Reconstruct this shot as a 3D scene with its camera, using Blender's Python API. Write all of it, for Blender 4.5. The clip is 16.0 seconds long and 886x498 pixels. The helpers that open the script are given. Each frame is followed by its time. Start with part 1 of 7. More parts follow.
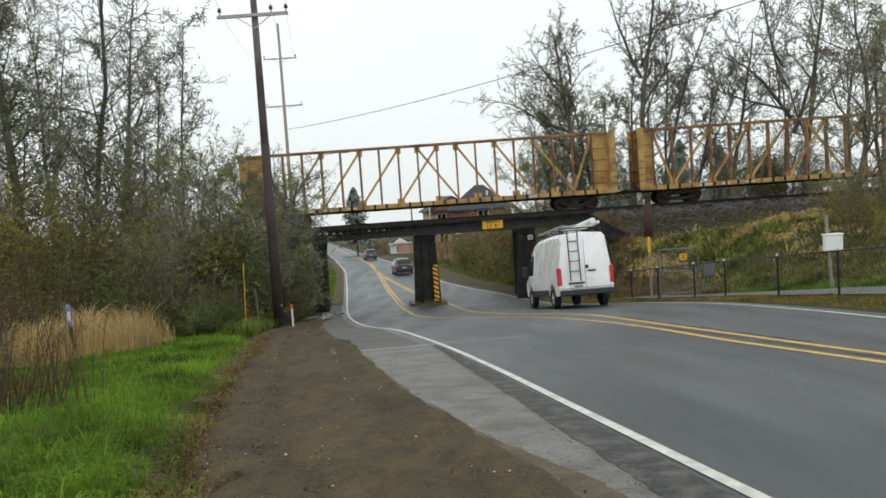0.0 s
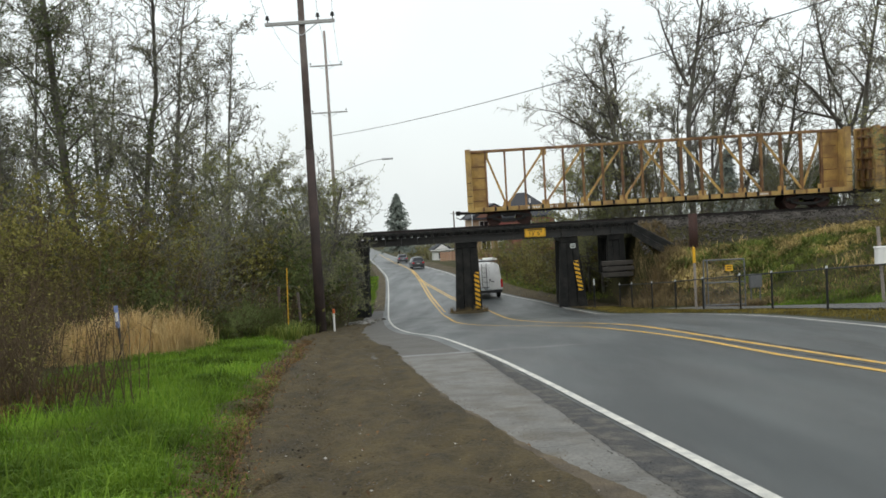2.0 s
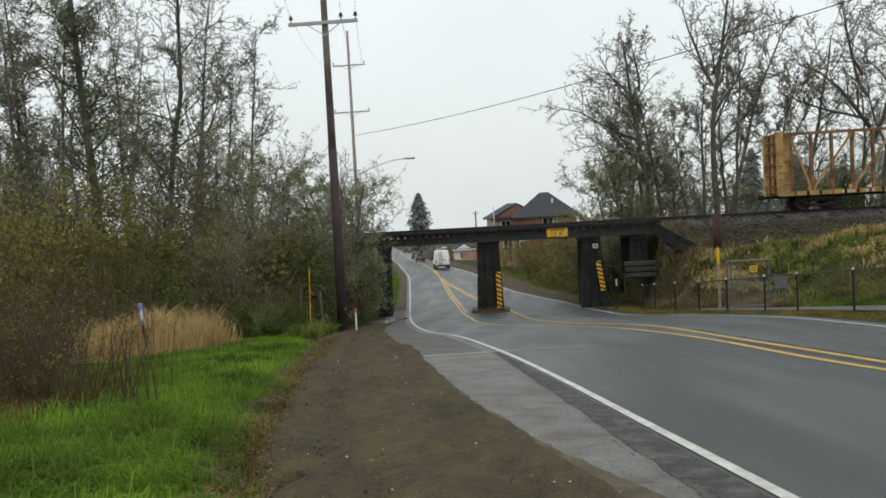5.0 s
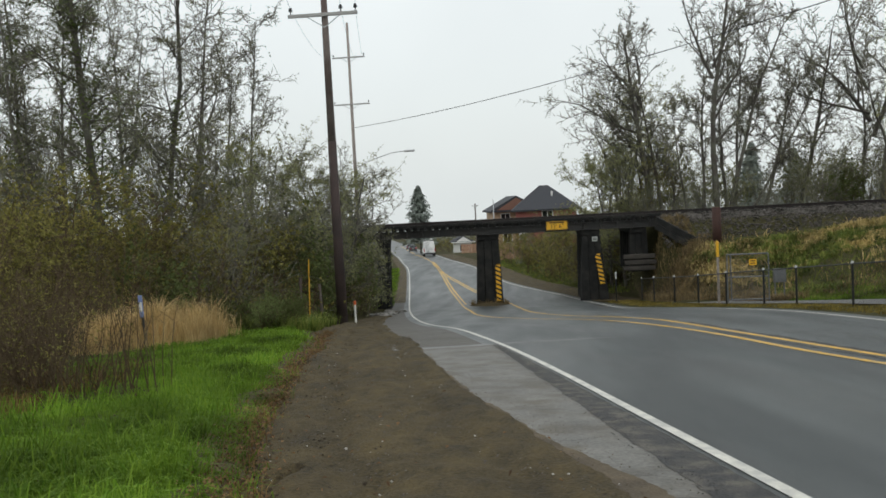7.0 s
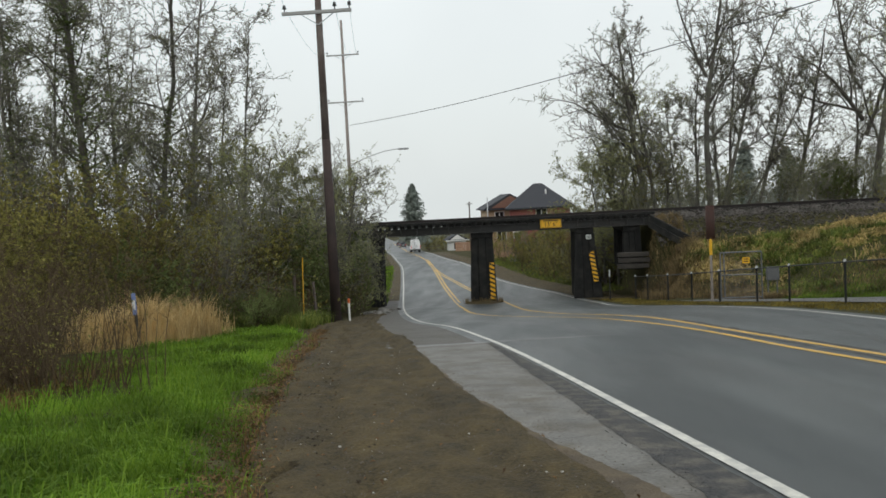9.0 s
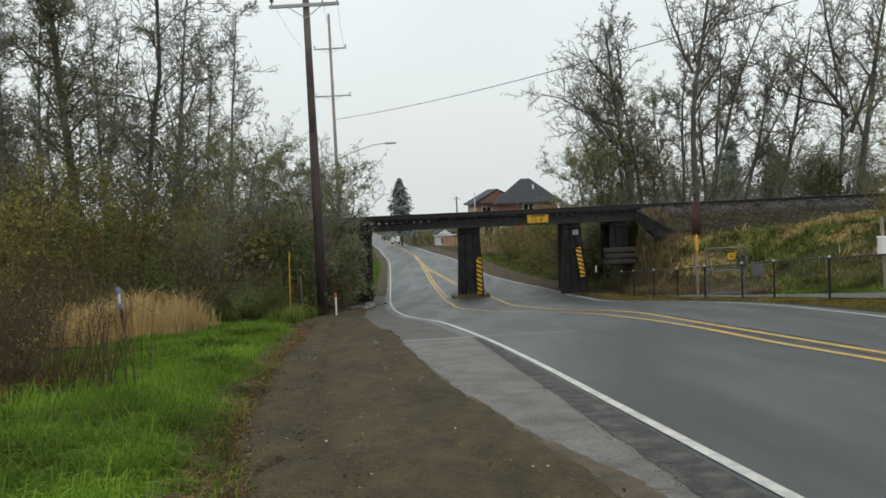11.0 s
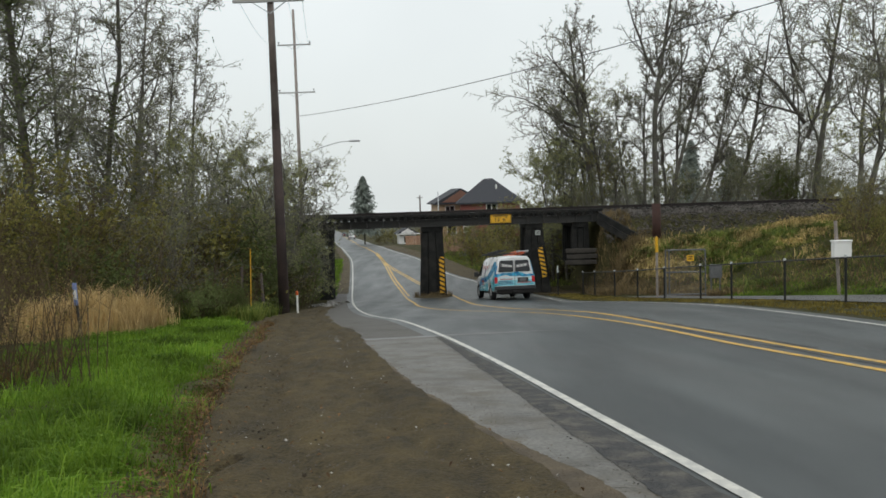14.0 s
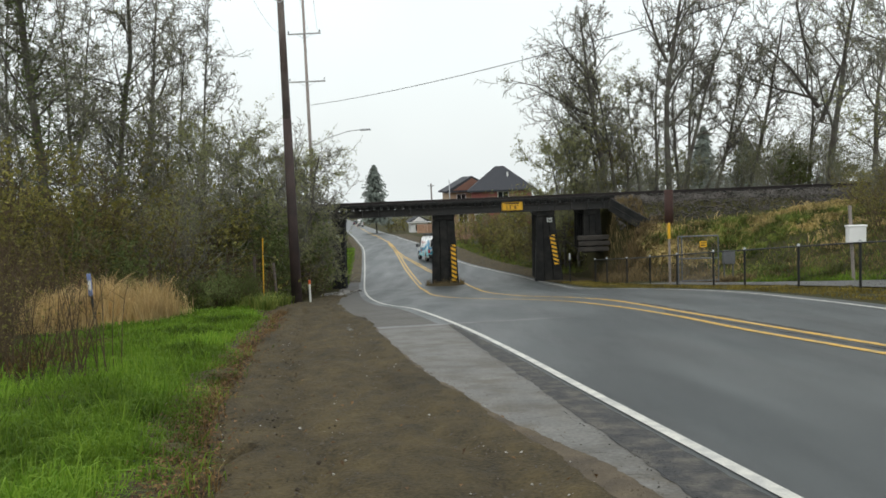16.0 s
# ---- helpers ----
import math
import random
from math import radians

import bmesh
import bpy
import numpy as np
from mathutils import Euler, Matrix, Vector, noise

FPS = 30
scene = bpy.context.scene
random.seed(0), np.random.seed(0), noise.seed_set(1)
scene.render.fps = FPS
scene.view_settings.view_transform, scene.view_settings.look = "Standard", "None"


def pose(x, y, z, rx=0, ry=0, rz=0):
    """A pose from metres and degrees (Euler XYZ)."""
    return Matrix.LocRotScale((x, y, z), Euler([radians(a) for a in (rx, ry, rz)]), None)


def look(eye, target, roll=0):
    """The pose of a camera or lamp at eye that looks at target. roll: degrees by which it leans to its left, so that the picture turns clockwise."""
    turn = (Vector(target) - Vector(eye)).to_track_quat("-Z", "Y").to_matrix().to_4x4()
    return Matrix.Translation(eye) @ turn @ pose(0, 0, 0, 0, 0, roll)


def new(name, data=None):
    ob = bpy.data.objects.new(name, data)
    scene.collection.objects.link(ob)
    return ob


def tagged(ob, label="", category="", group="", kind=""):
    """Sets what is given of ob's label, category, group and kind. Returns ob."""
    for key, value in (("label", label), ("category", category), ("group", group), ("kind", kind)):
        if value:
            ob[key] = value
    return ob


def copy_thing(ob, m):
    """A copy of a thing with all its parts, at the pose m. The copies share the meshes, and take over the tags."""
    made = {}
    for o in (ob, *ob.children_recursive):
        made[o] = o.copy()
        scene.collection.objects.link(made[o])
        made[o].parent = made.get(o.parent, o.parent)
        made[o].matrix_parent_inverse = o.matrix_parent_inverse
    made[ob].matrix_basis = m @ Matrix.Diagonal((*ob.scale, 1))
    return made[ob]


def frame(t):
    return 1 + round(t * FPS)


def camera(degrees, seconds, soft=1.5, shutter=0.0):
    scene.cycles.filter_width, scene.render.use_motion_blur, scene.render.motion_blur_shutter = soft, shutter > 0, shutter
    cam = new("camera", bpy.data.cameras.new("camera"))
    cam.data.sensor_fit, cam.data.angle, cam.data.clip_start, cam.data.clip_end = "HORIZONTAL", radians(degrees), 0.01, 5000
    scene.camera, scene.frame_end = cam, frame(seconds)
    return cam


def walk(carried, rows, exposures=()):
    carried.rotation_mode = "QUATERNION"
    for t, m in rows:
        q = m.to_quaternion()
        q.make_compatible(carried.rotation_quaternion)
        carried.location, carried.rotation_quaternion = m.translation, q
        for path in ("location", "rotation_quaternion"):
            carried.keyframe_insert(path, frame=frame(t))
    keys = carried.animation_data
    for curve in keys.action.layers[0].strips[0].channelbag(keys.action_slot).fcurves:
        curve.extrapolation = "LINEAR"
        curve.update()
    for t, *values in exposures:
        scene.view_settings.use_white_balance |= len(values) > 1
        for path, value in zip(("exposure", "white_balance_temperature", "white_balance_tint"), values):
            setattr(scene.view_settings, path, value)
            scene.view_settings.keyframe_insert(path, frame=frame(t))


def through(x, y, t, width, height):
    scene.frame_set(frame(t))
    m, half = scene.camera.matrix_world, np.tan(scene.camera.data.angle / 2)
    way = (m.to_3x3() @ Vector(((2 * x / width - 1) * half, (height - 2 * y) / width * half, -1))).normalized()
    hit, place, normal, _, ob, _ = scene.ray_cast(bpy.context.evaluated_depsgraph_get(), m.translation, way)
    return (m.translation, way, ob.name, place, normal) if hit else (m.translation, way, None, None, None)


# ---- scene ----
# one fixed standpoint at eye height in a parked car; the camera only turns
EYE = 1.22
cam = camera(56.0, 16.0, soft=1.65)
TURNS = (
    (0.0, -0.04, -3.33, 3.95), (0.5, -0.50, -3.24, 3.77), (1.0, 0.03, -3.18, 3.67), (1.5, 1.09, -2.91, 3.42),
    (2.0, 2.88, -2.66, 3.29), (2.5, 4.34, -2.50, 3.40), (3.0, 4.35, -2.41, 3.22), (3.5, 4.52, -2.59, 3.17),
    (4.0, 4.29, -2.59, 3.27), (6.5, 4.60, -2.81, 2.92), (7.0, 4.36, -3.11, 3.00), (7.5, 3.97, -3.03, 2.77),
    (8.0, 4.04, -2.80, 2.78), (8.5, 4.11, -2.69, 2.99), (9.0, 3.95, -3.27, 2.94), (11.5, 2.94, -3.68, 2.71),
    (12.0, 2.68, -3.65, 2.79), (12.5, 1.83, -3.69, 2.58), (13.0, 1.80, -3.73, 1.92), (13.5, 1.08, -3.88, 1.87),
    (14.0, 0.57, -3.84, 1.87), (14.5, 1.11, -4.16, 2.02), (15.0, 1.33, -4.00, 2.01), (15.5, 1.47, -4.34, 2.13),
    (16.0, 1.34, -4.63, 2.36))
walk(cam, [(t, pose(0, 0, EYE, 90 + pitch, roll, yaw)) for t, yaw, pitch, roll in TURNS],
     exposures=((0.0, 0.0), (2.1, 0.0), (2.5, -0.17), (3.2, -0.18), (9.0, -0.24), (12.5, -0.24), (14.0, -0.24), (14.5, -0.06), (16.0, 0.0)))

# ---- overcast sky and a wide, weak sun ----
world = bpy.data.worlds.new("overcast_sky")
scene.world = world
world.use_nodes = True


def overcast(tree):
    n, l = tree.nodes, tree.links
    n.clear()
    out, bg = n.new("ShaderNodeOutputWorld"), n.new("ShaderNodeBackground")
    sky = n.new("ShaderNodeTexSky")
    sky.sky_type, sky.sun_disc = "NISHITA", False
    sky.sun_elevation, sky.sun_rotation = radians(48), radians(200)
    sky.dust_density, sky.air_density = 4.0, 1.2
    dim = n.new("ShaderNodeMix")
    dim.data_type, dim.blend_type = "RGBA", "MIX"
    coord, sep, ramp = n.new("ShaderNodeTexCoord"), n.new("ShaderNodeSeparateXYZ"), n.new("ShaderNodeValToRGB")
    l.new(coord.outputs["Generated"], sep.inputs[0])
    l.new(sep.outputs["Z"], ramp.inputs[0])
    cloud = n.new("ShaderNodeTexNoise")
    cloud.inputs["Scale"].default_value, cloud.inputs["Detail"].default_value = 2.2, 4
    l.new(coord.outputs["Generated"], cloud.inputs["Vector"])
    e = ramp.color_ramp.elements
    e[0].position, e[0].color = 0.0, (0.855, 0.91, 0.905, 1)
    e[1].position, e[1].color = 0.9, (1.09, 1.145, 1.16, 1)
    e.new(0.12).color = (0.93, 0.985, 0.98, 1)
    e.new(0.32).color = (1.03, 1.085, 1.085, 1)
    soft = n.new("ShaderNodeMapRange")
    soft.inputs["From Min"].default_value, soft.inputs["From Max"].default_value = 0.3, 0.7
    soft.inputs["To Min"].default_value, soft.inputs["To Max"].default_value = 0.95, 1.06
    l.new(cloud.outputs["Fac"], soft.inputs["Value"])
    mul = n.new("ShaderNodeVectorMath")
    mul.operation = "SCALE"
    l.new(ramp.outputs["Color"], mul.inputs[0])
    l.new(soft.outputs["Result"], mul.inputs["Scale"])
    dim.inputs["Factor"].default_value = 0.985
    l.new(sky.outputs["Color"], dim.inputs["A"])
    l.new(mul.outputs["Vector"], dim.inputs["B"])
    l.new(dim.outputs["Result"], bg.inputs["Color"])
    bg.inputs["Strength"].default_value = 1.0
    l.new(bg.outputs[0], out.inputs[0])


overcast(world.node_tree)
sun = new("sun", bpy.data.lights.new("sun", "SUN"))
sun.data.energy, sun.data.angle, sun.data.color = 0.4, radians(35), (1.0, 0.97, 0.93)
sun.matrix_world = look((0, 0, 80), (14, 34, 0))


# ---- materials ----
def mat(name, base, rough=0.8, metal=0.0, vary=0.25, scale=6.0, fine=60.0, bump=0.3, tint=None, tint_scale=1.2,
        tint_amount=0.5, spec=0.5, per_object=0.0, dist=0.02, stretch=None):
    """A surface with variation at two scales, an optional second colour in patches, and fine relief."""
    m = bpy.data.materials.new(name)
    m.use_nodes = True
    n, l = m.node_tree.nodes, m.node_tree.links
    p = n["Principled BSDF"]
    geo = n.new("ShaderNodeNewGeometry")
    big, small = n.new("ShaderNodeTexNoise"), n.new("ShaderNodeTexNoise")
    for node, s in ((big, scale), (small, fine)):
        node.inputs["Scale"].default_value = s
        node.inputs["Detail"].default_value = 5
        l.new(geo.outputs["Position"], node.inputs["Vector"])
    along = geo.outputs["Position"]
    if stretch:
        squeeze = n.new("ShaderNodeVectorMath")
        squeeze.operation = "MULTIPLY"
        squeeze.inputs[1].default_value = stretch
        l.new(along, squeeze.inputs[0])
        along = squeeze.outputs["Vector"]
        l.new(along, big.inputs["Vector"])
    add = n.new("ShaderNodeMath")
    add.operation = "ADD"
    l.new(big.outputs["Fac"], add.inputs[0])
    l.new(small.outputs["Fac"], add.inputs[1])
    rng = n.new("ShaderNodeMapRange")
    rng.inputs["From Min"].default_value, rng.inputs["From Max"].default_value = 0.6, 1.4
    rng.inputs["To Min"].default_value, rng.inputs["To Max"].default_value = 1 - vary, 1 + vary
    l.new(add.outputs[0], rng.inputs["Value"])
    colour = n.new("ShaderNodeMix")
    colour.data_type = "RGBA"
    colour.inputs["A"].default_value = (*base, 1)
    colour.inputs["B"].default_value = (*(tint or base), 1)
    patch = n.new("ShaderNodeTexNoise")
    patch.inputs["Scale"].default_value, patch.inputs["Detail"].default_value = tint_scale, 6
    l.new(along, patch.inputs["Vector"])
    pr = n.new("ShaderNodeMapRange")
    pr.inputs["From Min"].default_value, pr.inputs["From Max"].default_value = 0.42, 0.62
    pr.inputs["To Max"].default_value = tint_amount if tint else 0.0
    l.new(patch.outputs["Fac"], pr.inputs["Value"])
    l.new(pr.outputs["Result"], colour.inputs["Factor"])
    scaled = n.new("ShaderNodeVectorMath")
    scaled.operation = "SCALE"
    l.new(colour.outputs["Result"], scaled.inputs[0])
    value = rng.outputs["Result"]
    if per_object:
        info = n.new("ShaderNodeObjectInfo")
        r2 = n.new("ShaderNodeMapRange")
        r2.inputs["To Min"].default_value, r2.inputs["To Max"].default_value = 1 - per_object, 1 + per_object
        l.new(info.outputs["Random"], r2.inputs["Value"])
        mm = n.new("ShaderNodeMath")
        mm.operation = "MULTIPLY"
        l.new(value, mm.inputs[0])
        l.new(r2.outputs["Result"], mm.inputs[1])
        value = mm.outputs[0]
    l.new(value, scaled.inputs["Scale"])
    l.new(scaled.outputs["Vector"], p.inputs["Base Color"])
    p.inputs["Roughness"].default_value, p.inputs["Metallic"].default_value = rough, metal
    p.inputs["Specular IOR Level"].default_value = spec
    rr = n.new("ShaderNodeMapRange")
    rr.inputs["From Min"].default_value, rr.inputs["From Max"].default_value = 0.3, 0.7
    rr.inputs["To Min"].default_value, rr.inputs["To Max"].default_value = max(0.02, rough - 0.08), min(1, rough + 0.08)
    l.new(big.outputs["Fac"], rr.inputs["Value"])
    l.new(rr.outputs["Result"], p.inputs["Roughness"])
    if bump:
        b = n.new("ShaderNodeBump")
        b.inputs["Strength"].default_value, b.inputs["Distance"].default_value = bump, dist
        l.new(small.outputs["Fac"], b.inputs["Height"])
        l.new(b.outputs["Normal"], p.inputs["Normal"])
    return m


def leafy(name, a, b, vary=0.35, through=0.25):
    """Foliage or blades: colour between a and b piece by piece, partly translucent."""
    m = bpy.data.materials.new(name)
    m.use_nodes = True
    n, l = m.node_tree.nodes, m.node_tree.links
    p = n["Principled BSDF"]
    geo = n.new("ShaderNodeNewGeometry")
    mix = n.new("ShaderNodeMix")
    mix.data_type = "RGBA"
    mix.inputs["A"].default_value, mix.inputs["B"].default_value = (*a, 1), (*b, 1)
    l.new(geo.outputs["Random Per Island"], mix.inputs["Factor"])
    noise_n, rng, sc = n.new("ShaderNodeTexNoise"), n.new("ShaderNodeMapRange"), n.new("ShaderNodeVectorMath")
    noise_n.inputs["Scale"].default_value = 0.9
    l.new(geo.outputs["Position"], noise_n.inputs["Vector"])
    rng.inputs["From Min"].default_value, rng.inputs["From Max"].default_value = 0.3, 0.7
    rng.inputs["To Min"].default_value, rng.inputs["To Max"].default_value = 1 - vary, 1 + vary
    l.new(noise_n.outputs["Fac"], rng.inputs["Value"])
    sc.operation = "SCALE"
    l.new(mix.outputs["Result"], sc.inputs[0])
    l.new(rng.outputs["Result"], sc.inputs["Scale"])
    l.new(sc.outputs["Vector"], p.inputs["Base Color"])
    p.inputs["Roughness"].default_value = 0.75
    p.inputs["Specular IOR Level"].default_value = 0.2
    tr, ms = n.new("ShaderNodeBsdfTranslucent"), n.new("ShaderNodeMixShader")
    l.new(sc.outputs["Vector"], tr.inputs["Color"])
    ms.inputs[0].default_value = through
    l.new(p.outputs[0], ms.inputs[1])
    l.new(tr.outputs[0], ms.inputs[2])
    l.new(ms.outputs[0], n["Material Output"].inputs["Surface"])
    return m


def glass(name, colour, rough=0.04):
    m = mat(name, colour, rough, 0, 0.05, bump=0, spec=0.4)
    return m


M_ASPHALT = mat("wet_asphalt", (0.027, 0.033, 0.0335), 0.45, 0, 0.45, 1.1, 130, 0.5, (0.061, 0.069, 0.0685), 0.8, 0.95, spec=0.42, dist=0.006, stretch=(1.0, 0.13, 1.0))
M_OLD_ASPHALT = mat("old_grey_asphalt", (0.140, 0.135, 0.121), 0.6, 0, 0.6, 3.0, 34, 0.6, (0.085, 0.074, 0.056), 2.6, 0.9, spec=0.4, dist=0.006)
M_DIRT = mat("wet_dirt", (0.080, 0.061, 0.029), 0.82, 0, 0.75, 5.0, 40, 1.0, (0.045, 0.036, 0.020), 1.1, 0.6, spec=0.22, dist=0.035, stretch=(1.0, 0.4, 1.0))
M_SOIL = mat("grassy_soil", (0.046, 0.045, 0.017), 0.95, 0, 0.4, 2.0, 40, 0.8, (0.062, 0.052, 0.024), 0.7, 0.6, spec=0.1)
M_GRASS = leafy("fresh_grass", (0.075, 0.155, 0.011), (0.178, 0.28, 0.028), 0.65, 0.3)
M_GRASS_MIX = leafy("bank_grass", (0.07, 0.115, 0.018), (0.21, 0.225, 0.055), 0.65, 0.3)
M_DRY = leafy("dry_grass", (0.46, 0.32, 0.13), (0.72, 0.55, 0.28))
M_MOSS = leafy("verge_moss", (0.11, 0.085, 0.02), (0.23, 0.185, 0.045), 0.6)
M_LEAF_DEAD = leafy("dead_leaf", (0.05, 0.03, 0.017), (0.28, 0.165, 0.08))
M_BARK = mat("grey_bark", (0.11, 0.10, 0.088), 0.9, 0, 0.4, 3, 40, 0.8, (0.15, 0.155, 0.12), 1.6, 0.7, spec=0.15)
M_TWIG = mat("lichened_twigs", (0.165, 0.152, 0.128), 0.9, 0, 0.4, 2, 30, 0.2, (0.26, 0.265, 0.20), 0.8, 0.8, spec=0.15)
M_SHRUB_TWIG = mat("brown_shrub_twigs", (0.090, 0.064, 0.040), 0.9, 0, 0.4, 2, 30, 0.2, (0.14, 0.11, 0.065), 0.7, 0.7, spec=0.15)
M_BUD = leafy("lichen_and_buds", (0.15, 0.155, 0.09), (0.29, 0.295, 0.175))
M_BUD_OLIVE = leafy("olive_spring_leaves", (0.14, 0.14, 0.035), (0.30, 0.27, 0.075))
M_BUD_DULL = leafy("dull_buds", (0.125, 0.135, 0.05), (0.24, 0.245, 0.105))
M_BUD_MOSS = leafy("mossy_spring_buds", (0.20, 0.215, 0.085), (0.37, 0.375, 0.175), 0.35, 0.4)
M_IVY = leafy("dark_ivy", (0.065, 0.09, 0.025), (0.15, 0.18, 0.06))
# Needles kept pale and grey: distance haze is mixed into their base colour
M_NEEDLE_HAZE = leafy("needles_with_haze", (0.16, 0.185, 0.16), (0.20, 0.23, 0.20), 0.12, 0.05)
M_WHITE_LINE = mat("worn_white_line", (0.60, 0.585, 0.52), 0.5, 0, 0.22, 8, 70, 0.2, (0.36, 0.36, 0.34), 7, 0.7)
M_YELLOW_LINE = mat("worn_yellow_line", (0.62, 0.36, 0.035), 0.5, 0, 0.25, 8, 70, 0.2, (0.30, 0.22, 0.08), 6, 0.7)
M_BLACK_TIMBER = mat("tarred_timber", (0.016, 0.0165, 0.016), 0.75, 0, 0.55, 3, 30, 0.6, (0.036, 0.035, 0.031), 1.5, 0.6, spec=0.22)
M_BLACK_STEEL = mat("black_painted_steel", (0.020, 0.0205, 0.020), 0.5, 0.0, 0.4, 2, 25, 0.3, (0.035, 0.028, 0.022), 1.2, 0.5)
M_BALLAST = mat("grey_ballast", (0.088, 0.078, 0.069), 0.9, 0, 0.7, 4, 14, 1.0, (0.050, 0.046, 0.037), 1.3, 0.9, dist=0.06)
M_RUST = mat("rusty_steel", (0.055, 0.026, 0.020), 0.75, 0.2, 0.4, 5, 60, 0.4)
M_RAIL_YELLOW = mat("weathered_yellow_paint", (0.50, 0.325, 0.10), 0.6, 0, 0.35, 1.5, 25, 0.25, (0.22, 0.125, 0.06), 1.1, 0.75)
M_RAIL_BROWN = mat("rusted_yellow_paint", (0.27, 0.15, 0.06), 0.7, 0, 0.4, 2, 30, 0.3, (0.10, 0.05, 0.03), 1.4, 0.8)
M_UNDER = mat("dirty_black_iron", (0.016, 0.014, 0.013), 0.7, 0.1, 0.5, 6, 50, 0.3)
M_POLE = mat("weathered_pole_wood", (0.15, 0.125, 0.112), 0.85, 0, 0.35, 4, 50, 0.6, (0.075, 0.05, 0.042), 1.1, 0.7)
M_ARM = mat("pale_weathered_arm", (0.40, 0.40, 0.39), 0.7, 0, 0.2, 5, 40, 0.3)
M_POLE_DARK = mat("dark_pole_wood", (0.055, 0.036, 0.032), 0.8, 0, 0.4, 4, 50, 0.6, (0.028, 0.02, 0.018), 1.1, 0.7)
M_POLE_GREY = mat("grey_pole_wood", (0.30, 0.26, 0.235), 0.85, 0, 0.3, 4, 50, 0.5)
M_CABLE = mat("black_cable", (0.03, 0.03, 0.032), 0.6, bump=0)
M_GALV = mat("galvanised_steel", (0.42, 0.43, 0.44), 0.45, 0.6, 0.2, 5, 40, 0.1)
M_FENCE_BLACK = mat("black_fence_coating", (0.012, 0.013, 0.014), 0.45, 0, 0.2, bump=0)
M_YELLOW_SIGN = mat("yellow_sign_face", (0.82, 0.45, 0.02), 0.4, 0, 0.12, 3, 40, 0.05, (0.6, 0.33, 0.03), 3, 0.4)
M_BLACK_PAINT = mat("black_paint", (0.012, 0.012, 0.012), 0.5, bump=0)
M_WHITE_PLASTIC = mat("white_plastic", (0.80, 0.80, 0.77), 0.45, 0, 0.06, 3, 30, 0.05)
M_BLUE_MARK = mat("blue_marker_plastic", (0.20, 0.27, 0.52), 0.5, 0, 0.15)
M_ORANGE = mat("orange_plastic", (0.70, 0.14, 0.03), 0.5, 0, 0.12, bump=0.05)
M_WHITE_PAINT = mat("white_car_paint", (0.85, 0.86, 0.86), 0.28, 0, 0.05, 1.5, 8, 0.0, (0.66, 0.66, 0.65), 0.9, 0.5)
M_DARK_PLASTIC = mat("dark_plastic", (0.025, 0.026, 0.028), 0.55, bump=0)
M_TYRE = mat("tyre_rubber", (0.018, 0.018, 0.019), 0.75, 0, 0.3, 8, 60, 0.3)
M_RIM = mat("dull_alloy", (0.52, 0.52, 0.52), 0.38, 0.7, 0.2, 8, 40, 0.1)
M_GLASS_DARK = glass("tinted_glass", (0.018, 0.021, 0.024))
M_TAIL = mat("red_tail_lens", (0.52, 0.015, 0.02), 0.2, 0, 0.1, bump=0)
M_BLUE_WRAP = mat("blue_water_print", (0.004, 0.12, 0.33), 0.3, 0, 0.6, 6, 22, 0.0, (0.05, 0.46, 0.68), 5.0, 0.95)
M_TEAL_WRAP = mat("pale_teal_print", (0.10, 0.46, 0.57), 0.3, 0, 0.25, 2, 9, 0.0, (0.30, 0.66, 0.73), 1.5, 0.8)
M_PALE_WRAP = mat("faded_teal_print", (0.55, 0.74, 0.78), 0.3, 0, 0.1, 2, 9, 0.0, (0.74, 0.82, 0.83), 1.5, 0.8)
M_BANNER = mat("banner_print", (0.10, 0.09, 0.10), 0.4, 0, 0.15, bump=0)
M_NAVY = mat("navy_print", (0.035, 0.045, 0.14), 0.4, bump=0)
M_RED_PRINT = mat("red_print", (0.45, 0.10, 0.09), 0.45, bump=0)
M_GREY_CAR = mat("grey_car_paint", (0.085, 0.09, 0.10), 0.3, 0.3, 0.08, bump=0)
M_BLUE_CAR = mat("blue_grey_car_paint", (0.125, 0.13, 0.155), 0.3, 0.2, 0.08, bump=0)
M_CRUMBLE = mat("crumbling_asphalt_edge", (0.034, 0.034, 0.034), 0.75, 0, 0.85, 6, 55, 1.0, (0.085, 0.077, 0.063), 6, 0.8, dist=0.015)
M_MUD = mat("tan_mud_smear", (0.125, 0.098, 0.064), 0.85, 0, 0.4, 3, 60, 0.4, (0.075, 0.06, 0.042), 2.5, 0.8, spec=0.25)
M_GATE = mat("dull_grey_tube", (0.16, 0.165, 0.17), 0.5, 0.4, 0.2, bump=0)
M_APRON = mat("dusty_asphalt_apron", (0.084, 0.078, 0.066), 0.68, 0, 0.45, 2.2, 90, 0.6, (0.057, 0.051, 0.041), 0.9, 0.8, dist=0.01)
M_PATH = mat("grey_path_asphalt", (0.105, 0.104, 0.098), 0.6, 0, 0.35, 2.2, 70, 0.5, (0.075, 0.073, 0.066), 0.9, 0.8, dist=0.008)
M_OLD_TIMBER = mat("weathered_grey_timber", (0.060, 0.053, 0.045), 0.85, 0, 0.5, 4, 40, 0.6, (0.035, 0.031, 0.027), 1.6, 0.7)
M_RAIL = mat("dark_rail_steel", (0.026, 0.020, 0.018), 0.6, 0.3, 0.3, 5, 60, 0.2)
M_JOINT = mat("pale_road_joint", (0.16, 0.16, 0.155), 0.5, 0, 0.35, 3, 60, 0.3, (0.07, 0.07, 0.07), 2.5, 0.8)
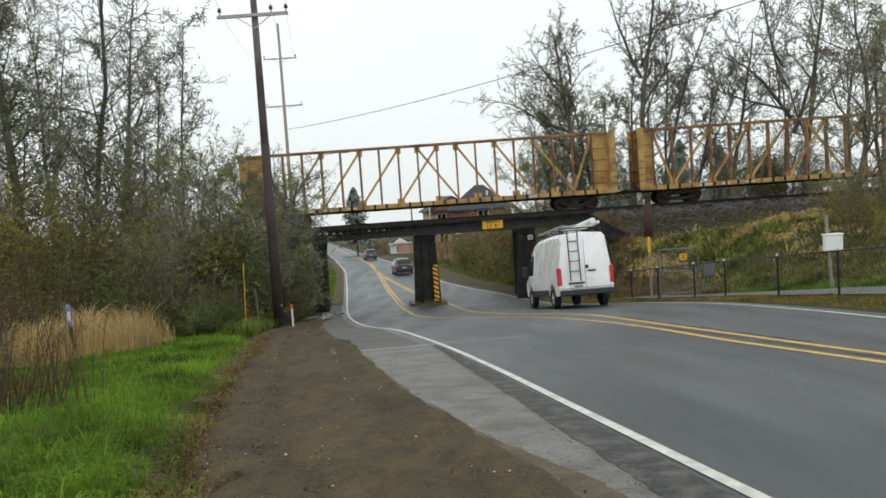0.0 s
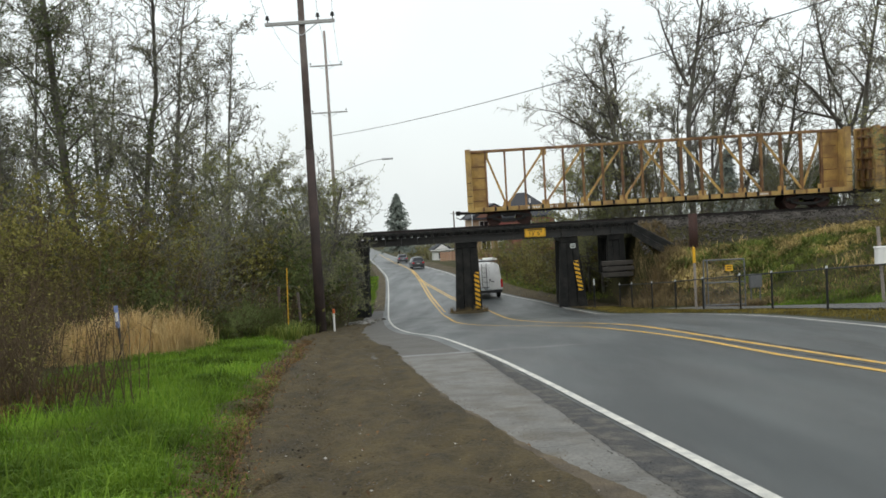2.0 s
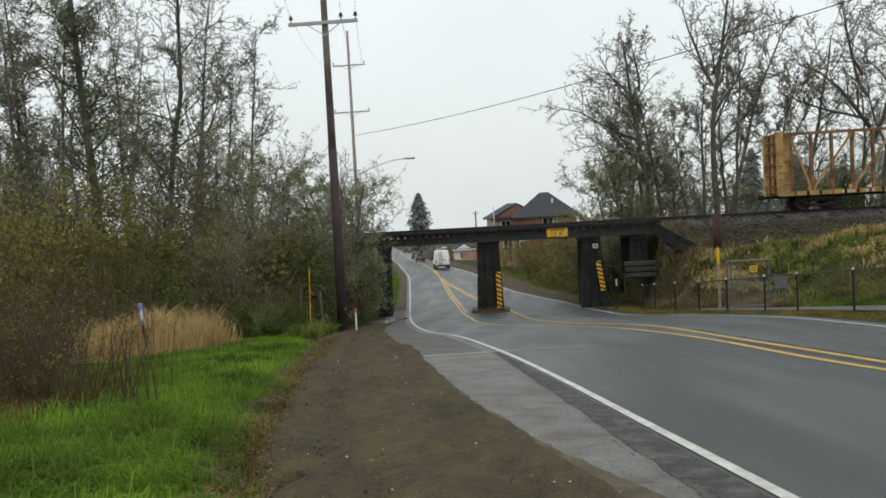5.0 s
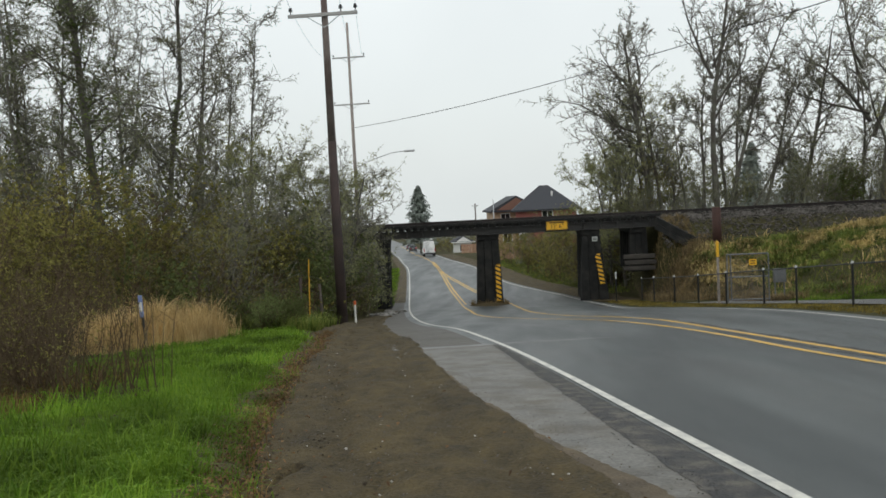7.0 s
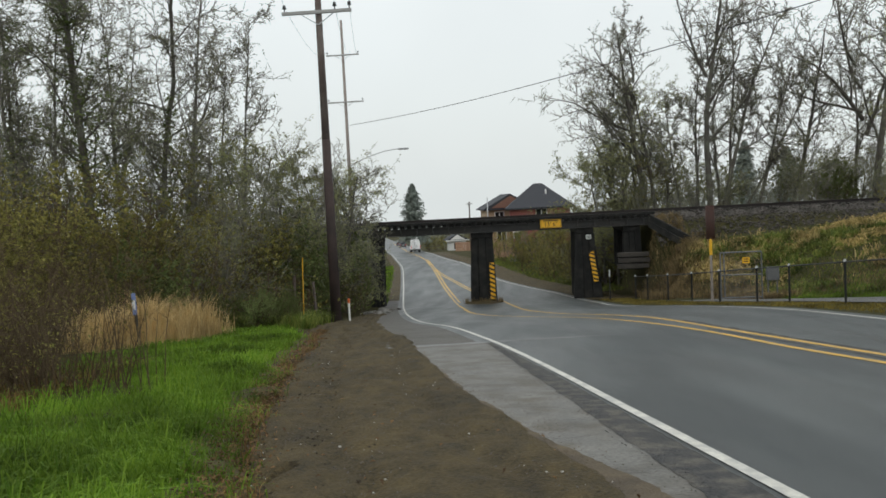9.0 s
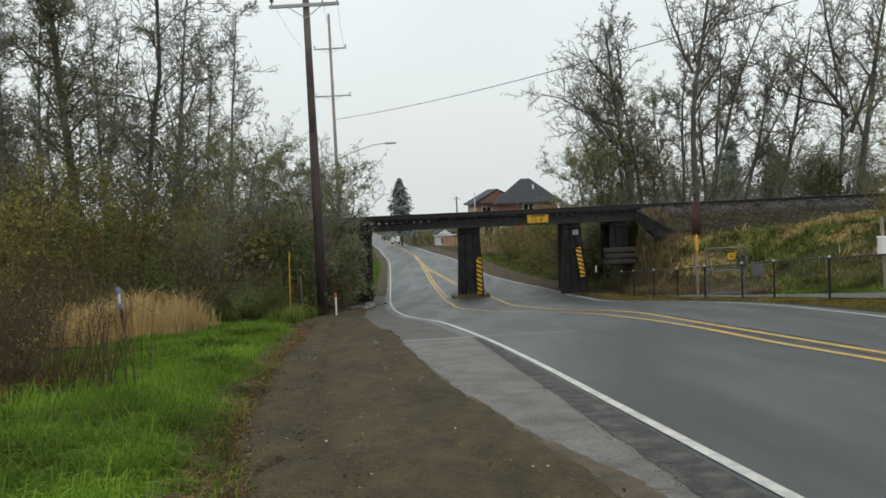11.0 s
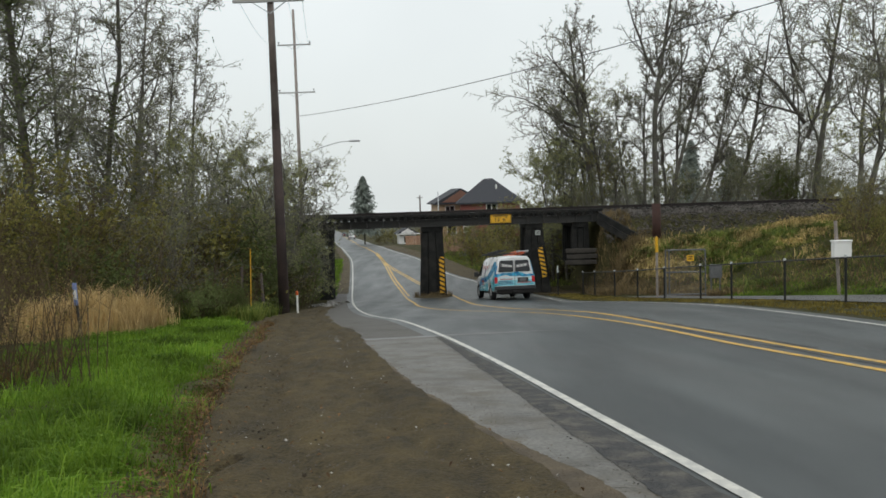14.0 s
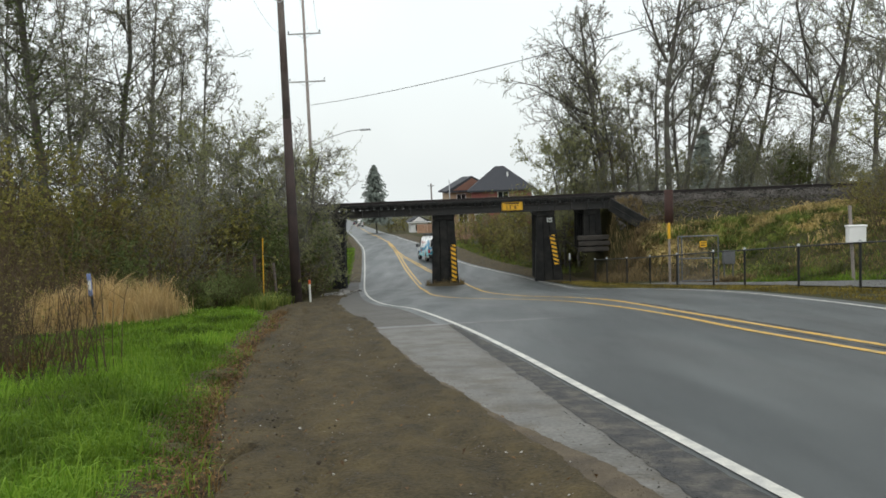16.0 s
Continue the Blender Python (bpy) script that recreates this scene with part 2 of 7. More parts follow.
M_CONCRETE = mat("grey_concrete", (0.30, 0.29, 0.27), 0.85, 0, 0.3, 2, 40, 0.4, (0.2, 0.19, 0.17), 1.2, 0.6)
M_ROOF = mat("dark_shingles", (0.038, 0.040, 0.047), 0.85, 0, 0.3, 2, 12, 0.6)
M_RED_SIDING = mat("red_siding", (0.30, 0.10, 0.085), 0.75, 0, 0.15, 1, 12, 0.2)
M_TAN_SIDING = mat("tan_siding", (0.46, 0.33, 0.22), 0.75, 0, 0.15, 1, 12, 0.2)
M_TRIM = mat("white_trim", (0.74, 0.74, 0.72), 0.6, 0, 0.08, bump=0.05)
M_CEDAR = mat("cedar_boards", (0.38, 0.23, 0.15), 0.8, 0, 0.3, 3, 30, 0.3, per_object=0.15)
M_PLATE = mat("plate_face", (0.55, 0.58, 0.55), 0.5, 0, 0.1, bump=0)


# ---- building helpers ----
def box(bm, x0, x1, y0, y1, z0, z1, bevel=0.0, m=None):
    g = bmesh.ops.create_cube(bm, size=1)
    bmesh.ops.scale(bm, vec=(x1 - x0, y1 - y0, z1 - z0), verts=g["verts"])
    bmesh.ops.translate(bm, vec=((x0 + x1) / 2, (y0 + y1) / 2, (z0 + z1) / 2), verts=g["verts"])
    vs = g["verts"]
    if bevel:
        es = list({e for v in vs for e in v.link_edges})
        r = bmesh.ops.bevel(bm, geom=es, offset=bevel, segments=2, affect="EDGES", profile=0.5)
        vs = list({v for f in r["faces"] for v in f.verts} | {v for v in vs if v.is_valid})
    if m is not None:
        bmesh.ops.transform(bm, matrix=m, verts=vs)
    return bm


def bar(bm, a, b, r0, r1=None, sides=6):
    """A round bar from a to b."""
    a, b = Vector(a), Vector(b)
    r1 = r0 if r1 is None else r1
    q = (b - a).to_track_quat("Z", "Y").to_matrix()
    rings = []
    for c, r in ((a, r0), (b, r1)):
        rings.append([bm.verts.new(c + q @ Vector((r * math.cos(2 * math.pi * i / sides), r * math.sin(2 * math.pi * i / sides), 0)))
                      for i in range(sides)])
    for i in range(sides):
        j = (i + 1) % sides
        bm.faces.new((rings[0][i], rings[0][j], rings[1][j], rings[1][i]))
    bm.faces.new(rings[0][::-1])
    bm.faces.new(rings[1])
    return bm


def beam(bm, a, b, w, h):
    """A square-edged beam from a to b, w wide and h deep."""
    a, b = Vector(a), Vector(b)
    d = (b - a).normalized()
    side = d.cross(Vector((0, 0, 1)))
    side = side.normalized() if side.length > 0.01 else Vector((1, 0, 0))
    up = side.cross(d).normalized()
    vs = [[bm.verts.new(c + side * sx * w / 2 + up * sy * h / 2) for sx, sy in ((-1, -1), (1, -1), (1, 1), (-1, 1))] for c in (a, b)]
    for i in range(4):
        j = (i + 1) % 4
        bm.faces.new((vs[0][i], vs[0][j], vs[1][j], vs[1][i]))
    bm.faces.new(vs[0][::-1])
    bm.faces.new(vs[1])
    return bm


def mesh_from(bm, name, material, smooth=False):
    bmesh.ops.recalc_face_normals(bm, faces=bm.faces)
    me = bpy.data.meshes.new(name)
    bm.to_mesh(me)
    bm.free()
    me.materials.append(material)
    if smooth:
        for p in me.polygons:
            p.use_smooth = True
    return me


def part(name, bm, material, parent=None, label="", smooth=False):
    ob = new(name, mesh_from(bm, name, material, smooth))
    if parent is not None:
        ob.parent = parent
    if label:
        tagged(ob, label)
    return ob


def share(name, me, parent, m):
    """Another object on the same mesh, under a thing."""
    ob = new(name, me)
    ob.parent = parent
    ob.matrix_basis = m
    return ob


def thing(name, label, category, at=(0, 0, 0), turn=0.0, group="", kind=""):
    ob = new(name)
    ob.matrix_basis = pose(*at, 0, 0, turn)
    return tagged(ob, label, category, group, kind)


def raw(name, verts, faces, material, parent=None, label="", smooth=False):
    me = bpy.data.meshes.new(name)
    me.from_pydata(verts, [], faces)
    me.materials.append(material)
    if smooth:
        me.polygons.foreach_set("use_smooth", [True] * len(me.polygons))
    me.update()
    ob = new(name, me)
    if parent is not None:
        ob.parent = parent
    if label:
        tagged(ob, label)
    return ob


def spline(xs, ys):
    """A smooth monotone curve through a few knots, as a function."""
    xs, ys = np.array(xs, float), np.array(ys, float)
    h = np.diff(xs)
    d = np.diff(ys) / h
    m = np.zeros(len(xs))
    m[0], m[-1] = d[0], d[-1]
    for i in range(1, len(xs) - 1):
        if d[i - 1] * d[i] > 0:
            m[i] = 3 * (h[i - 1] + h[i]) / ((2 * h[i] + h[i - 1]) / d[i - 1] + (h[i] + 2 * h[i - 1]) / d[i])

    def f(x):
        x = np.clip(np.asarray(x, float), xs[0], xs[-1])
        i = np.clip(np.searchsorted(xs, x) - 1, 0, len(xs) - 2)
        t = (x - xs[i]) / h[i]
        return ys[i] * (1 + 2 * t) * (1 - t) ** 2 + h[i] * m[i] * t * (1 - t) ** 2 + ys[i + 1] * t * t * (3 - 2 * t) + h[i] * m[i + 1] * t * t * (t - 1)
    return f


def smooth01(t):
    t = np.clip(t, 0, 1)
    return t * t * (3 - 2 * t)


# ---- the lie of the land: downhill to the underpass, then on down the valley ----
fall = spline((-60, -30, 0, 10, 20, 30, 40, 49, 56, 70, 85, 110, 136, 165, 200, 300, 600, 2500),
              (4.0, 2.7, 0.02, -0.95, -1.90, -2.98, -4.03, -4.86, -5.2, -5.55, -5.85, -6.45, -7.3, -8.6, -9.9, -13.5, -24, -85))
# plan of the road: x of each line against y
left_white = spline((-60, 0, 4.3, 7.6, 10.1, 14.4, 18, 22.1, 25, 28.5, 33.4, 40, 48.5, 69, 96, 113.5, 147, 208, 339, 2500),
                    (7.5, 2.05, 1.47, 1.02, 0.68, 0.0, -0.68, -1.53, -2.4, -3.12, -3.93, -4.88, -6.0, -8.42, -11.8, -14.6, -19.8, -29.3, -50.0, -385))
yellow_left = spline((-60, 0, 10.2, 12.6, 15.6, 17.7, 20.1, 23.2, 25.2, 27.6, 30.7, 35, 41, 53, 64.6, 85, 108, 131, 226, 2500),
                     (11.0, 5.6, 4.49, 4.18, 3.93, 3.67, 3.27, 2.6, 1.79, 0.44, -0.75, -1.5, -2.05, -3.32, -4.75, -7.12, -10.0, -13.7, -27.8, -382))
yellow_right = spline((-60, 0, 11, 14, 16.7, 19.1, 22.1, 24.7, 27.6, 31.7, 37.5, 48.2, 62.4, 70, 82, 103, 131, 226, 2500),
                      (11.4, 6.0, 4.87, 4.54, 4.25, 4.05, 3.75, 3.08, 1.85, 1.1, 0.68, 0.05, -2.72, -4.1, -6.3, -9.2, -13.4, -27.5, -381.6))
right_white = spline((-60, 0, 10, 14.8, 17.5, 21.5, 24, 26.5, 30.6, 33.7, 36.8, 44, 54, 60, 67.4, 75, 93, 118, 157, 262, 2500),
                     (14.2, 8.6, 7.75, 7.42, 7.38, 7.42, 7.35, 7.05, 6.3, 5.2, 4.7, 4.6, 3.5, 1.9, -0.05, -1.45, -4.05, -8.8, -14.6, -30.6, -378))
fence_x = spline((-60, 0, 15, 21.8, 24.6, 27.7, 29, 32.2, 35.4, 38.5, 41.2, 45.4, 50),
                 (17.5, 12.4, 11.2, 10.27, 9.75, 9.2, 8.75, 8.14, 7.81, 7.43, 6.97, 6.77, 6.6))
grass_edge = spline((-60, 0, 4.7, 6.1, 7.4, 9.4, 12.8, 16, 20.4, 26, 30), (-1.2, -1.4, -1.8, -2.24, -2.5, -2.86, -3.56, -4.0, -4.8, -5.5, -5.9))
path_w = spline((-60, 15, 22, 26.5, 30, 33, 38), (6.0, 6.0, 5.2, 4.3, 3.1, 2.4, 2.0))
TRACK_Y, RAIL_Z = 51.3, 0.12


def ground_z(x, y):
    """Height of the ground; works on arrays."""
    x, y = np.asarray(x, float), np.asarray(y, float)
    z = fall(y) - 0.02 + 0 * x
    # banked outer lane, and a raised verge beyond the road's outer edge
    z = z + 0.07 * smooth01((x - yellow_left(y) + 0.3) / 3.0) * smooth01((y - 10) / 7) * smooth01((38 - y) / 12)
    z = z + 0.035 * smooth01((x - right_white(y) - 0.3) / 0.9) * smooth01((49 - y) / 6)
    # the lawn lies a little over the dirt
    z = z + 0.11 * smooth01((grass_edge(np.minimum(y, 30)) + 0.05 - x) / 0.5) * smooth01((30 - y) / 5)
    # grass bank behind the footpath, up to the track
    d = x - fence_x(np.minimum(y, 50))
    near = smooth01((d - path_w(y) + 0.1) / 8.5) * smooth01((y - 8) / 14)
    end = smooth01((y - 37.0) / 9.0) * smooth01((x - 7.9) / 2.2)
    rise = np.where(y < 56, np.maximum(near, end), 0.0)
    top = np.minimum(-1.75 + 0.085 * (x - 9.5), -0.5)
    z = z + rise * np.maximum(top - z, 0)
    z = z + rise * 0.16 * np.sin(1.5 * x + 1.1 * np.sin(0.8 * y)) * np.sin(1.2 * y + 0.9 * np.sin(1.1 * x)) * smooth01((46 - y) / 3) * smooth01((d - 2.6) / 1.5)
    # rising brushy bank past the bridge
    far = smooth01((y - 54.5) / 6) * smooth01((x - right_white(y) - 4.6) / 9.0) * smooth01((112 - y) / 30)
    z = z + far * 3.6
    # railway embankment on both sides of the bridge
    off = np.abs(y - TRACK_Y)
    side = np.maximum(smooth01((x - 8.0) / 1.0), smooth01((-8.6 - x) / 1.2))
    bank = np.where(y < TRACK_Y, smooth01((5.2 - off) / 2.4), np.where(x < 0, smooth01((6.2 - off) / 3), smooth01((20 - off) / 7))) * side
    z = z + bank * (-0.42 - np.where(y > TRACK_Y, 0.5, 0.0) - z)
    # shallow hollow of the roadside woods
    z = z + 0.25 * smooth01((left_white(y) - 7 - x) / 12) * smooth01((140 - y) / 60)
    return z


def gz(x, y):
    return float(ground_z(x, y))


def strip_mesh(name, left, right, ys, material, lift, parent=None, label="", cols=1, under=0.0):
    """A band between two lines of the plan, laid on the ground with a small lift and thickness."""
    verts, faces = [], []
    for y in ys:
        a, b = float(left(y)), float(right(y))
        for c in range(cols + 1):
            x = a + (b - a) * c / cols
            verts.append((x, y, gz(x, y) + lift))
    w = cols + 1
    for i in range(len(ys) - 1):
        for c in range(cols):
            k = i * w + c
            faces.append((k, k + 1, k + w + 1, k + w))
    return raw(name, verts, faces, material, parent, label)


# ---- ground: one sheet to the horizon ----
def build_ground():
    ys = np.concatenate([np.arange(-60, 2, 2.0), np.arange(2, 60, 0.35), np.arange(60, 120, 1.5), np.geomspace(120, 2500, 40)])
    us = np.concatenate([-np.geomspace(2500, 30, 24), np.arange(-28, -8, 1.0), np.arange(-8, 24, 0.35), np.geomspace(24, 2500, 26)])
    X, Y = np.meshgrid(us, ys)
    Z = ground_z(X, Y)
    rough = np.array([[noise.noise((x * 0.9, y * 0.9, 0)) * 0.05 + noise.noise((x * 3.1, y * 3.1, 4)) * 0.02 for x in us] for y in ys])
    off_road = np.clip(np.maximum(np.where(Y < 30, grass_edge(Y) - 0.1, -6.2 - 0.03 * (np.clip(Y, 30, 56) - 30)) - X, X - right_white(Y) - 0.3), 0, 1)
    off_road = np.where(Y > 56, np.clip(np.maximum(left_white(Y) - 1.8 - X, X - right_white(Y) - 3.2), 0, 1), off_road)
    Z = Z + rough * off_road - 0.03 * (1 - off_road)
    nx = len(us)
    verts = np.stack([X.ravel(), Y.ravel(), Z.ravel()], 1).tolist()
    faces = [(r * nx + c, r * nx + c + 1, (r + 1) * nx + c + 1, (r + 1) * nx + c) for r in range(len(ys) - 1) for c in range(nx - 1)]
    ob = raw("ground", verts, faces, M_SOIL, smooth=True)
    tagged(ob, "uneven soil with grass and leaf litter beside the road", "ground", kind="structure")
    return ob


build_ground()
near_ys = np.concatenate([np.arange(-60, 0, 3.0), np.arange(0, 60, 0.4), np.arange(60, 160, 2.0), np.geomspace(160, 2400, 40)])
road = strip_mesh("road", lambda y: left_white(y) - 0.32, lambda y: right_white(y) + 0.45, near_ys, M_ASPHALT, 0.012, cols=26)
tagged(road, "dark grey wet asphalt road running down to an underpass", "road", kind="structure")


def paint(name, line, offset, width, y0, y1, material, step=0.5):
    ys = np.arange(y0, y1 + step, step)
    ob = strip_mesh(name, lambda y: line(y) + offset - width / 2, lambda y: line(y) + offset + width / 2, ys, material, 0.0185)
    return ob


edge = paint("edge_line", left_white, 0, 0.095, -50, 330, M_WHITE_LINE)
tagged(edge, "worn white painted edge line on wet asphalt", "road marking", "edge lines", "structure")
edge2 = paint("edge_line", right_white, 0, 0.11, -50, 330, M_WHITE_LINE)
tagged(edge2, "thin white painted edge line by the verge", "road marking", "edge lines", "structure")
for line, o, y0, y1 in ((yellow_left, 0, -50, 330), (yellow_right, 0, -50, 330), (yellow_left, 0.24, 50, 112), (yellow_right, -0.24, 52, 105)):
    ob = paint("centre_line", line, o, 0.13, y0, y1, M_YELLOW_LINE)
    tagged(ob, "yellow painted centre line parting round the bridge pier", "road marking", "centre lines", "structure")
# old lighter pavement and dirt lay-by beside the near edge line
old_l = spline((-14, 2, 4.4, 6, 7, 8.6, 10.5, 12.4, 15.6), (2.6, 1.0, 0.60, 0.22, -0.02, -0.43, -0.84, -1.2, -1.85))
old_r = spline((-14, 2, 4.5, 6, 7.8, 9, 10.3, 12.3, 15.6), (2.75, 1.25, 1.03, 0.83, 0.63, 0.48, 0.31, 0.06, -0.38))
jag = lambda y, s: 0.045 * noise.noise((y * 1.7, s, 0)) + 0.025 * noise.noise((y * 7.0, s, 3)) + 0.016 * noise.noise((y * 19.0, s, 6))
shoulder = strip_mesh("shoulder_pavement", lambda y: float(old_l(y)) + jag(y, 1), lambda y: float(old_r(y)) + 0.6 * jag(y, 5),
                      np.concatenate([np.arange(-13, 2, 0.25), np.arange(2, 15.6, 0.05)]), M_OLD_ASPHALT, 0.016, cols=4)
tagged(shoulder, "strip of old light grey wet pavement beside the edge line", "pavement", kind="structure")
dark_edge = strip_mesh("shoulder_edge", lambda y: float(old_r(min(y, 15.5))) + 0.6 * jag(y, 5) - 0.02, lambda y: float(left_white(y)) - 0.10 + 0.6 * jag(y, 12),
                       np.concatenate([np.arange(-13, 2, 0.25), np.arange(2, 15.6, 0.05)]), M_CRUMBLE, 0.019, cols=2)
tagged(dark_edge, "crumbling dark asphalt edge beside the white line", "pavement", kind="structure")
apron_left = spline((13, 15.6, 20, 25, 30, 36, 48, 58), (-1.25, -1.8, -2.9, -4.0, -4.8, -5.5, -6.7, -8.0))
dirt_right = lambda y: float(old_l(y)) + 0.04 + jag(y, 8) if y < 15.2 else float(apron_left(y)) + 0.1 + 0.25 * noise.noise((y * 0.8, 3, 1)) + jag(y, 8)
apron = strip_mesh("road_apron", lambda y: float(apron_left(y)) - 0.6, lambda y: float(left_white(y)) - 0.28, np.arange(13.5, 57, 0.4), M_APRON, 0.009, cols=6)
tagged(apron, "dusty grey asphalt apron between the lane and the dirt", "pavement", kind="structure")
dirt_left = lambda y: float(grass_edge(y)) - 0.25 + 0.12 * noise.noise((y * 1.1, 9, 0)) if y < 30 else -6.1 - 0.03 * (y - 30)


def build_dirt():
    verts, faces, cols = [], [], 64
    ys = np.concatenate([np.arange(-12, 2.5, 0.5), np.arange(2.5, 12, 0.07), np.arange(12, 22, 0.14), np.arange(22, 44.5, 0.3)])
    for y in ys:
        a, b = dirt_left(y), dirt_right(y)
        for c in range(cols + 1):
            s = c / cols
            x = a + (b - a) * s
            clod = max(0.0, noise.noise((x * 5, y * 4.2, 9))) ** 2 * 0.05 * max(0.25, 1 - s * 1.6)
            bumpy = 0.045 * noise.noise((x * 1.5, y * 0.9, 1)) + 0.026 * noise.noise((x * 6, y * 5, 2)) + 0.011 * noise.noise((x * 19, y * 17, 2)) + clod
            wander = 0.05 * noise.noise((y * 0.35, 3, 3))
            ruts = -0.05 * math.exp(-((s - 0.17 - wander) / 0.035) ** 2) - 0.05 * math.exp(-((s - 0.42 - wander) / 0.05) ** 2) - 0.04 * math.exp(-((s - 0.78 - wander) / 0.05) ** 2)
            ruts += 0.012 * math.sin(y * 42 + 6 * noise.noise((x * 2, y, 5))) * math.exp(-((s - 0.42 - wander) / 0.05) ** 2)
            gx, gy = x + 1.69, y - 4.78
            gs = min(1.0, max(0.0, (gx * 0.26 + gy * 0.44) / 0.261))
            ruts -= 0.10 * math.exp(-(math.hypot(gx - 0.26 * gs, gy - 0.44 * gs + 0.03 * noise.noise((x * 9, y * 9, 1))) / 0.04) ** 2)
            edge_drop = -0.055 if c in (0, cols) else (-0.02 if c in (1, cols - 1) else 0.0)
            verts.append((x, y, gz(x, y) + 0.055 + (bumpy + ruts) * min(1.0, 0.3 + s * 8, 0.25 + (1 - s) * 6) + edge_drop))
    w = cols + 1
    faces = [(r * w + c, r * w + c + 1, (r + 1) * w + c + 1, (r + 1) * w + c) for r in range(len(ys) - 1) for c in range(cols)]
    ob = raw("dirt_shoulder", verts, faces, M_DIRT, smooth=True)
    tagged(ob, "brown muddy dirt lay-by with faint wheel ruts", "dirt", kind="structure")


build_dirt()
path = strip_mesh("footpath", lambda y: float(fence_x(y)) + 0.05, lambda y: float(fence_x(y)) + float(path_w(y)) + 0.1 * noise.noise((y * 1.3, 6, 2)), np.arange(-20, 37.5, 0.25), M_PATH, 0.05, cols=6)
tagged(path, "grey asphalt footpath behind a black fence", "footpath", kind="structure")


def road_joint():
    """A pale worn construction joint running across the near lane."""
    verts, faces = [], []
    n = 40
    for i in range(n + 1):
        x = -1.9 + 4.2 * i / n
        y = 15.75 + 0.26 * (x + 0.3) + 0.05 * noise.noise((x * 3, 0, 5))
        w = (0.16 + 0.07 * noise.noise((x * 4, 2, 5))) * (1 - smooth01((x - 0.6) / 2.2))
        for o in (-w, w):
            verts.append((x, y + o, gz(x, y + o) + 0.018))
    faces = [(2 * i, 2 * i + 1, 2 * i + 3, 2 * i + 2) for i in range(n)]
    ob = raw("road_joint", verts, faces, M_JOINT)
    tagged(ob, "pale worn joint across the wet asphalt lane", "road joint", kind="structure")


road_joint()
far_ys = np.arange(47, 150, 1.0)
gravel_right = strip_mesh("far_shoulder", lambda y: float(right_white(y)) + 0.35, lambda y: float(right_white(y)) + 3.0 + 0.4 * noise.noise((y * 0.4, 2, 0)), far_ys, M_DIRT, 0.03, cols=3)
tagged(gravel_right, "dark gravel shoulder along the road past the bridge", "shoulder", kind="structure")
gravel_left = strip_mesh("far_shoulder", lambda y: float(left_white(y)) - 1.15, lambda y: float(left_white(y)) - 0.25, np.arange(54, 150, 1.0), M_DIRT, 0.03, cols=3)
tagged(gravel_left, "dark gravel shoulder along the road past the bridge", "shoulder", kind="structure")


def tar_seam(name, label, line, offset, y0, y1, w, seed):
    """A ragged dark crack sealed along the lane."""
    ys = np.arange(y0, y1, 0.12)
    verts = []
    for y in ys:
        x = float(line(y)) + offset + 0.05 * noise.noise((y * 1.1, seed, 0))
        h = w * max(0.1, 0.6 + 1.2 * noise.noise((y * 1.9, seed, 4)))
        verts += [(x - h, y, gz(x - h, y) + 0.018), (x + h, y, gz(x + h, y) + 0.018)]
    faces = [(2 * i, 2 * i + 1, 2 * i + 3, 2 * i + 2) for i in range(len(ys) - 1)]
    tagged(raw(name, verts, faces, M_CRUMBLE), label, "road crack", "tar seams", "structure")




def pavement_cracks(n, seed):
    """Thin wandering cracks across the old pavement."""
    rnd = random.Random(seed)
    verts, faces = [], []
    for i in range(n):
        y0 = 3.2 + 12 * (i + rnd.random()) / n
        a, b = float(old_l(y0)) + 0.05, float(old_r(y0)) - 0.03
        f0, f1 = rnd.uniform(0, 0.35), rnd.uniform(0.6, 1.0)
        slope, w = rnd.uniform(-0.5, 0.2), rnd.uniform(0.003, 0.007)
        m = 14
        k = len(verts)
        for j in range(m + 1):
            x = a + (b - a) * (f0 + (f1 - f0) * j / m)
            y = y0 + slope * (x - a) + 0.06 * noise.noise((x * 4, y0, 2)) + 0.02 * noise.noise((x * 17, y0, 5))
            ww = w * (0.4 + 1.2 * abs(noise.noise((x * 6, y0, 8)))) * (1 - abs(2 * j / m - 1) ** 4)
            verts += [(x, y - ww, gz(x, y) + 0.0185), (x, y + ww, gz(x, y) + 0.0185)]
        faces += [(k + 2 * j, k + 2 * j + 1, k + 2 * j + 3, k + 2 * j + 2) for j in range(m)]
    tagged(raw("pavement_cracks", verts, faces, M_CRUMBLE), "fine dark cracks across the old grey pavement", "pavement crack", kind="stuff")


def mud_width(y):
    return 0.05 + 0.20 * float(smooth01((6.6 - y) / 2.4)) + 0.07 * noise.noise((y * 1.1, 4, 4)) + 0.03 * noise.noise((y * 5, 4, 9)) + 0.02 * noise.noise((y * 16, 2, 9))


film = strip_mesh("mud_film", lambda y: float(old_l(y)) - 0.1, lambda y: float(old_l(y)) + max(0.01, mud_width(y)), np.arange(2.2, 15.2, 0.04), M_MUD, 0.0185, cols=2)
tagged(film, "thin tan film of mud along the pavement edge", "mud", kind="structure")
pavement_cracks(15, 6)
tar_seam("tar_seam", "ragged dark crack along the centre lines", yellow_right, 0.17, 11.5, 20, 0.06, 1)
tar_seam("tar_seam", "ragged dark crack along the centre lines", yellow_right, -0.2, 9, 17, 0.03, 2)


# ---- railway bridge on timber bents ----
FRONT, BACK = 49.0, 53.6


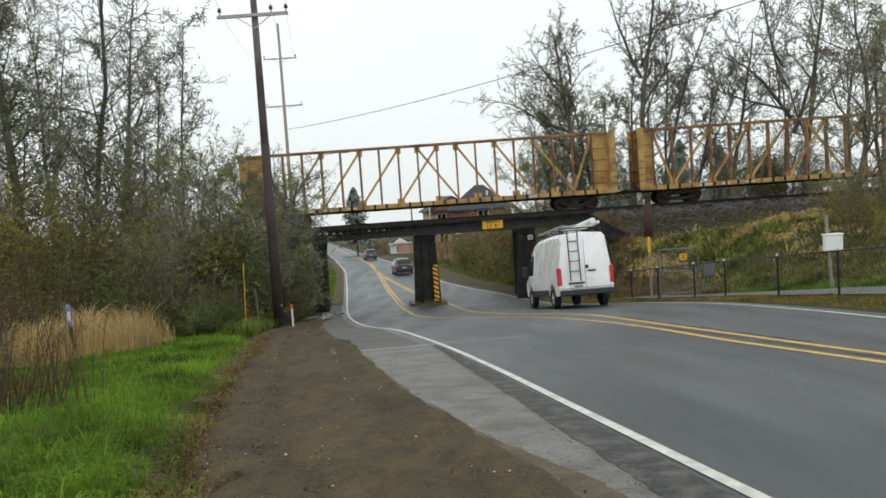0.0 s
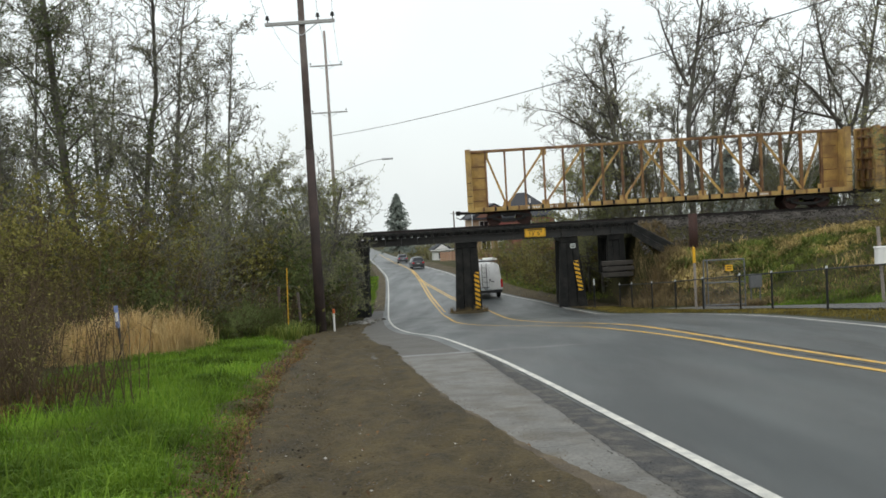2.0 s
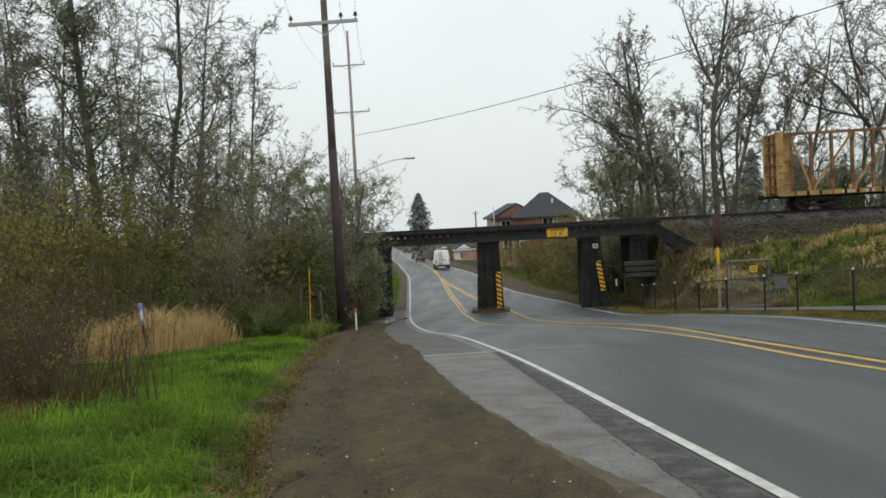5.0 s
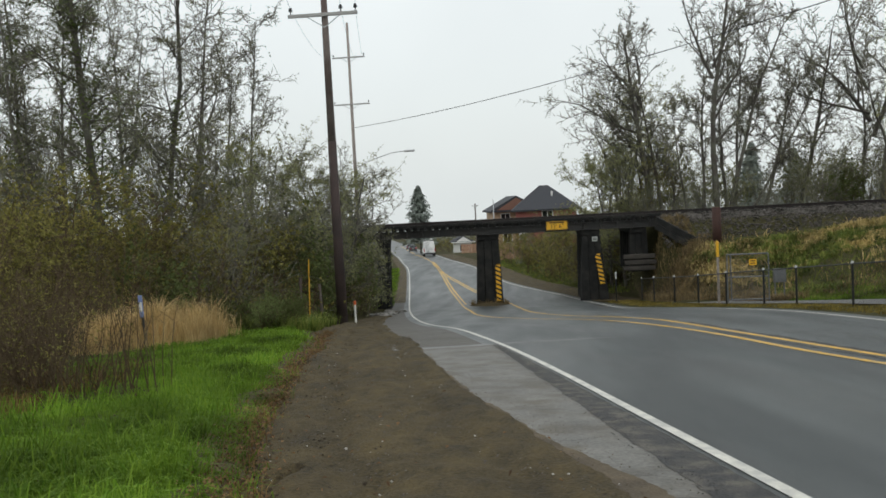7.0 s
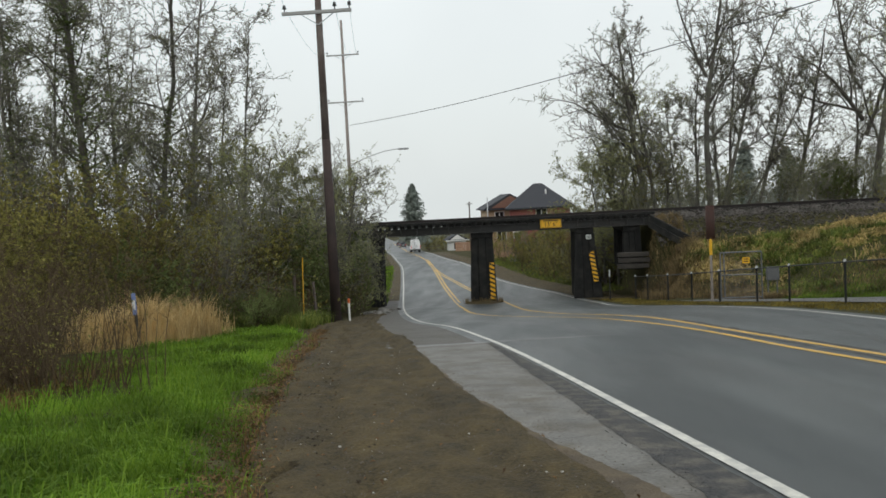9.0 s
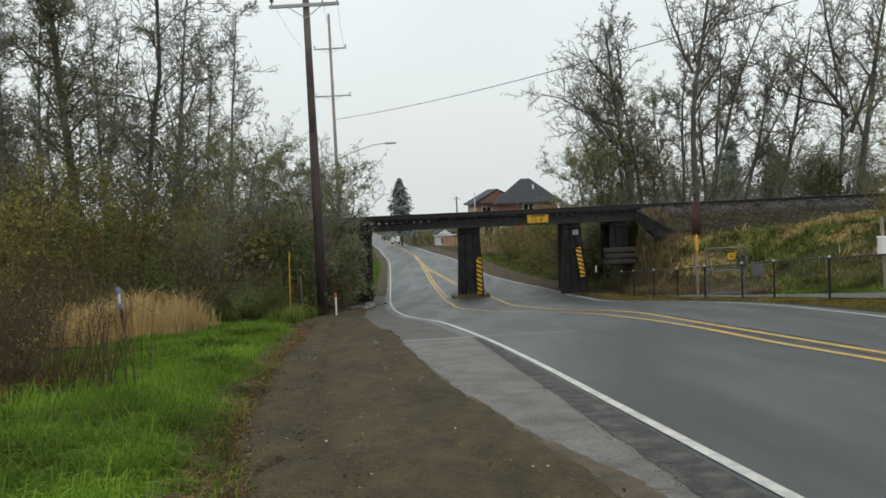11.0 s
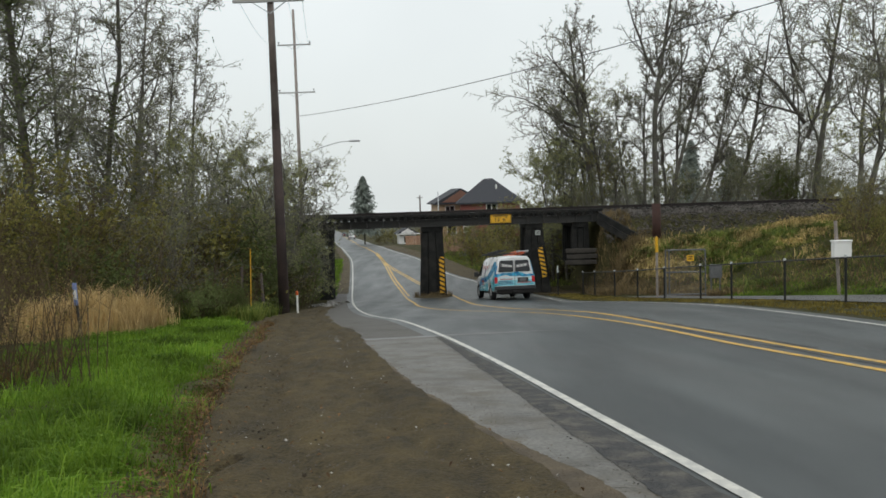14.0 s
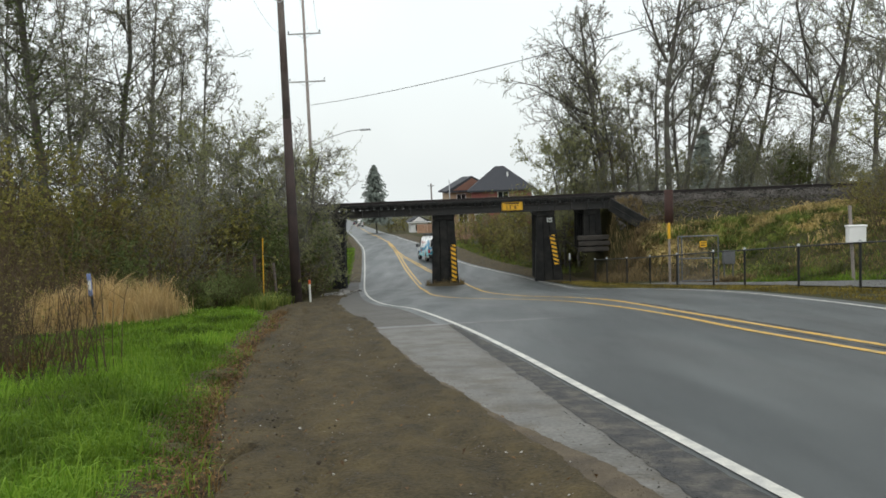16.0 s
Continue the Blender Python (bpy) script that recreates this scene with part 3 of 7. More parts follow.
def planked(name, parent, x0, x1, xb0, xb1, y, z0, z1, n, depth, seed):
    """Upright heavy planks side by side, flaring from the top (x0..x1) to the foot (xb0..xb1)."""
    rnd = random.Random(seed)
    for i in range(n):
        a0, a1 = x0 + (x1 - x0) * i / n, x0 + (x1 - x0) * (i + 1) / n
        b0, b1 = xb0 + (xb1 - xb0) * i / n, xb0 + (xb1 - xb0) * (i + 1) / n
        bm = bmesh.new()
        d = depth + rnd.uniform(-0.05, 0.06)
        ztop = z1 - rnd.uniform(0, 0.06)
        g = 0.005
        pts = [(b0 + g, y - d, z0), (b1 - g, y - d, z0), (b1 - g, y + 0.25, z0), (b0 + g, y + 0.25, z0),
               (a0 + g, y - d, ztop), (a1 - g, y - d, ztop), (a1 - g, y + 0.25, ztop), (a0 + g, y + 0.25, ztop)]
        v = [bm.verts.new(p) for p in pts]
        for q in ((0, 1, 2, 3), (4, 5, 6, 7), (0, 1, 5, 4), (1, 2, 6, 5), (2, 3, 7, 6), (3, 0, 4, 7)):
            bm.faces.new([v[k] for k in q])
        bmesh.ops.bevel(bm, geom=bm.edges[:], offset=0.02, segments=1, affect="EDGES")
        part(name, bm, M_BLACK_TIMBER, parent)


def bent(label, xt0, xt1, xb0, xb1, foot, top, n, seed, rows=5):
    ob = thing("bridge_pier", label, "bridge pier", group="bridge piers")
    planked("plank", ob, xt0, xt1, xb0, xb1, FRONT + 0.25, foot, top - 0.28, n, 0.22, seed)
    bm = bmesh.new()
    box(bm, xt0 + 0.12, xt1 - 0.12, FRONT + 0.505, FRONT + 0.6, foot, top - 0.3)
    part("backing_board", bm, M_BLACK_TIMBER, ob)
    rnd = random.Random(seed)
    for k in range(rows):
        y = FRONT + 0.85 + k * 0.95
        for s in (0.25, 0.75):
            bm = bmesh.new()
            xb, xt = xb0 + (xb1 - xb0) * s, xt0 + (xt1 - xt0) * s
            bar(bm, (xb, y, foot), (xt, y + rnd.uniform(-0.03, 0.03), top - 0.26), 0.21, 0.18, 10)
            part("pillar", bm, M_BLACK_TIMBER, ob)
    bm = bmesh.new()
    box(bm, xt0 + 0.01, xt1 - 0.01, FRONT - 0.03, BACK + 0.1 if rows > 1 else FRONT + 1.2, top - 0.3, top, 0.02)
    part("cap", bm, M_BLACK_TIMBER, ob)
    return ob


GB = -0.74
pier = bent("tarred timber pier standing between the lanes", -1.86, -0.58, -2.06, -0.44, gz(-1.3, 49.4) - 0.1, GB, 3, 1)
pier2 = bent("tarred timber pier beside the outer lane", 4.27, 5.31, 4.05, 5.76, gz(5, 49.4) - 0.3, GB, 3, 2)
pier3 = bent("dark timber pier at the foot of the bank", 7.0, 8.0, 6.95, 8.1, -3.3, GB, 3, 3)
pier0 = bent("dark timber pier beside the brush", -7.8, -7.08, -7.98, -7.2, gz(-7.5, 49.4) - 0.3, GB, 3, 4, 1)

bridge = thing("railway_bridge", "black steel girder railway bridge with open ties", "bridge", (0, 0, 0))
for nm, y0, top in (("girder", FRONT, -0.30), ("girder", BACK - 0.35, -0.44)):
    bm = bmesh.new()
    box(bm, -9.0, 8.6, y0, y0 + 0.04, GB, top)
    box(bm, -9.0, 8.6, y0 - 0.16, y0 + 0.2, GB, GB + 0.035)
    box(bm, -9.0, 8.6, y0 - 0.16, y0 + 0.2, top - 0.035, top)
    for i in range(19):
        x = -8.9 + i * 0.95
        box(bm, x, x + 0.09, y0 - 0.13, y0, GB + 0.035, top - 0.035)
    part(nm, bm, M_BLACK_STEEL, bridge)
tie_bm = bmesh.new()
box(tie_bm, -0.13, 0.13, FRONT - 0.2, BACK + 0.25, -0.295, -0.135, 0.012)
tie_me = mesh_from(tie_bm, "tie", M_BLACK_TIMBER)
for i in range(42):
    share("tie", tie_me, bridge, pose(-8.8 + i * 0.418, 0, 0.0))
for y0 in (FRONT - 0.28, BACK + 0.02):
    bm = bmesh.new()
    box(bm, -9.2, 8.8, y0, y0 + 0.22, -0.13, 0.03, 0.015)
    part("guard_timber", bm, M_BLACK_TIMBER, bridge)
# Added board behind the ties: closes the sky gaps between them on this length
bm = bmesh.new()
box(bm, -3.6, 8.7, BACK + 0.26, BACK + 0.34, -0.5, -0.12, 0.01)
part("gap_board", bm, M_BLACK_TIMBER, bridge)

# clearance sign on the girder
sign = thing("clearance_sign", "yellow bridge clearance sign with black numerals on the girder", "sign", (2.84, FRONT - 0.2, -0.36))
bm = bmesh.new()
box(bm, -0.61, 0.61, -0.02, 0.02, -0.28, 0.27, 0.006)
part("panel", bm, M_YELLOW_SIGN, sign)
bm = bmesh.new()
for x0, x1, z0, z1 in ((-0.58, 0.58, 0.235, 0.25), (-0.58, 0.58, -0.26, -0.245), (-0.58, -0.565, -0.26, 0.25), (0.565, 0.58, -0.26, 0.25), (-0.42, 0.42, 0.11, 0.17)):
    box(bm, x0, x1, -0.026, -0.021, z0, z1)
part("border", bm, M_BLACK_PAINT, sign)


def lettering(name, text, size, parent, m, material, depth=0.003):
    cu = bpy.data.curves.new(name, "FONT")
    cu.body, cu.size, cu.align_x, cu.align_y, cu.extrude = text, size, "CENTER", "CENTER", depth
    cu.materials.append(material)
    ob = new(name, cu)
    ob.parent = parent
    ob.matrix_basis = m
    return ob


lettering("numerals", "13' 6\"", 0.34, sign, pose(0, -0.026, -0.08, 90, 0, 0), M_BLACK_PAINT)


def hazard_marker(x, y, z0, z1, lean, label):
    h = z1 - z0
    ob = thing("hazard_marker", label, "sign", (x, y, z0), group="hazard markers on the piers")
    ob.matrix_basis = pose(x, y, z0, 0, lean, 0)
    bm = bmesh.new()
    box(bm, -0.145, 0.145, -0.015, 0.015, 0, h, 0.004)
    part("panel", bm, M_YELLOW_SIGN, ob)
    n = int(h / 0.24)
    for i in range(n):
        z = 0.02 + i * h / n
        bm = bmesh.new()
        v = [bm.verts.new(p) for p in ((-0.145, -0.019, z + 0.15), (0.145, -0.019, z), (0.145, -0.019, z + 0.11), (-0.145, -0.019, z + 0.26))]
        top = [bm.verts.new((a.co.x, -0.016, a.co.z)) for a in v]
        bm.faces.new(v)
        for i2 in range(4):
            bm.faces.new((v[i2], v[(i2 + 1) % 4], top[(i2 + 1) % 4], top[i2]))
        part("stripe", bm, M_BLACK_PAINT, ob)
    return ob


hazard_marker(-0.70, FRONT - 0.06, -4.66, -2.52, 0, "yellow and black striped hazard board on the pier")
hazard_marker(5.36, FRONT - 0.06, -3.9, -2.14, -8, "leaning yellow and black striped hazard board on the pier")
plate = thing("pier_plate", "small white plate nailed to the pier", "sign", (5.0, FRONT - 0.06, -1.28))
bm = bmesh.new()
box(bm, -0.15, 0.15, -0.02, 0.0, -0.13, 0.13, 0.005)
part("panel", bm, M_PLATE, plate)
bm = bmesh.new()
for k in range(2):
    box(bm, -0.1, 0.1, -0.024, -0.02, -0.07 + k * 0.09, -0.02 + k * 0.09)
part("notice_bars", bm, M_BLACK_PAINT, plate)

plate2 = thing("pier_plate", "small pale plate nailed to the pier by the brush", "sign", (-7.5, FRONT - 0.06, -1.74))
bm = bmesh.new()
box(bm, -0.11, 0.11, -0.02, 0.0, -0.09, 0.09, 0.005)
part("panel", bm, M_PLATE, plate2)

# timber crib and wing wall of the abutment
crib = thing("abutment_wall", "weathered timber retaining wall under the bridge end", "retaining wall")
for i in range(3):
    bm = bmesh.new()
    z = -3.15 + i * 0.33
    box(bm, 6.5 + 0.05 * (i % 2), 8.3 + 0.06 * (i % 2), 48.15, 48.4, z, z + 0.25, 0.02)
    part("plank", bm, M_OLD_TIMBER, crib)
wing = thing("wing_wall", "dark sloping timber wing wall beside the bank", "retaining wall")
for i in range(2):
    bm = bmesh.new()
    beam(bm, (8.3, 47.5 - 0.03 * i, -0.30 - 0.34 * i), (10.7 - 0.35 * i, 46.0 - 0.03 * i, -1.85 - 0.22 * i), 0.22, 0.34)
    part("plank", bm, M_BLACK_TIMBER, wing)


# ---- track ----
def ballast(x0, x1, label):
    prof_pts = ((-3.1, -0.75), (-2.0, -0.10), (2.0, -0.10), (3.1, -0.75))
    verts, faces = [], []
    xs = np.arange(x0, x1 + 0.1, 0.5)
    rnd = random.Random(int(x0) + 77)
    for x in xs:
        for py, pz in prof_pts:
            verts.append((x, TRACK_Y + py + rnd.uniform(-0.1, 0.1), pz + rnd.uniform(-0.05, 0.03)))
    for i in range(len(xs) - 1):
        for c in range(3):
            k = i * 4 + c
            faces.append((k, k + 1, k + 5, k + 4))
    ob = raw("ballast", verts, faces, M_BALLAST)
    tagged(ob, label, "ballast", kind="structure")


ballast(8.6, 90, "grey stone ballast bed under the railway track")
ballast(-90, -9.0, "grey stone ballast bed on the far embankment")
for y in (TRACK_Y - 0.72, TRACK_Y + 0.72):
    bm = bmesh.new()
    box(bm, -90, 90, y - 0.07, y + 0.07, -0.133, -0.01)
    box(bm, -90, 90, y - 0.012, y + 0.012, -0.01, 0.085)
    box(bm, -90, 90, y - 0.036, y + 0.036, 0.085, RAIL_Z, 0.006)
    ob = part("rail", bm, M_RAIL)
    tagged(ob, "rusty steel railway rail spiked to timber ties", "rail", "rails", "structure")
bm = bmesh.new()
box(bm, -0.12, 0.12, TRACK_Y - 1.3, TRACK_Y + 1.3, -0.2, -0.035, 0.01)
sl_me = mesh_from(bm, "tie", M_BLACK_TIMBER)
track_bed = thing("track_ties", "row of dark timber ties in the ballast", "ties", kind="structure")
for i in range(70):
    share("tie", sl_me, track_bed, pose(9.1 + 0.55 * i, 0, 0.01))


def stones(name, label, n, place, r0, r1, material, seed, flat=0.7):
    """Loose stones as one scatter."""
    rnd = random.Random(seed)
    verts, faces = [], []
    base = [Vector(v) for v in ((1, 0, 0), (-1, 0, 0), (0, 1, 0), (0, -1, 0), (0, 0, 1), (0, 0, -1))]
    tri = ((0, 2, 4), (2, 1, 4), (1, 3, 4), (3, 0, 4), (2, 0, 5), (1, 2, 5), (3, 1, 5), (0, 3, 5))
    for _ in range(n):
        x, y, z = place(rnd)
        r = r0 + (r1 - r0) * rnd.random() ** 2.5
        q = Euler((rnd.uniform(-0.5, 0.5), rnd.uniform(-0.5, 0.5), rnd.uniform(0, 6.3))).to_matrix()
        k = len(verts)
        for b in base:
            c = q @ Vector((b.x * rnd.uniform(0.7, 1.2), b.y * rnd.uniform(0.6, 1.1), b.z * flat * rnd.uniform(0.7, 1.1)))
            verts.append((x + c.x * r, y + c.y * r, z + c.z * r))
        faces += [(a + k, b + k, c + k) for a, b, c in tri]
    ob = raw(name, verts, faces, material)
    tagged(ob, label, "stones", kind="stuff")
    return ob


def on_slope(rnd):
    x = rnd.uniform(8.6, 40)
    s = rnd.random()
    y = TRACK_Y - 1.7 - 3.2 * s
    return x, y, max(gz(x, y), -0.1 - 0.6 * max(s * 3.2 - 0.3, 0)) + rnd.uniform(-0.02, 0.07)


stones("ballast_stones", "tumbled mossy stones on the embankment shoulder", 7000, on_slope, 0.05, 0.14, M_BALLAST, 5)


def on_edge(rnd):
    y = 2.8 + 15 * rnd.random() ** 1.4
    x = float(grass_edge(y)) + 0.12 + abs(rnd.gauss(0, 0.35))
    return x, y, gz(x, y) + 0.04


def on_dirt(rnd):
    y = 2.5 + 14 * rnd.random() ** 1.6
    a, b = dirt_left(y), dirt_right(y)
    x = a + (b - a) * rnd.random()
    return x, y, gz(x, y) + 0.045


M_PEBBLE = mat("wet_pebbles", (0.10, 0.085, 0.068), 0.6, 0, 0.5, 6, 30, 0.2, (0.08, 0.07, 0.06), 9, 0.8)
stones("gravel", "scattered small pebbles in the wet dirt", 4000, on_dirt, 0.002, 0.012, M_PEBBLE, 8, 0.6)
M_CLOD = mat("dirt_clods", (0.055, 0.043, 0.030), 0.9, 0, 0.5, 8, 60, 0.8, spec=0.15)
stones("dirt_clods", "crumbled clods of dark earth along the grass", 2600, on_edge, 0.004, 0.021, M_CLOD, 10, 0.6)


def on_pave_edge(rnd):
    y = 2.6 + 9 * rnd.random()
    x = float(old_l(y)) + rnd.gauss(0.06, 0.12)
    return x, y, gz(x, y) + 0.022 + (0.02 if x < float(old_l(y)) else 0)


def on_crumble(rnd):
    y = 2.6 + 13 * rnd.random()
    x = float(old_r(y)) + rnd.gauss(0.02, 0.06)
    return x, y, gz(x, y) + 0.02


stones("mud_crumbs", "fine crumbs of tan mud at the pavement edge", 1800, on_pave_edge, 0.002, 0.008, M_MUD, 14, 0.4)
stones("asphalt_crumbs", "dark crumbs broken from the asphalt edge", 2000, on_crumble, 0.002, 0.009, M_CRUMBLE, 15, 0.5)
M_PALE = mat("pale_pebbles", (0.42, 0.40, 0.36), 0.7, 0, 0.3, 6, 30, 0.2)
stones("pale_gravel", "few pale pebbles lying on the dirt", 260, on_dirt, 0.005, 0.017, M_PALE, 9, 0.6)


# ---- centre-beam rail cars ----
CAR_L = 22.5


def rail_car(x, group):
    ob = thing("rail_car", "weathered yellow centre-beam lumber flatcar, empty, on the track", "rail car", (x, TRACK_Y, RAIL_Z), group=group)
    bm = bmesh.new()
    box(bm, 0.25, CAR_L - 0.25, -1.34, 1.34, 1.0, 1.08)
    part("deck", bm, M_RAIL_BROWN, ob)
    for y in (-1.38, 1.3):
        bm = bmesh.new()
        box(bm, 0.1, CAR_L - 0.1, y, y + 0.08, 0.86, 1.12, 0.01)
        part("side_sill", bm, M_RAIL_YELLOW, ob)
    for k in range(30):
        bm = bmesh.new()
        xx = 0.9 + k * 0.7
        box(bm, xx, xx + 0.12, -1.44, -1.38, 0.88, 1.13, 0.008)
        part("winch", bm, M_UNDER if k % 3 else M_RAIL_BROWN, ob)
    for k, (xx, w) in enumerate(((3.6, 0.75), (4.9, 0.5), (6.3, 0.6), (17.2, 0.5))):
        for j in range(5):
            bm = bmesh.new()
            box(bm, xx + j * w / 5, xx + (j + 0.6) * w / 5, -1.386, -1.381, 0.92, 1.04)
            part("stencil_mark", bm, M_TRIM, ob)
    for end in (0, 1):
        s = 1 if end == 0 else -1
        ex = 0 if end == 0 else CAR_L
        b = lambda bmm, a0, a1, *r, **kw: box(bmm, min(ex + s * a0, ex + s * a1), max(ex + s * a0, ex + s * a1), *r, **kw)
        bm = bmesh.new()
        b(bm, 0.16, 0.24, -1.36, 1.36, 1.08, 4.52)
        bulk = part("bulkhead", bm, M_RAIL_YELLOW, ob)
        for y0 in (-1.4, 1.1):
            bm = bmesh.new()
            b(bm, 0.0, 0.34, y0, y0 + 0.3, 0.9, 4.62, bevel=0.015)
            part("post", bm, M_RAIL_YELLOW, bulk)
        for y0 in (-0.55, 0.35):
            bm = bmesh.new()
            b(bm, 0.02, 0.16, y0, y0 + 0.12, 1.08, 4.5)
            part("rib", bm, M_RAIL_BROWN, bulk)
        for z in (1.4, 2.05, 2.7, 3.35, 4.0, 4.45):
            bm = bmesh.new()
            b(bm, 0.04, 0.16, -1.1, 1.1, z, z + 0.11)
            part("rib", bm, M_RAIL_BROWN, bulk)
        bm = bmesh.new()
        b(bm, 0.24, 1.2, -0.05, 0.05, 1.08, 4.45)
        part("end_panel", bm, M_RAIL_YELLOW, ob)
        for z in (1.5, 2.2, 2.9, 3.6):
            bm = bmesh.new()
            b(bm, 0.34, 1.2, -0.075, -0.05, z, z + 0.05)
            part("panel_seam", bm, M_RAIL_BROWN, ob)
        # coupler, brake hose and step
        bm = bmesh.new()
        b(bm, -0.55, 0.4, -0.09, 0.09, 0.74, 0.92, bevel=0.02)
        b(bm, -0.78, -0.5, -0.16, 0.16, 0.70, 0.98, bevel=0.04)
        part("coupler", bm, M_UNDER, ob)
        bm = bmesh.new()
        bar(bm, (ex - s * 0.1, -0.35, 0.8), (ex - s * 0.5, -0.4, 0.45), 0.03, 0.03)
        bar(bm, (ex - s * 0.5, -0.4, 0.45), (ex - s * 0.75, -0.4, 0.6), 0.03, 0.03)
        part("brake_hose", bm, M_UNDER, ob)
        bm = bmesh.new()
        b(bm, 0.15, 0.55, -1.36, -1.32, 0.4, 0.44)
        b(bm, 0.15, 0.19, -1.36, -1.32, 0.4, 0.9)
        b(bm, 0.51, 0.55, -1.36, -1.32, 0.4, 0.9)
        part("sill_step", bm, M_UNDER, ob)
        for z in (1.4, 1.8, 2.2, 2.6):
            bm = bmesh.new()
            b(bm, 0.02, 0.3, -1.46, -1.43, z, z + 0.03)
            part("grab_iron", bm, M_UNDER, ob)
        # truck with side frame and wheels
        cx = ex + s * 2.45
        truck = part("truck", box(bmesh.new(), cx - 0.35, cx + 0.35, -1.05, 1.05, 0.5, 0.74, 0.03), M_UNDER, ob)
        for y in (-1.08, 0.96):
            bm = bmesh.new()
            beam(bm, (cx - 1.25, y + 0.06, 0.52), (cx - 0.4, y + 0.06, 0.70), 0.13, 0.16)
            beam(bm, (cx + 1.25, y + 0.06, 0.52), (cx + 0.4, y + 0.06, 0.70), 0.13, 0.16)
            beam(bm, (cx - 1.0, y + 0.06, 0.45), (cx - 0.3, y + 0.06, 0.24), 0.13, 0.12)
            beam(bm, (cx + 1.0, y + 0.06, 0.45), (cx + 0.3, y + 0.06, 0.24), 0.13, 0.12)
            box(bm, cx - 0.42, cx + 0.42, y, y + 0.12, 0.18, 0.36, 0.02)
            box(bm, cx - 0.42, cx + 0.42, y, y + 0.12, 0.60, 0.80, 0.02)
            part("side_frame", bm, M_UNDER, truck)
        for dx in (-0.9, 0.9):
            for y in (-0.78, 0.72):
                bm = bmesh.new()
                bar(bm, (cx + dx, y - 0.07, 0.44), (cx + dx, y + 0.07, 0.44), 0.44, 0.44, 24)
                bar(bm, (cx + dx, y + (0.07 if y < 0 else -0.07), 0.44), (cx + dx, y + (0.1 if y < 0 else -0.1), 0.44), 0.47, 0.47, 24)
                part("wheel", bm, M_RUST, truck)
            bm = bmesh.new()
            bar(bm, (cx + dx, -1.1, 0.44), (cx + dx, 1.1, 0.44), 0.09, 0.09, 10)
            part("axle", bm, M_UNDER, truck)
    bm = bmesh.new()
    box(bm, 0.4, CAR_L - 0.4, -0.3, 0.3, 0.72, 1.0)
    part("centre_sill", bm, M_UNDER, ob)
    bm = bmesh.new()
    box(bm, 0.2, CAR_L - 0.2, -0.17, 0.17, 4.46, 4.62, 0.02)
    part("top_chord", bm, M_RAIL_BROWN, ob)
    n, a = 17, 1.2
    bay = (CAR_L - 2.4) / n
    px = lambda k: a + bay * k
    for k in range(n + 1):
        for y in (-0.16, 0.10):
            bm = bmesh.new()
            box(bm, px(k) - 0.055, px(k) + 0.055, y, y + 0.06, 1.08, 4.47)
            part("upright", bm, M_RAIL_BROWN, ob)
        if k % 2 == 1:
            bm = bmesh.new()
            box(bm, px(k) - 0.22, px(k) + 0.22, -0.1, 0.1, 1.08, 1.4)
            part("gusset", bm, M_RAIL_YELLOW, ob)
    pairs = [((0, 1), (1, 0)), ((17, 1), (16, 0))]
    pairs += [((k, 0), (k + 2, 1)) for k in (1, 3, 5, 7)] + [((k, 1), (k + 2, 0)) for k in (8, 10, 12, 14)]
    for (i, ti), (j, tj) in pairs:
        bm = bmesh.new()
        zz = (1.15, 4.4)
        beam(bm, (px(i), 0, zz[ti]), (px(j), 0, zz[tj]), 0.1, 0.13)
        part("diagonal", bm, M_RAIL_YELLOW, ob)
        for kk, tt in ((i, ti), (j, tj)):
            if tt == 1:
                bm = bmesh.new()
                box(bm, px(kk) - 0.17, px(kk) + 0.17, -0.1, 0.1, 4.12, 4.46)
                part("gusset", bm, M_RAIL_YELLOW, ob)
    return ob


CAR_GAP = 1.35
rail_car_1 = rail_car(-11.9, "rail cars of the train")
rail_car_2 = copy_thing(rail_car_1, pose(-11.9 + CAR_L + CAR_GAP, TRACK_Y, RAIL_Z))


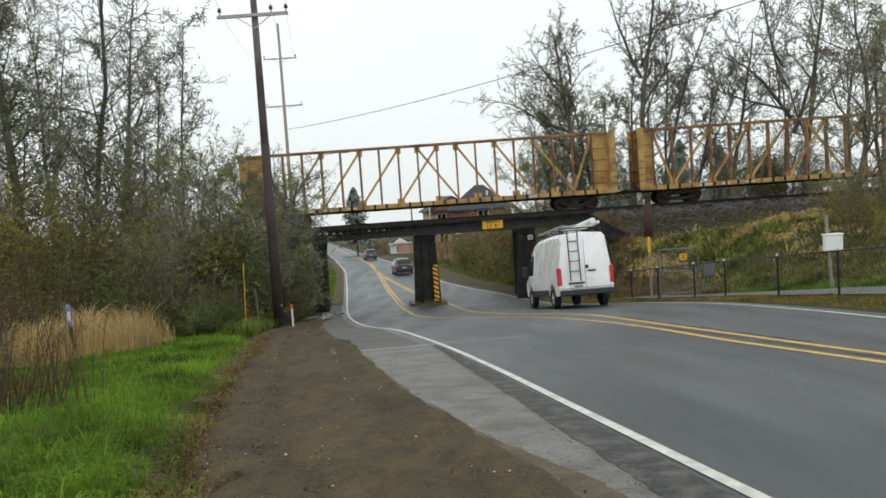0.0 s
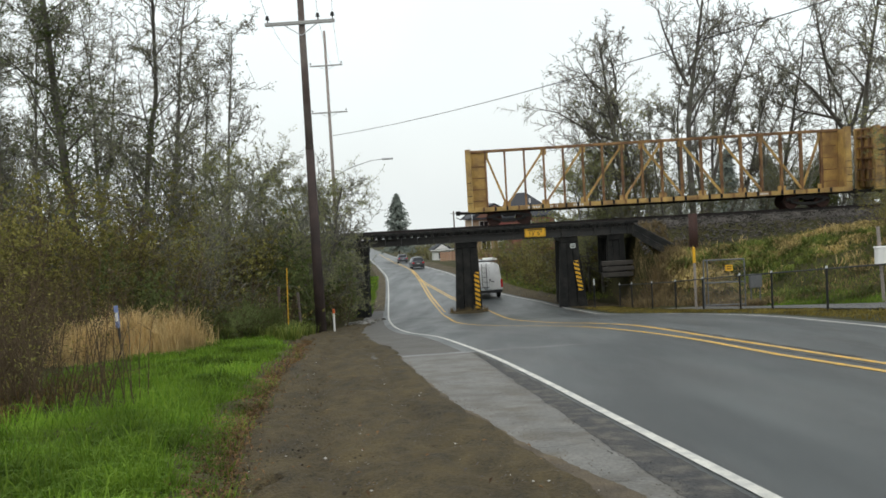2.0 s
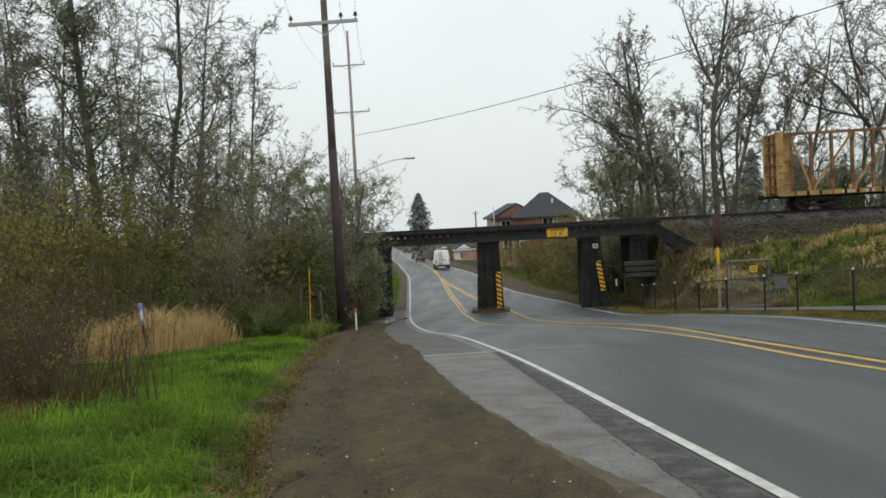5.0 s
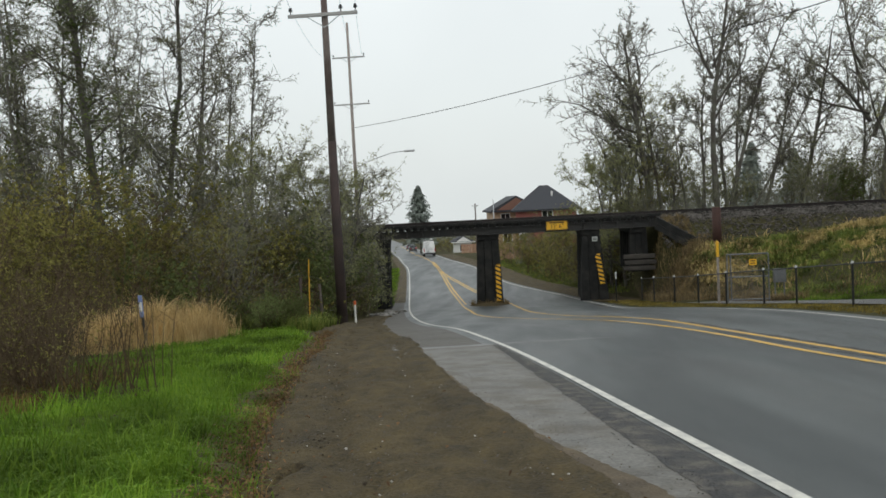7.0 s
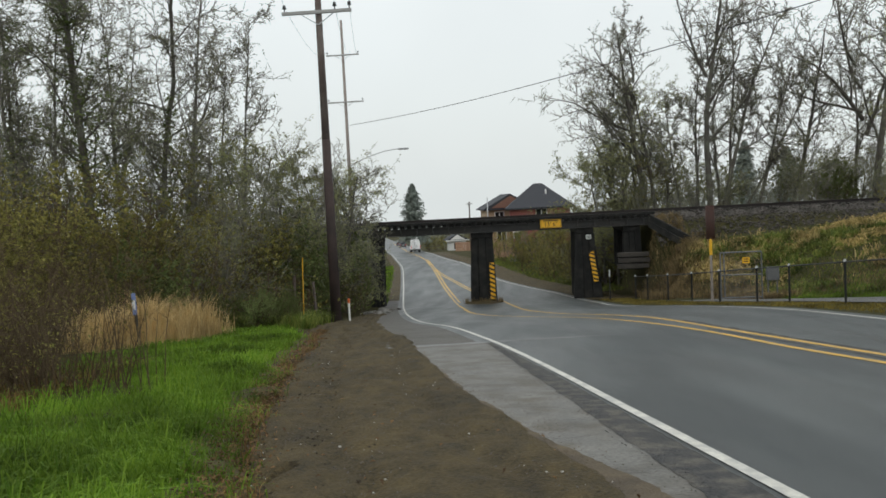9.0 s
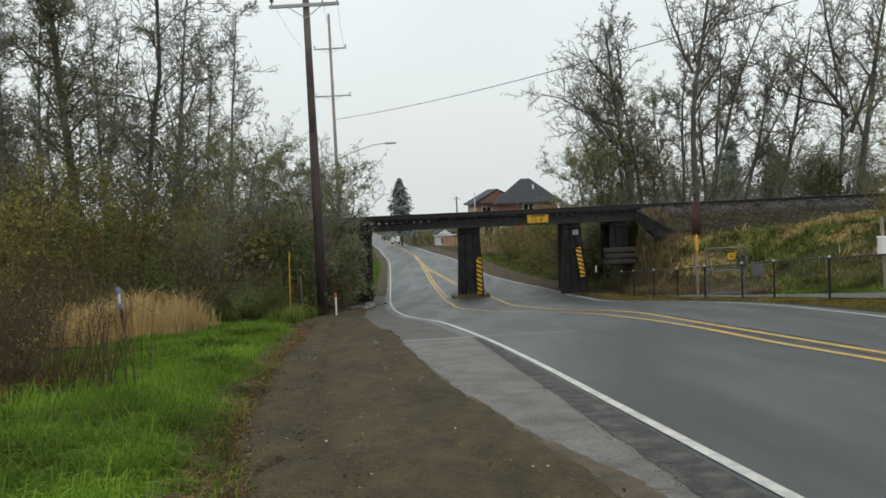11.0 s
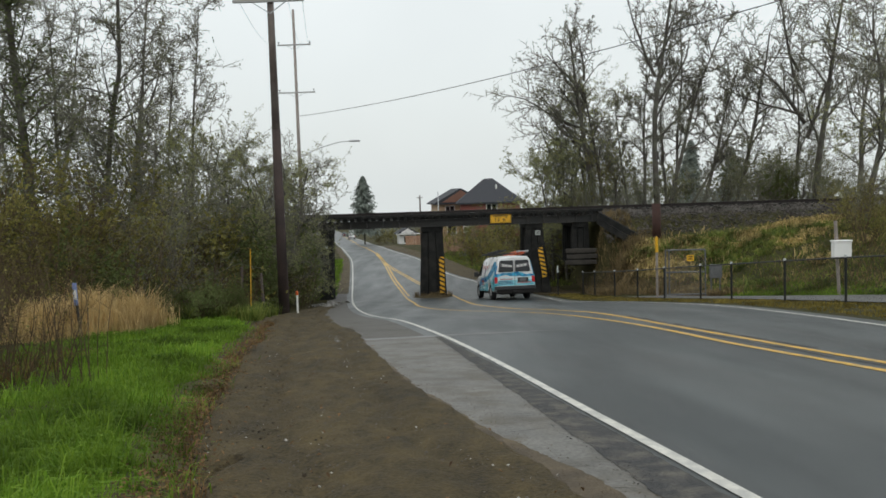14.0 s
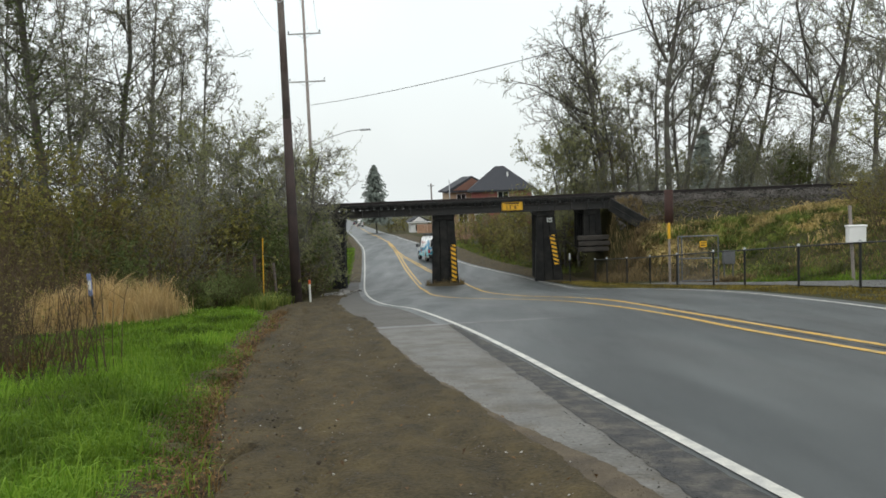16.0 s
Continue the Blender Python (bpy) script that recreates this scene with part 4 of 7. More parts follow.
# ---- poles, wires, street furniture ----
def utility_pole(x, y, foot, top, r0, r1, material, arms, label, butt=0.0):
    ob = thing("utility_pole", label, "utility pole", (x, y, foot), group="utility poles")
    bm = bmesh.new()
    split = (top - foot) * butt
    bar(bm, (0, 0, split - 0.6), (0, 0, top - foot), r0 + (r1 - r0) * butt, r1, 14)
    part("pole", bm, material, ob, smooth=True)
    # the pole below split is a darker red-brown length
    if butt:
        bm = bmesh.new()
        bar(bm, (0, 0, -0.6), (0, 0, split), r0 + 0.01, r0 + (r1 - r0) * butt + 0.006, 14)
        part("dark_lower_pole", bm, M_POLE_DARK, ob, "dark red-brown lower length", smooth=True)
    for z, half_l, half_r, ins in arms:
        zz = z - foot
        bm = bmesh.new()
        box(bm, -half_l, half_r, -0.2, -0.1, zz - 0.06, zz + 0.06, 0.01)
        arm = part("crossarm", bm, M_ARM, ob)
        bm = bmesh.new()
        beam(bm, (-half_l * 0.5, -0.15, zz - 0.03), (0, -0.12, zz - 0.45), 0.03, 0.03)
        beam(bm, (half_r * 0.5, -0.15, zz - 0.03), (0, -0.12, zz - 0.45), 0.03, 0.03)
        part("brace", bm, M_GALV, arm)
        for dx in ins:
            bm = bmesh.new()
            bar(bm, (dx, -0.15, zz + 0.05), (dx, -0.15, zz + 0.2), 0.02, 0.02, 8)
            for q in range(3):
                bar(bm, (dx, -0.15, zz + 0.18 + q * 0.05), (dx, -0.15, zz + 0.205 + q * 0.05), 0.085 - 0.012 * q, 0.07 - 0.012 * q, 10)
            part("insulator", bm, M_DARK_PLASTIC, arm)
    return ob


pole_1 = utility_pole(-6.2, 30.0, gz(-6.2, 30), 9.6, 0.195, 0.11, M_POLE, ((8.2, 1.3, 1.22, (-1.2, 0.62, 1.15)),), "tall brown timber utility pole with one crossarm", 0.53)
pole_2 = utility_pole(-13.7, 76.0, gz(-13.7, 76) - 1, 18.1, 0.2, 0.11, M_POLE_GREY, ((14.95, 1.5, 1.5, (-1.4, 1.4)), (10.7, 1.6, 1.7, (-1.5, 1.6))), "weathered grey utility pole with two crossarms")
rusty_post = thing("rusty_post", "stout rusty red steel post on the embankment", "post", (11.05, 45.2, gz(11.05, 45.2)))
bm = bmesh.new()
bar(bm, (0, 0, -0.3), (0, 0, 0.28 - gz(11.05, 45.2)), 0.24, 0.24, 14)
part("post", bm, M_RUST, rusty_post, smooth=True)


def wire(a, b, sag, r, label):
    cu = bpy.data.curves.new("wire", "CURVE")
    cu.dimensions, cu.bevel_depth, cu.bevel_resolution = "3D", r, 1
    sp = cu.splines.new("POLY")
    sp.points.add(24)
    for i in range(25):
        t = i / 24
        p = Vector(a).lerp(Vector(b), t)
        sp.points[i].co = (p.x, p.y, p.z - sag * 4 * t * (1 - t), 1)
    cu.materials.append(M_CABLE)
    ob = new("overhead_wire", cu)
    return tagged(ob, label, "cable", "overhead wires")


wire((-13.5, 76, 8.6), (24, 18, 9.6), 1.0, 0.022, "black cable sagging across the road between poles")
for dx, top in ((-1.2, 8.45), (0.62, 8.45), (1.15, 8.45)):
    wire((-6.2 + dx, 29.85, top), (-13.7 + dx * 1.2, 75.8, 15.3), 0.9, 0.006, "thin overhead wire between the utility poles")
    wire((-6.2 + dx, 29.85, top), (1.5 + dx, -14, 11.6), 0.7, 0.006, "thin overhead wire running along the roadside")

lamp = thing("street_lamp", "grey street lamp with a long curved arm beyond the bridge", "street lamp", (-13.6, 76, 0))
bm = bmesh.new()
pts = [Vector((0, 0, 4.9)), Vector((1.6, -0.1, 5.6)), Vector((3.4, -0.2, 6.1)), Vector((4.6, -0.3, 6.2))]
for a, b in zip(pts, pts[1:]):
    bar(bm, a, b, 0.04, 0.035, 8)
part("arm", bm, M_GALV, lamp)
bm = bmesh.new()
box(bm, 4.5, 5.5, -0.47, -0.13, 6.1, 6.27, 0.06)
part("lamp_head", bm, M_GALV, lamp)


# ---- black chain-link fence along the footpath ----
M_POST_CAP = mat("pale_post_cap", (0.45, 0.46, 0.46), 0.4, 0.3, 0.15, bump=0)


def fence():
    ob = thing("chain_link_fence", "low black chain-link fence along the footpath", "fence")
    ys = [3.2, 6.2, 9.2, 12.2, 15.3, 18.6, 21.84, 24.57, 27.65, 29.3, 32.2, 35.4, 38.5, 41.2, 44.0]
    pts = [(float(fence_x(y)), y) for y in ys]
    post = bmesh.new()
    bar(post, (0, 0, -0.15), (0, 0, 1.2), 0.035, 0.035, 8)
    bar(post, (0, 0, 1.2), (0, 0, 1.24), 0.045, 0.02, 8)
    pm = mesh_from(post, "post", M_FENCE_BLACK)
    cap = bmesh.new()
    bar(cap, (0, 0, 1.2), (0, 0, 1.27), 0.05, 0.03, 8)
    cm = mesh_from(cap, "post_cap", M_POST_CAP)
    for x, y in pts:
        share("post", pm, ob, pose(x, y, gz(x, y)))
        share("post_cap", cm, ob, pose(x, y, gz(x, y) + 0.01))
    for (x0, y0), (x1, y1) in zip(pts, pts[1:]):
        a, b = Vector((x0, y0, gz(x0, y0))), Vector((x1, y1, gz(x1, y1)))
        bm = bmesh.new()
        bar(bm, a + Vector((0, 0, 1.2)), b + Vector((0, 0, 1.2)), 0.024, 0.024, 6)
        part("rail", bm, M_FENCE_BLACK, ob)
        verts, faces = [], []
        d = b - a
        ln = d.length
        n = int(ln / 0.11)

        def wire_quad(p, q):
            k = len(verts)
            t = 0.0024
            for c in (p, q):
                verts.extend([tuple(c + Vector((0, 0, t))), tuple(c - Vector((0, 0, t)))])
            faces.append((k, k + 1, k + 3, k + 2))
        for i in range(-10, n):
            for sgn in (0, 1):
                s0, s1 = i / n, (i + 10) / n
                z0, z1 = (0.05, 1.17) if sgn == 0 else (1.17, 0.05)
                c0, c1 = max(s0, 0), min(s1, 1)
                f0, f1 = (c0 - s0) / (s1 - s0), (c1 - s0) / (s1 - s0)
                wire_quad(a + d * c0 + Vector((0, 0, z0 + (z1 - z0) * f0)), a + d * c1 + Vector((0, 0, z0 + (z1 - z0) * f1)))
        raw("mesh_panel", verts, faces, M_FENCE_BLACK, ob)


fence()


def gate():
    x, y = 9.35, 33.6
    z = gz(x, y)
    ob = thing("gate_panel", "grey tubular mesh gate with a small yellow sign", "gate", (x, y, z), -6)
    w, h = 0.78, 1.95
    for a, b in (((-w, 0, 0), (-w, 0, h)), ((w, 0, 0), (w, 0, h)), ((-w, 0, h), (w, 0, h)), ((-w, 0, 0.15), (w, 0, 0.15)), ((-w, 0, 1.05), (w, 0, 1.05)), ((-w + 0.14, 0, 0.15), (-w + 0.14, 0, h))):
        bm = bmesh.new()
        bar(bm, a, b, 0.028, 0.028, 8)
        part("tube", bm, M_GATE, ob)
    verts, faces = [], []
    for i in range(-22, 22):
        for sg in (-1, 1):
            x0, x1 = i * 0.07, i * 0.07 + sg * 1.8
            pts2 = []
            for s in np.linspace(0, 1, 19):
                xx, zz = x0 + (x1 - x0) * s, 0.15 + 1.8 * s
                if -w < xx < w:
                    pts2.append((xx, zz))
            if len(pts2) > 1:
                k = len(verts)
                (xa, za), (xb, zb) = pts2[0], pts2[-1]
                verts.extend([(xa, 0, za + 0.003), (xa, 0, za - 0.003), (xb, 0, zb + 0.003), (xb, 0, zb - 0.003)])
                faces.append((k, k + 1, k + 3, k + 2))
    raw("wire_mesh", verts, faces, M_GATE, ob)
    bm = bmesh.new()
    box(bm, 0.05, 0.33, -0.05, -0.035, 1.5, 1.74, 0.004)
    part("sign_plate", bm, M_YELLOW_SIGN, ob, "small yellow notice plate")
    bm = bmesh.new()
    for k in range(2):
        box(bm, 0.1, 0.28, -0.054, -0.05, 1.56 + k * 0.09, 1.6 + k * 0.09)
    part("notice_bars", bm, M_BLACK_PAINT, ob)


gate()


def marker_post(name, label, x, y, h, r, material, top_material=None, top=0.0, cat="post", sides=8, lean=0.0):
    z = gz(x, y)
    ob = thing(name, label, cat, (x, y, z))
    ob.matrix_basis = pose(x, y, z, 0, lean, 0)
    bm = bmesh.new()
    bar(bm, (0, 0, -0.1), (0, 0, h - top), r, r, sides)
    part("post", bm, material, ob)
    if top_material:
        bm = bmesh.new()
        bar(bm, (0, 0, h - top), (0, 0, h), r * 1.25, r * 1.25, sides)
        bar(bm, (0, 0, h), (0, 0, h + r), r * 1.25, r * 0.3, sides)
        part("cap", bm, top_material, ob)
    return ob


marker_post("vent_post", "grey post with a yellow plastic top by the gate", 8.3, 34.0, 2.5, 0.05, M_POLE_GREY, M_YELLOW_SIGN, 0.6)
marker_post("delineator_post", "white plastic delineator post with an orange top", -5.75, 30.2, 0.82, 0.038, M_WHITE_PLASTIC, M_ORANGE, 0.12)
marker_post("marker_stake", "leaning yellow plastic marker stake in the brush", -6.75, 27.3, 2.25, 0.016, M_YELLOW_SIGN, lean=2)
marker_post("delineator_post", "dark post with a white top beside the pier", 5.75, 46, 1.6, 0.035, M_FENCE_BLACK, M_PLATE, 0.34)
m1 = marker_post("utility_marker", "dark stake with a pale blue flat marker", -7.63, 16.7, 1.1, 0.026, M_DARK_PLASTIC, lean=-2)
bm = bmesh.new()
box(bm, -0.045, 0.045, -0.045, -0.02, 0.68, 1.14, 0.012)
part("marker_plate", bm, M_BLUE_MARK, m1, "pale blue marker blade")
bm = bmesh.new()
box(bm, -0.03, 0.03, -0.05, -0.045, 0.8, 1.0)
part("notice_bar", bm, M_WHITE_PLASTIC, m1)

for px_, py_, h_, lean_ in ((-7.3, 28.2, 1.7, 3), (-6.7, 29.0, 1.5, -2)):
    marker_post("wooden_post", "grey weathered wooden post standing in the brush", px_, py_, h_, 0.05, M_POLE, lean=lean_)
meter = thing("meter_cabinet", "small grey steel cabinet on a post behind the fence", "utility box", (10.75, 34.2, gz(10.75, 34.2)))
bm = bmesh.new()
box(bm, -0.24, 0.24, -0.1, 0.1, 0.75, 1.3, 0.02)
part("cabinet_body", bm, M_GATE, meter)
for dx in (-0.18, 0.18):
    bm = bmesh.new()
    bar(bm, (dx, 0.02, -0.1), (dx, 0.02, 0.78), 0.03, 0.03, 8)
    part("leg", bm, M_GATE, meter)

# white cabinet on a post behind the fence
cab_y = 28.3
cab_x = 13.13
cabinet = thing("utility_box", "white plastic utility box on a grey post behind the fence", "utility box", (cab_x, cab_y, gz(cab_x, cab_y)))
bm = bmesh.new()
bar(bm, (0.02, 0.14, -0.2), (-0.12, 0.14, 2.55), 0.055, 0.055, 10)
part("post", bm, M_POLE_GREY, cabinet)
bm = bmesh.new()
box(bm, -0.31, 0.31, -0.17, 0.08, 1.28, 1.88, 0.05)
cab_body = part("box_body", bm, M_WHITE_PLASTIC, cabinet)
bm = bmesh.new()
box(bm, -0.33, 0.33, -0.19, 0.09, 1.84, 1.90, 0.02)
part("lid", bm, M_WHITE_PLASTIC, cab_body)


# ---- vehicles ----
def body_shell(stations, wheels, sill, arch_r, name, material, parent):
    """A closed shell lofted along y. Stations: y, roof z, half-width at the sill, at the belt, at the roof, belt z. Arches are cut round the wheels."""
    ys0 = np.array([s[0] for s in stations])
    cols = [np.array([s[k] for s in stations]) for k in range(1, 6)]
    ys = sorted(set(np.round(np.concatenate([np.linspace(ys0[0], ys0[-1], 46), ys0, *[np.linspace(w - arch_r, w + arch_r, 11) for w in wheels]]), 4)))
    verts, faces, ring = [], [], 14
    for y in ys:
        roof, ws, wb, wr, belt = [float(np.interp(y, ys0, c)) for c in cols]
        low = sill
        for w in wheels:
            if abs(y - w) < arch_r:
                low = max(low, 0.36 + math.sqrt(max(arch_r ** 2 - (y - w) ** 2, 0)) - 0.0)
        low = min(low, belt - 0.08)
        rr = min(0.16, (roof - belt) * 0.35 + 0.01)
        half = [(0, low), (ws * 0.75, low), (ws, low + 0.015), (wb, low + (belt - low) * 0.5), (wb * 0.995, belt), (wr + (wb - wr) * 0.12, roof - rr), (wr - 0.09, roof - rr * 0.22), (0, roof + 0.015)]
        pts = half + [(-a, b) for a, b in half[-2:0:-1]]
        verts += [(a, y, b) for a, b in pts]
    ring = 14
    for i in range(len(ys) - 1):
        for c in range(ring):
            d = (c + 1) % ring
            faces.append((i * ring + c, i * ring + d, (i + 1) * ring + d, (i + 1) * ring + c))
    faces.append(tuple(range(ring))[::-1])
    faces.append(tuple(range((len(ys) - 1) * ring, len(ys) * ring)))
    ob = raw(name, verts, faces, material, parent)
    for p in ob.data.polygons:
        p.use_smooth = len(p.vertices) == 4
    ob.data.set_sharp_from_angle(angle=radians(35))
    return ob


def wheel_part(parent, x, y, r, w, rim_material=None):
    side = -1 if x < 0 else 1
    bm = bmesh.new()
    prof_r = ((-w / 2, r - 0.05), (-w / 2 + 0.03, r), (w / 2 - 0.03, r), (w / 2, r - 0.05), (w / 2 - 0.01, r * 0.64), (-w / 2 + 0.01, r * 0.64))
    n = 24
    rows = [[bm.verts.new((a, rad * math.cos(2 * math.pi * i / n), rad * math.sin(2 * math.pi * i / n))) for i in range(n)] for a, rad in prof_r]
    for k in range(len(rows)):
        for i in range(n):
            q = rows[(k + 1) % len(rows)]
            bm.faces.new((rows[k][i], rows[k][(i + 1) % n], q[(i + 1) % n], q[i]))
    wheel = part("wheel", bm, M_TYRE, parent)
    wheel.matrix_basis = pose(x, y, r)
    bm = bmesh.new()
    o = side * (w / 2 - 0.03)
    bar(bm, (o - side * 0.05, 0, 0), (o, 0, 0), r * 0.64, r * 0.6, 20)
    bar(bm, (o, 0, 0), (o + side * 0.03, 0, 0), r * 0.22, r * 0.18, 12)
    for i in range(8):
        a = 2 * math.pi * i / 8
        bar(bm, (o + side * 0.004, r * 0.42 * math.cos(a), r * 0.42 * math.sin(a)), (o + side * 0.012, r * 0.42 * math.cos(a), r * 0.42 * math.sin(a)), r * 0.09, r * 0.09, 8)
    part("rim", bm, rim_material or M_RIM, wheel)
    return wheel


def panel(name, parent, corners, thick, material, label="", off=(0, 0, 0)):
    """A thin slab from four corners, proud along its normal."""
    c = [Vector(p) + Vector(off) for p in corners]
    nrm = (c[1] - c[0]).cross(c[2] - c[0]).normalized() * thick
    bm = bmesh.new()
    a = [bm.verts.new(p + nrm) for p in c]
    b = [bm.verts.new(p - nrm) for p in c]
    k = len(c)
    bm.faces.new(a)
    bm.faces.new(b[::-1])
    for i in range(k):
        bm.faces.new((a[i], b[i], b[(i + 1) % k], a[(i + 1) % k]))
    return part(name, bm, material, parent, label)


def roof_rack(parent, x, y0, y1, z, n):
    for i in range(n):
        y = y0 + (y1 - y0) * i / (n - 1)
        bm = bmesh.new()
        box(bm, -x, x, y - 0.03, y + 0.03, z + 0.09, z + 0.13)
        box(bm, -x, -x + 0.04, y - 0.03, y + 0.03, z - 0.06, z + 0.1)
        box(bm, x - 0.04, x, y - 0.03, y + 0.03, z - 0.06, z + 0.1)
        part("rack_bar", bm, M_DARK_PLASTIC, parent)


def ladder(parent, name, a, b, width, rung, material, axis=(1, 0, 0), r=0.028, label=""):
    a, b, ax = Vector(a), Vector(b), Vector(axis)
    bm = bmesh.new()
    for s in (-0.5, 0.5):
        bar(bm, a + ax * width * s, b + ax * width * s, r, r, 6)
    n = max(2, int((b - a).length / rung))
    for i in range(1, n):
        p = a.lerp(b, i / n)
        bar(bm, p - ax * width / 2, p + ax * width / 2, r * 0.8, r * 0.8, 6)
    return part(name, bm, material, parent, label)


def high_roof_van():
    # origin on the ground under the middle of the rear axle; y points forward
    ob = thing("cargo_van", "white high-roof cargo van with roof rack and rear ladder", "van")
    R = 1.05
    st = [(-1.05, 2.38, 0.88, 0.935, 0.72, 1.05), (-0.97, 2.52, 0.92, 0.945, 0.76, 1.05), (0, 2.56, 0.93, 0.955, 0.78, 1.05), (2.4, 2.54, 0.93, 0.955, 0.78, 1.05),
          (3.1, 2.46, 0.93, 0.955, 0.77, 1.08), (3.5, 2.26, 0.92, 0.955, 0.74, 1.1), (4.0, 1.68, 0.91, 0.945, 0.74, 1.12), (4.25, 1.36, 0.90, 0.93, 0.74, 1.08),
          (4.7, 1.14, 0.86, 0.88, 0.70, 0.95), (4.88, 0.92, 0.80, 0.82, 0.64, 0.8)]
    body_shell(st, (0, 3.66), 0.42, 0.46, "body", M_WHITE_PAINT, ob)
    for x in (-0.83, 0.83):
        for y in (0, 3.66):
            wheel_part(ob, x, y, 0.36, 0.24)
    bm = bmesh.new()
    box(bm, -0.91, 0.91, -1.14, -0.95, 0.42, 0.62, 0.04)
    part("rear_bumper", bm, M_DARK_PLASTIC, ob)
    for s in (-1, 1):
        bm = bmesh.new()
        box(bm, min(s * 0.82, s * 0.955), max(s * 0.82, s * 0.955), -1.09, -0.92, 0.78, 1.36, 0.03)
        part("tail_light", bm, M_TAIL, ob)
        bm = bmesh.new()
        box(bm, min(s * 0.935, s * 0.972), max(s * 0.935, s * 0.972), 0.5, 3.16, 0.44, 0.66, 0.012)
        part("side_trim", bm, M_DARK_PLASTIC, ob)
        panel("side_window", ob, [(s * 0.948, 3.0, 1.25), (s * 0.945, 3.85, 1.25), (s * 0.865, 3.55, 1.9), (s * 0.855, 3.0, 1.98)], 0.015, M_GLASS_DARK)
        bm = bmesh.new()
        box(bm, min(s * 0.98, s * 1.18), max(s * 0.98, s * 1.18), 3.72, 3.86, 1.2, 1.62, 0.04)
        part("door_mirror", bm, M_DARK_PLASTIC, ob)
    panel("windscreen", ob, [(-0.85, 4.2, 1.45), (0.85, 4.2, 1.45), (0.7, 3.62, 2.13), (-0.7, 3.62, 2.13)], 0.02, M_GLASS_DARK)
    bm = bmesh.new()
    box(bm, -0.004, 0.004, -1.06, -1.03, 0.66, 2.28)
    box(bm, -0.9, 0.9, -1.062, -1.02, 0.655, 0.67)
    part("door_gap", bm, M_DARK_PLASTIC, ob)
    bm = bmesh.new()
    box(bm, 0.08, 0.36, -1.09, -1.04, 1.2, 1.25, 0.01)
    bar(bm, (0.06, -1.05, 1.36), (0.06, -1.085, 1.36), 0.06, 0.06, 12)
    part("door_handle", bm, M_DARK_PLASTIC, ob)
    bm = bmesh.new()
    box(bm, -0.6, -0.05, -1.1, -1.04, 0.80, 0.86, 0.012)
    part("handle_strip", bm, M_DARK_PLASTIC, ob)
    bm = bmesh.new()
    box(bm, -0.42, -0.12, -1.085, -1.05, 0.64, 0.79, 0.006)
    part("number_plate", bm, M_PLATE, ob)
    bm = bmesh.new()
    for k in range(4):
        box(bm, -0.39 + k * 0.065, -0.35 + k * 0.065, -1.09, -1.085, 0.68, 0.75)
    part("plate_bars", bm, M_NAVY, ob)
    ladder(ob, "rear_ladder", (-0.36, -1.13, 0.9), (-0.36, -1.1, 2.56), 0.34, 0.33, M_DARK_PLASTIC, r=0.02)
    roof_rack(ob, 0.72, -0.8, 2.6, 2.57, 4)
    ladder(ob, "roof_ladder", (-0.42, -1.1, 2.76), (-0.42, 2.9, 2.74), 0.4, 0.35, M_GALV, r=0.035)
    bm = bmesh.new()
    bar(bm, (0.35, -1.25, 2.86), (0.2, 1.9, 2.74), 0.1, 0.1, 14)
    bar(bm, (0.6, -1.0, 2.82), (0.55, 1.9, 2.74), 0.06, 0.06, 10)
    part("roof_tube", bm, M_WHITE_PLASTIC, ob)
    return ob


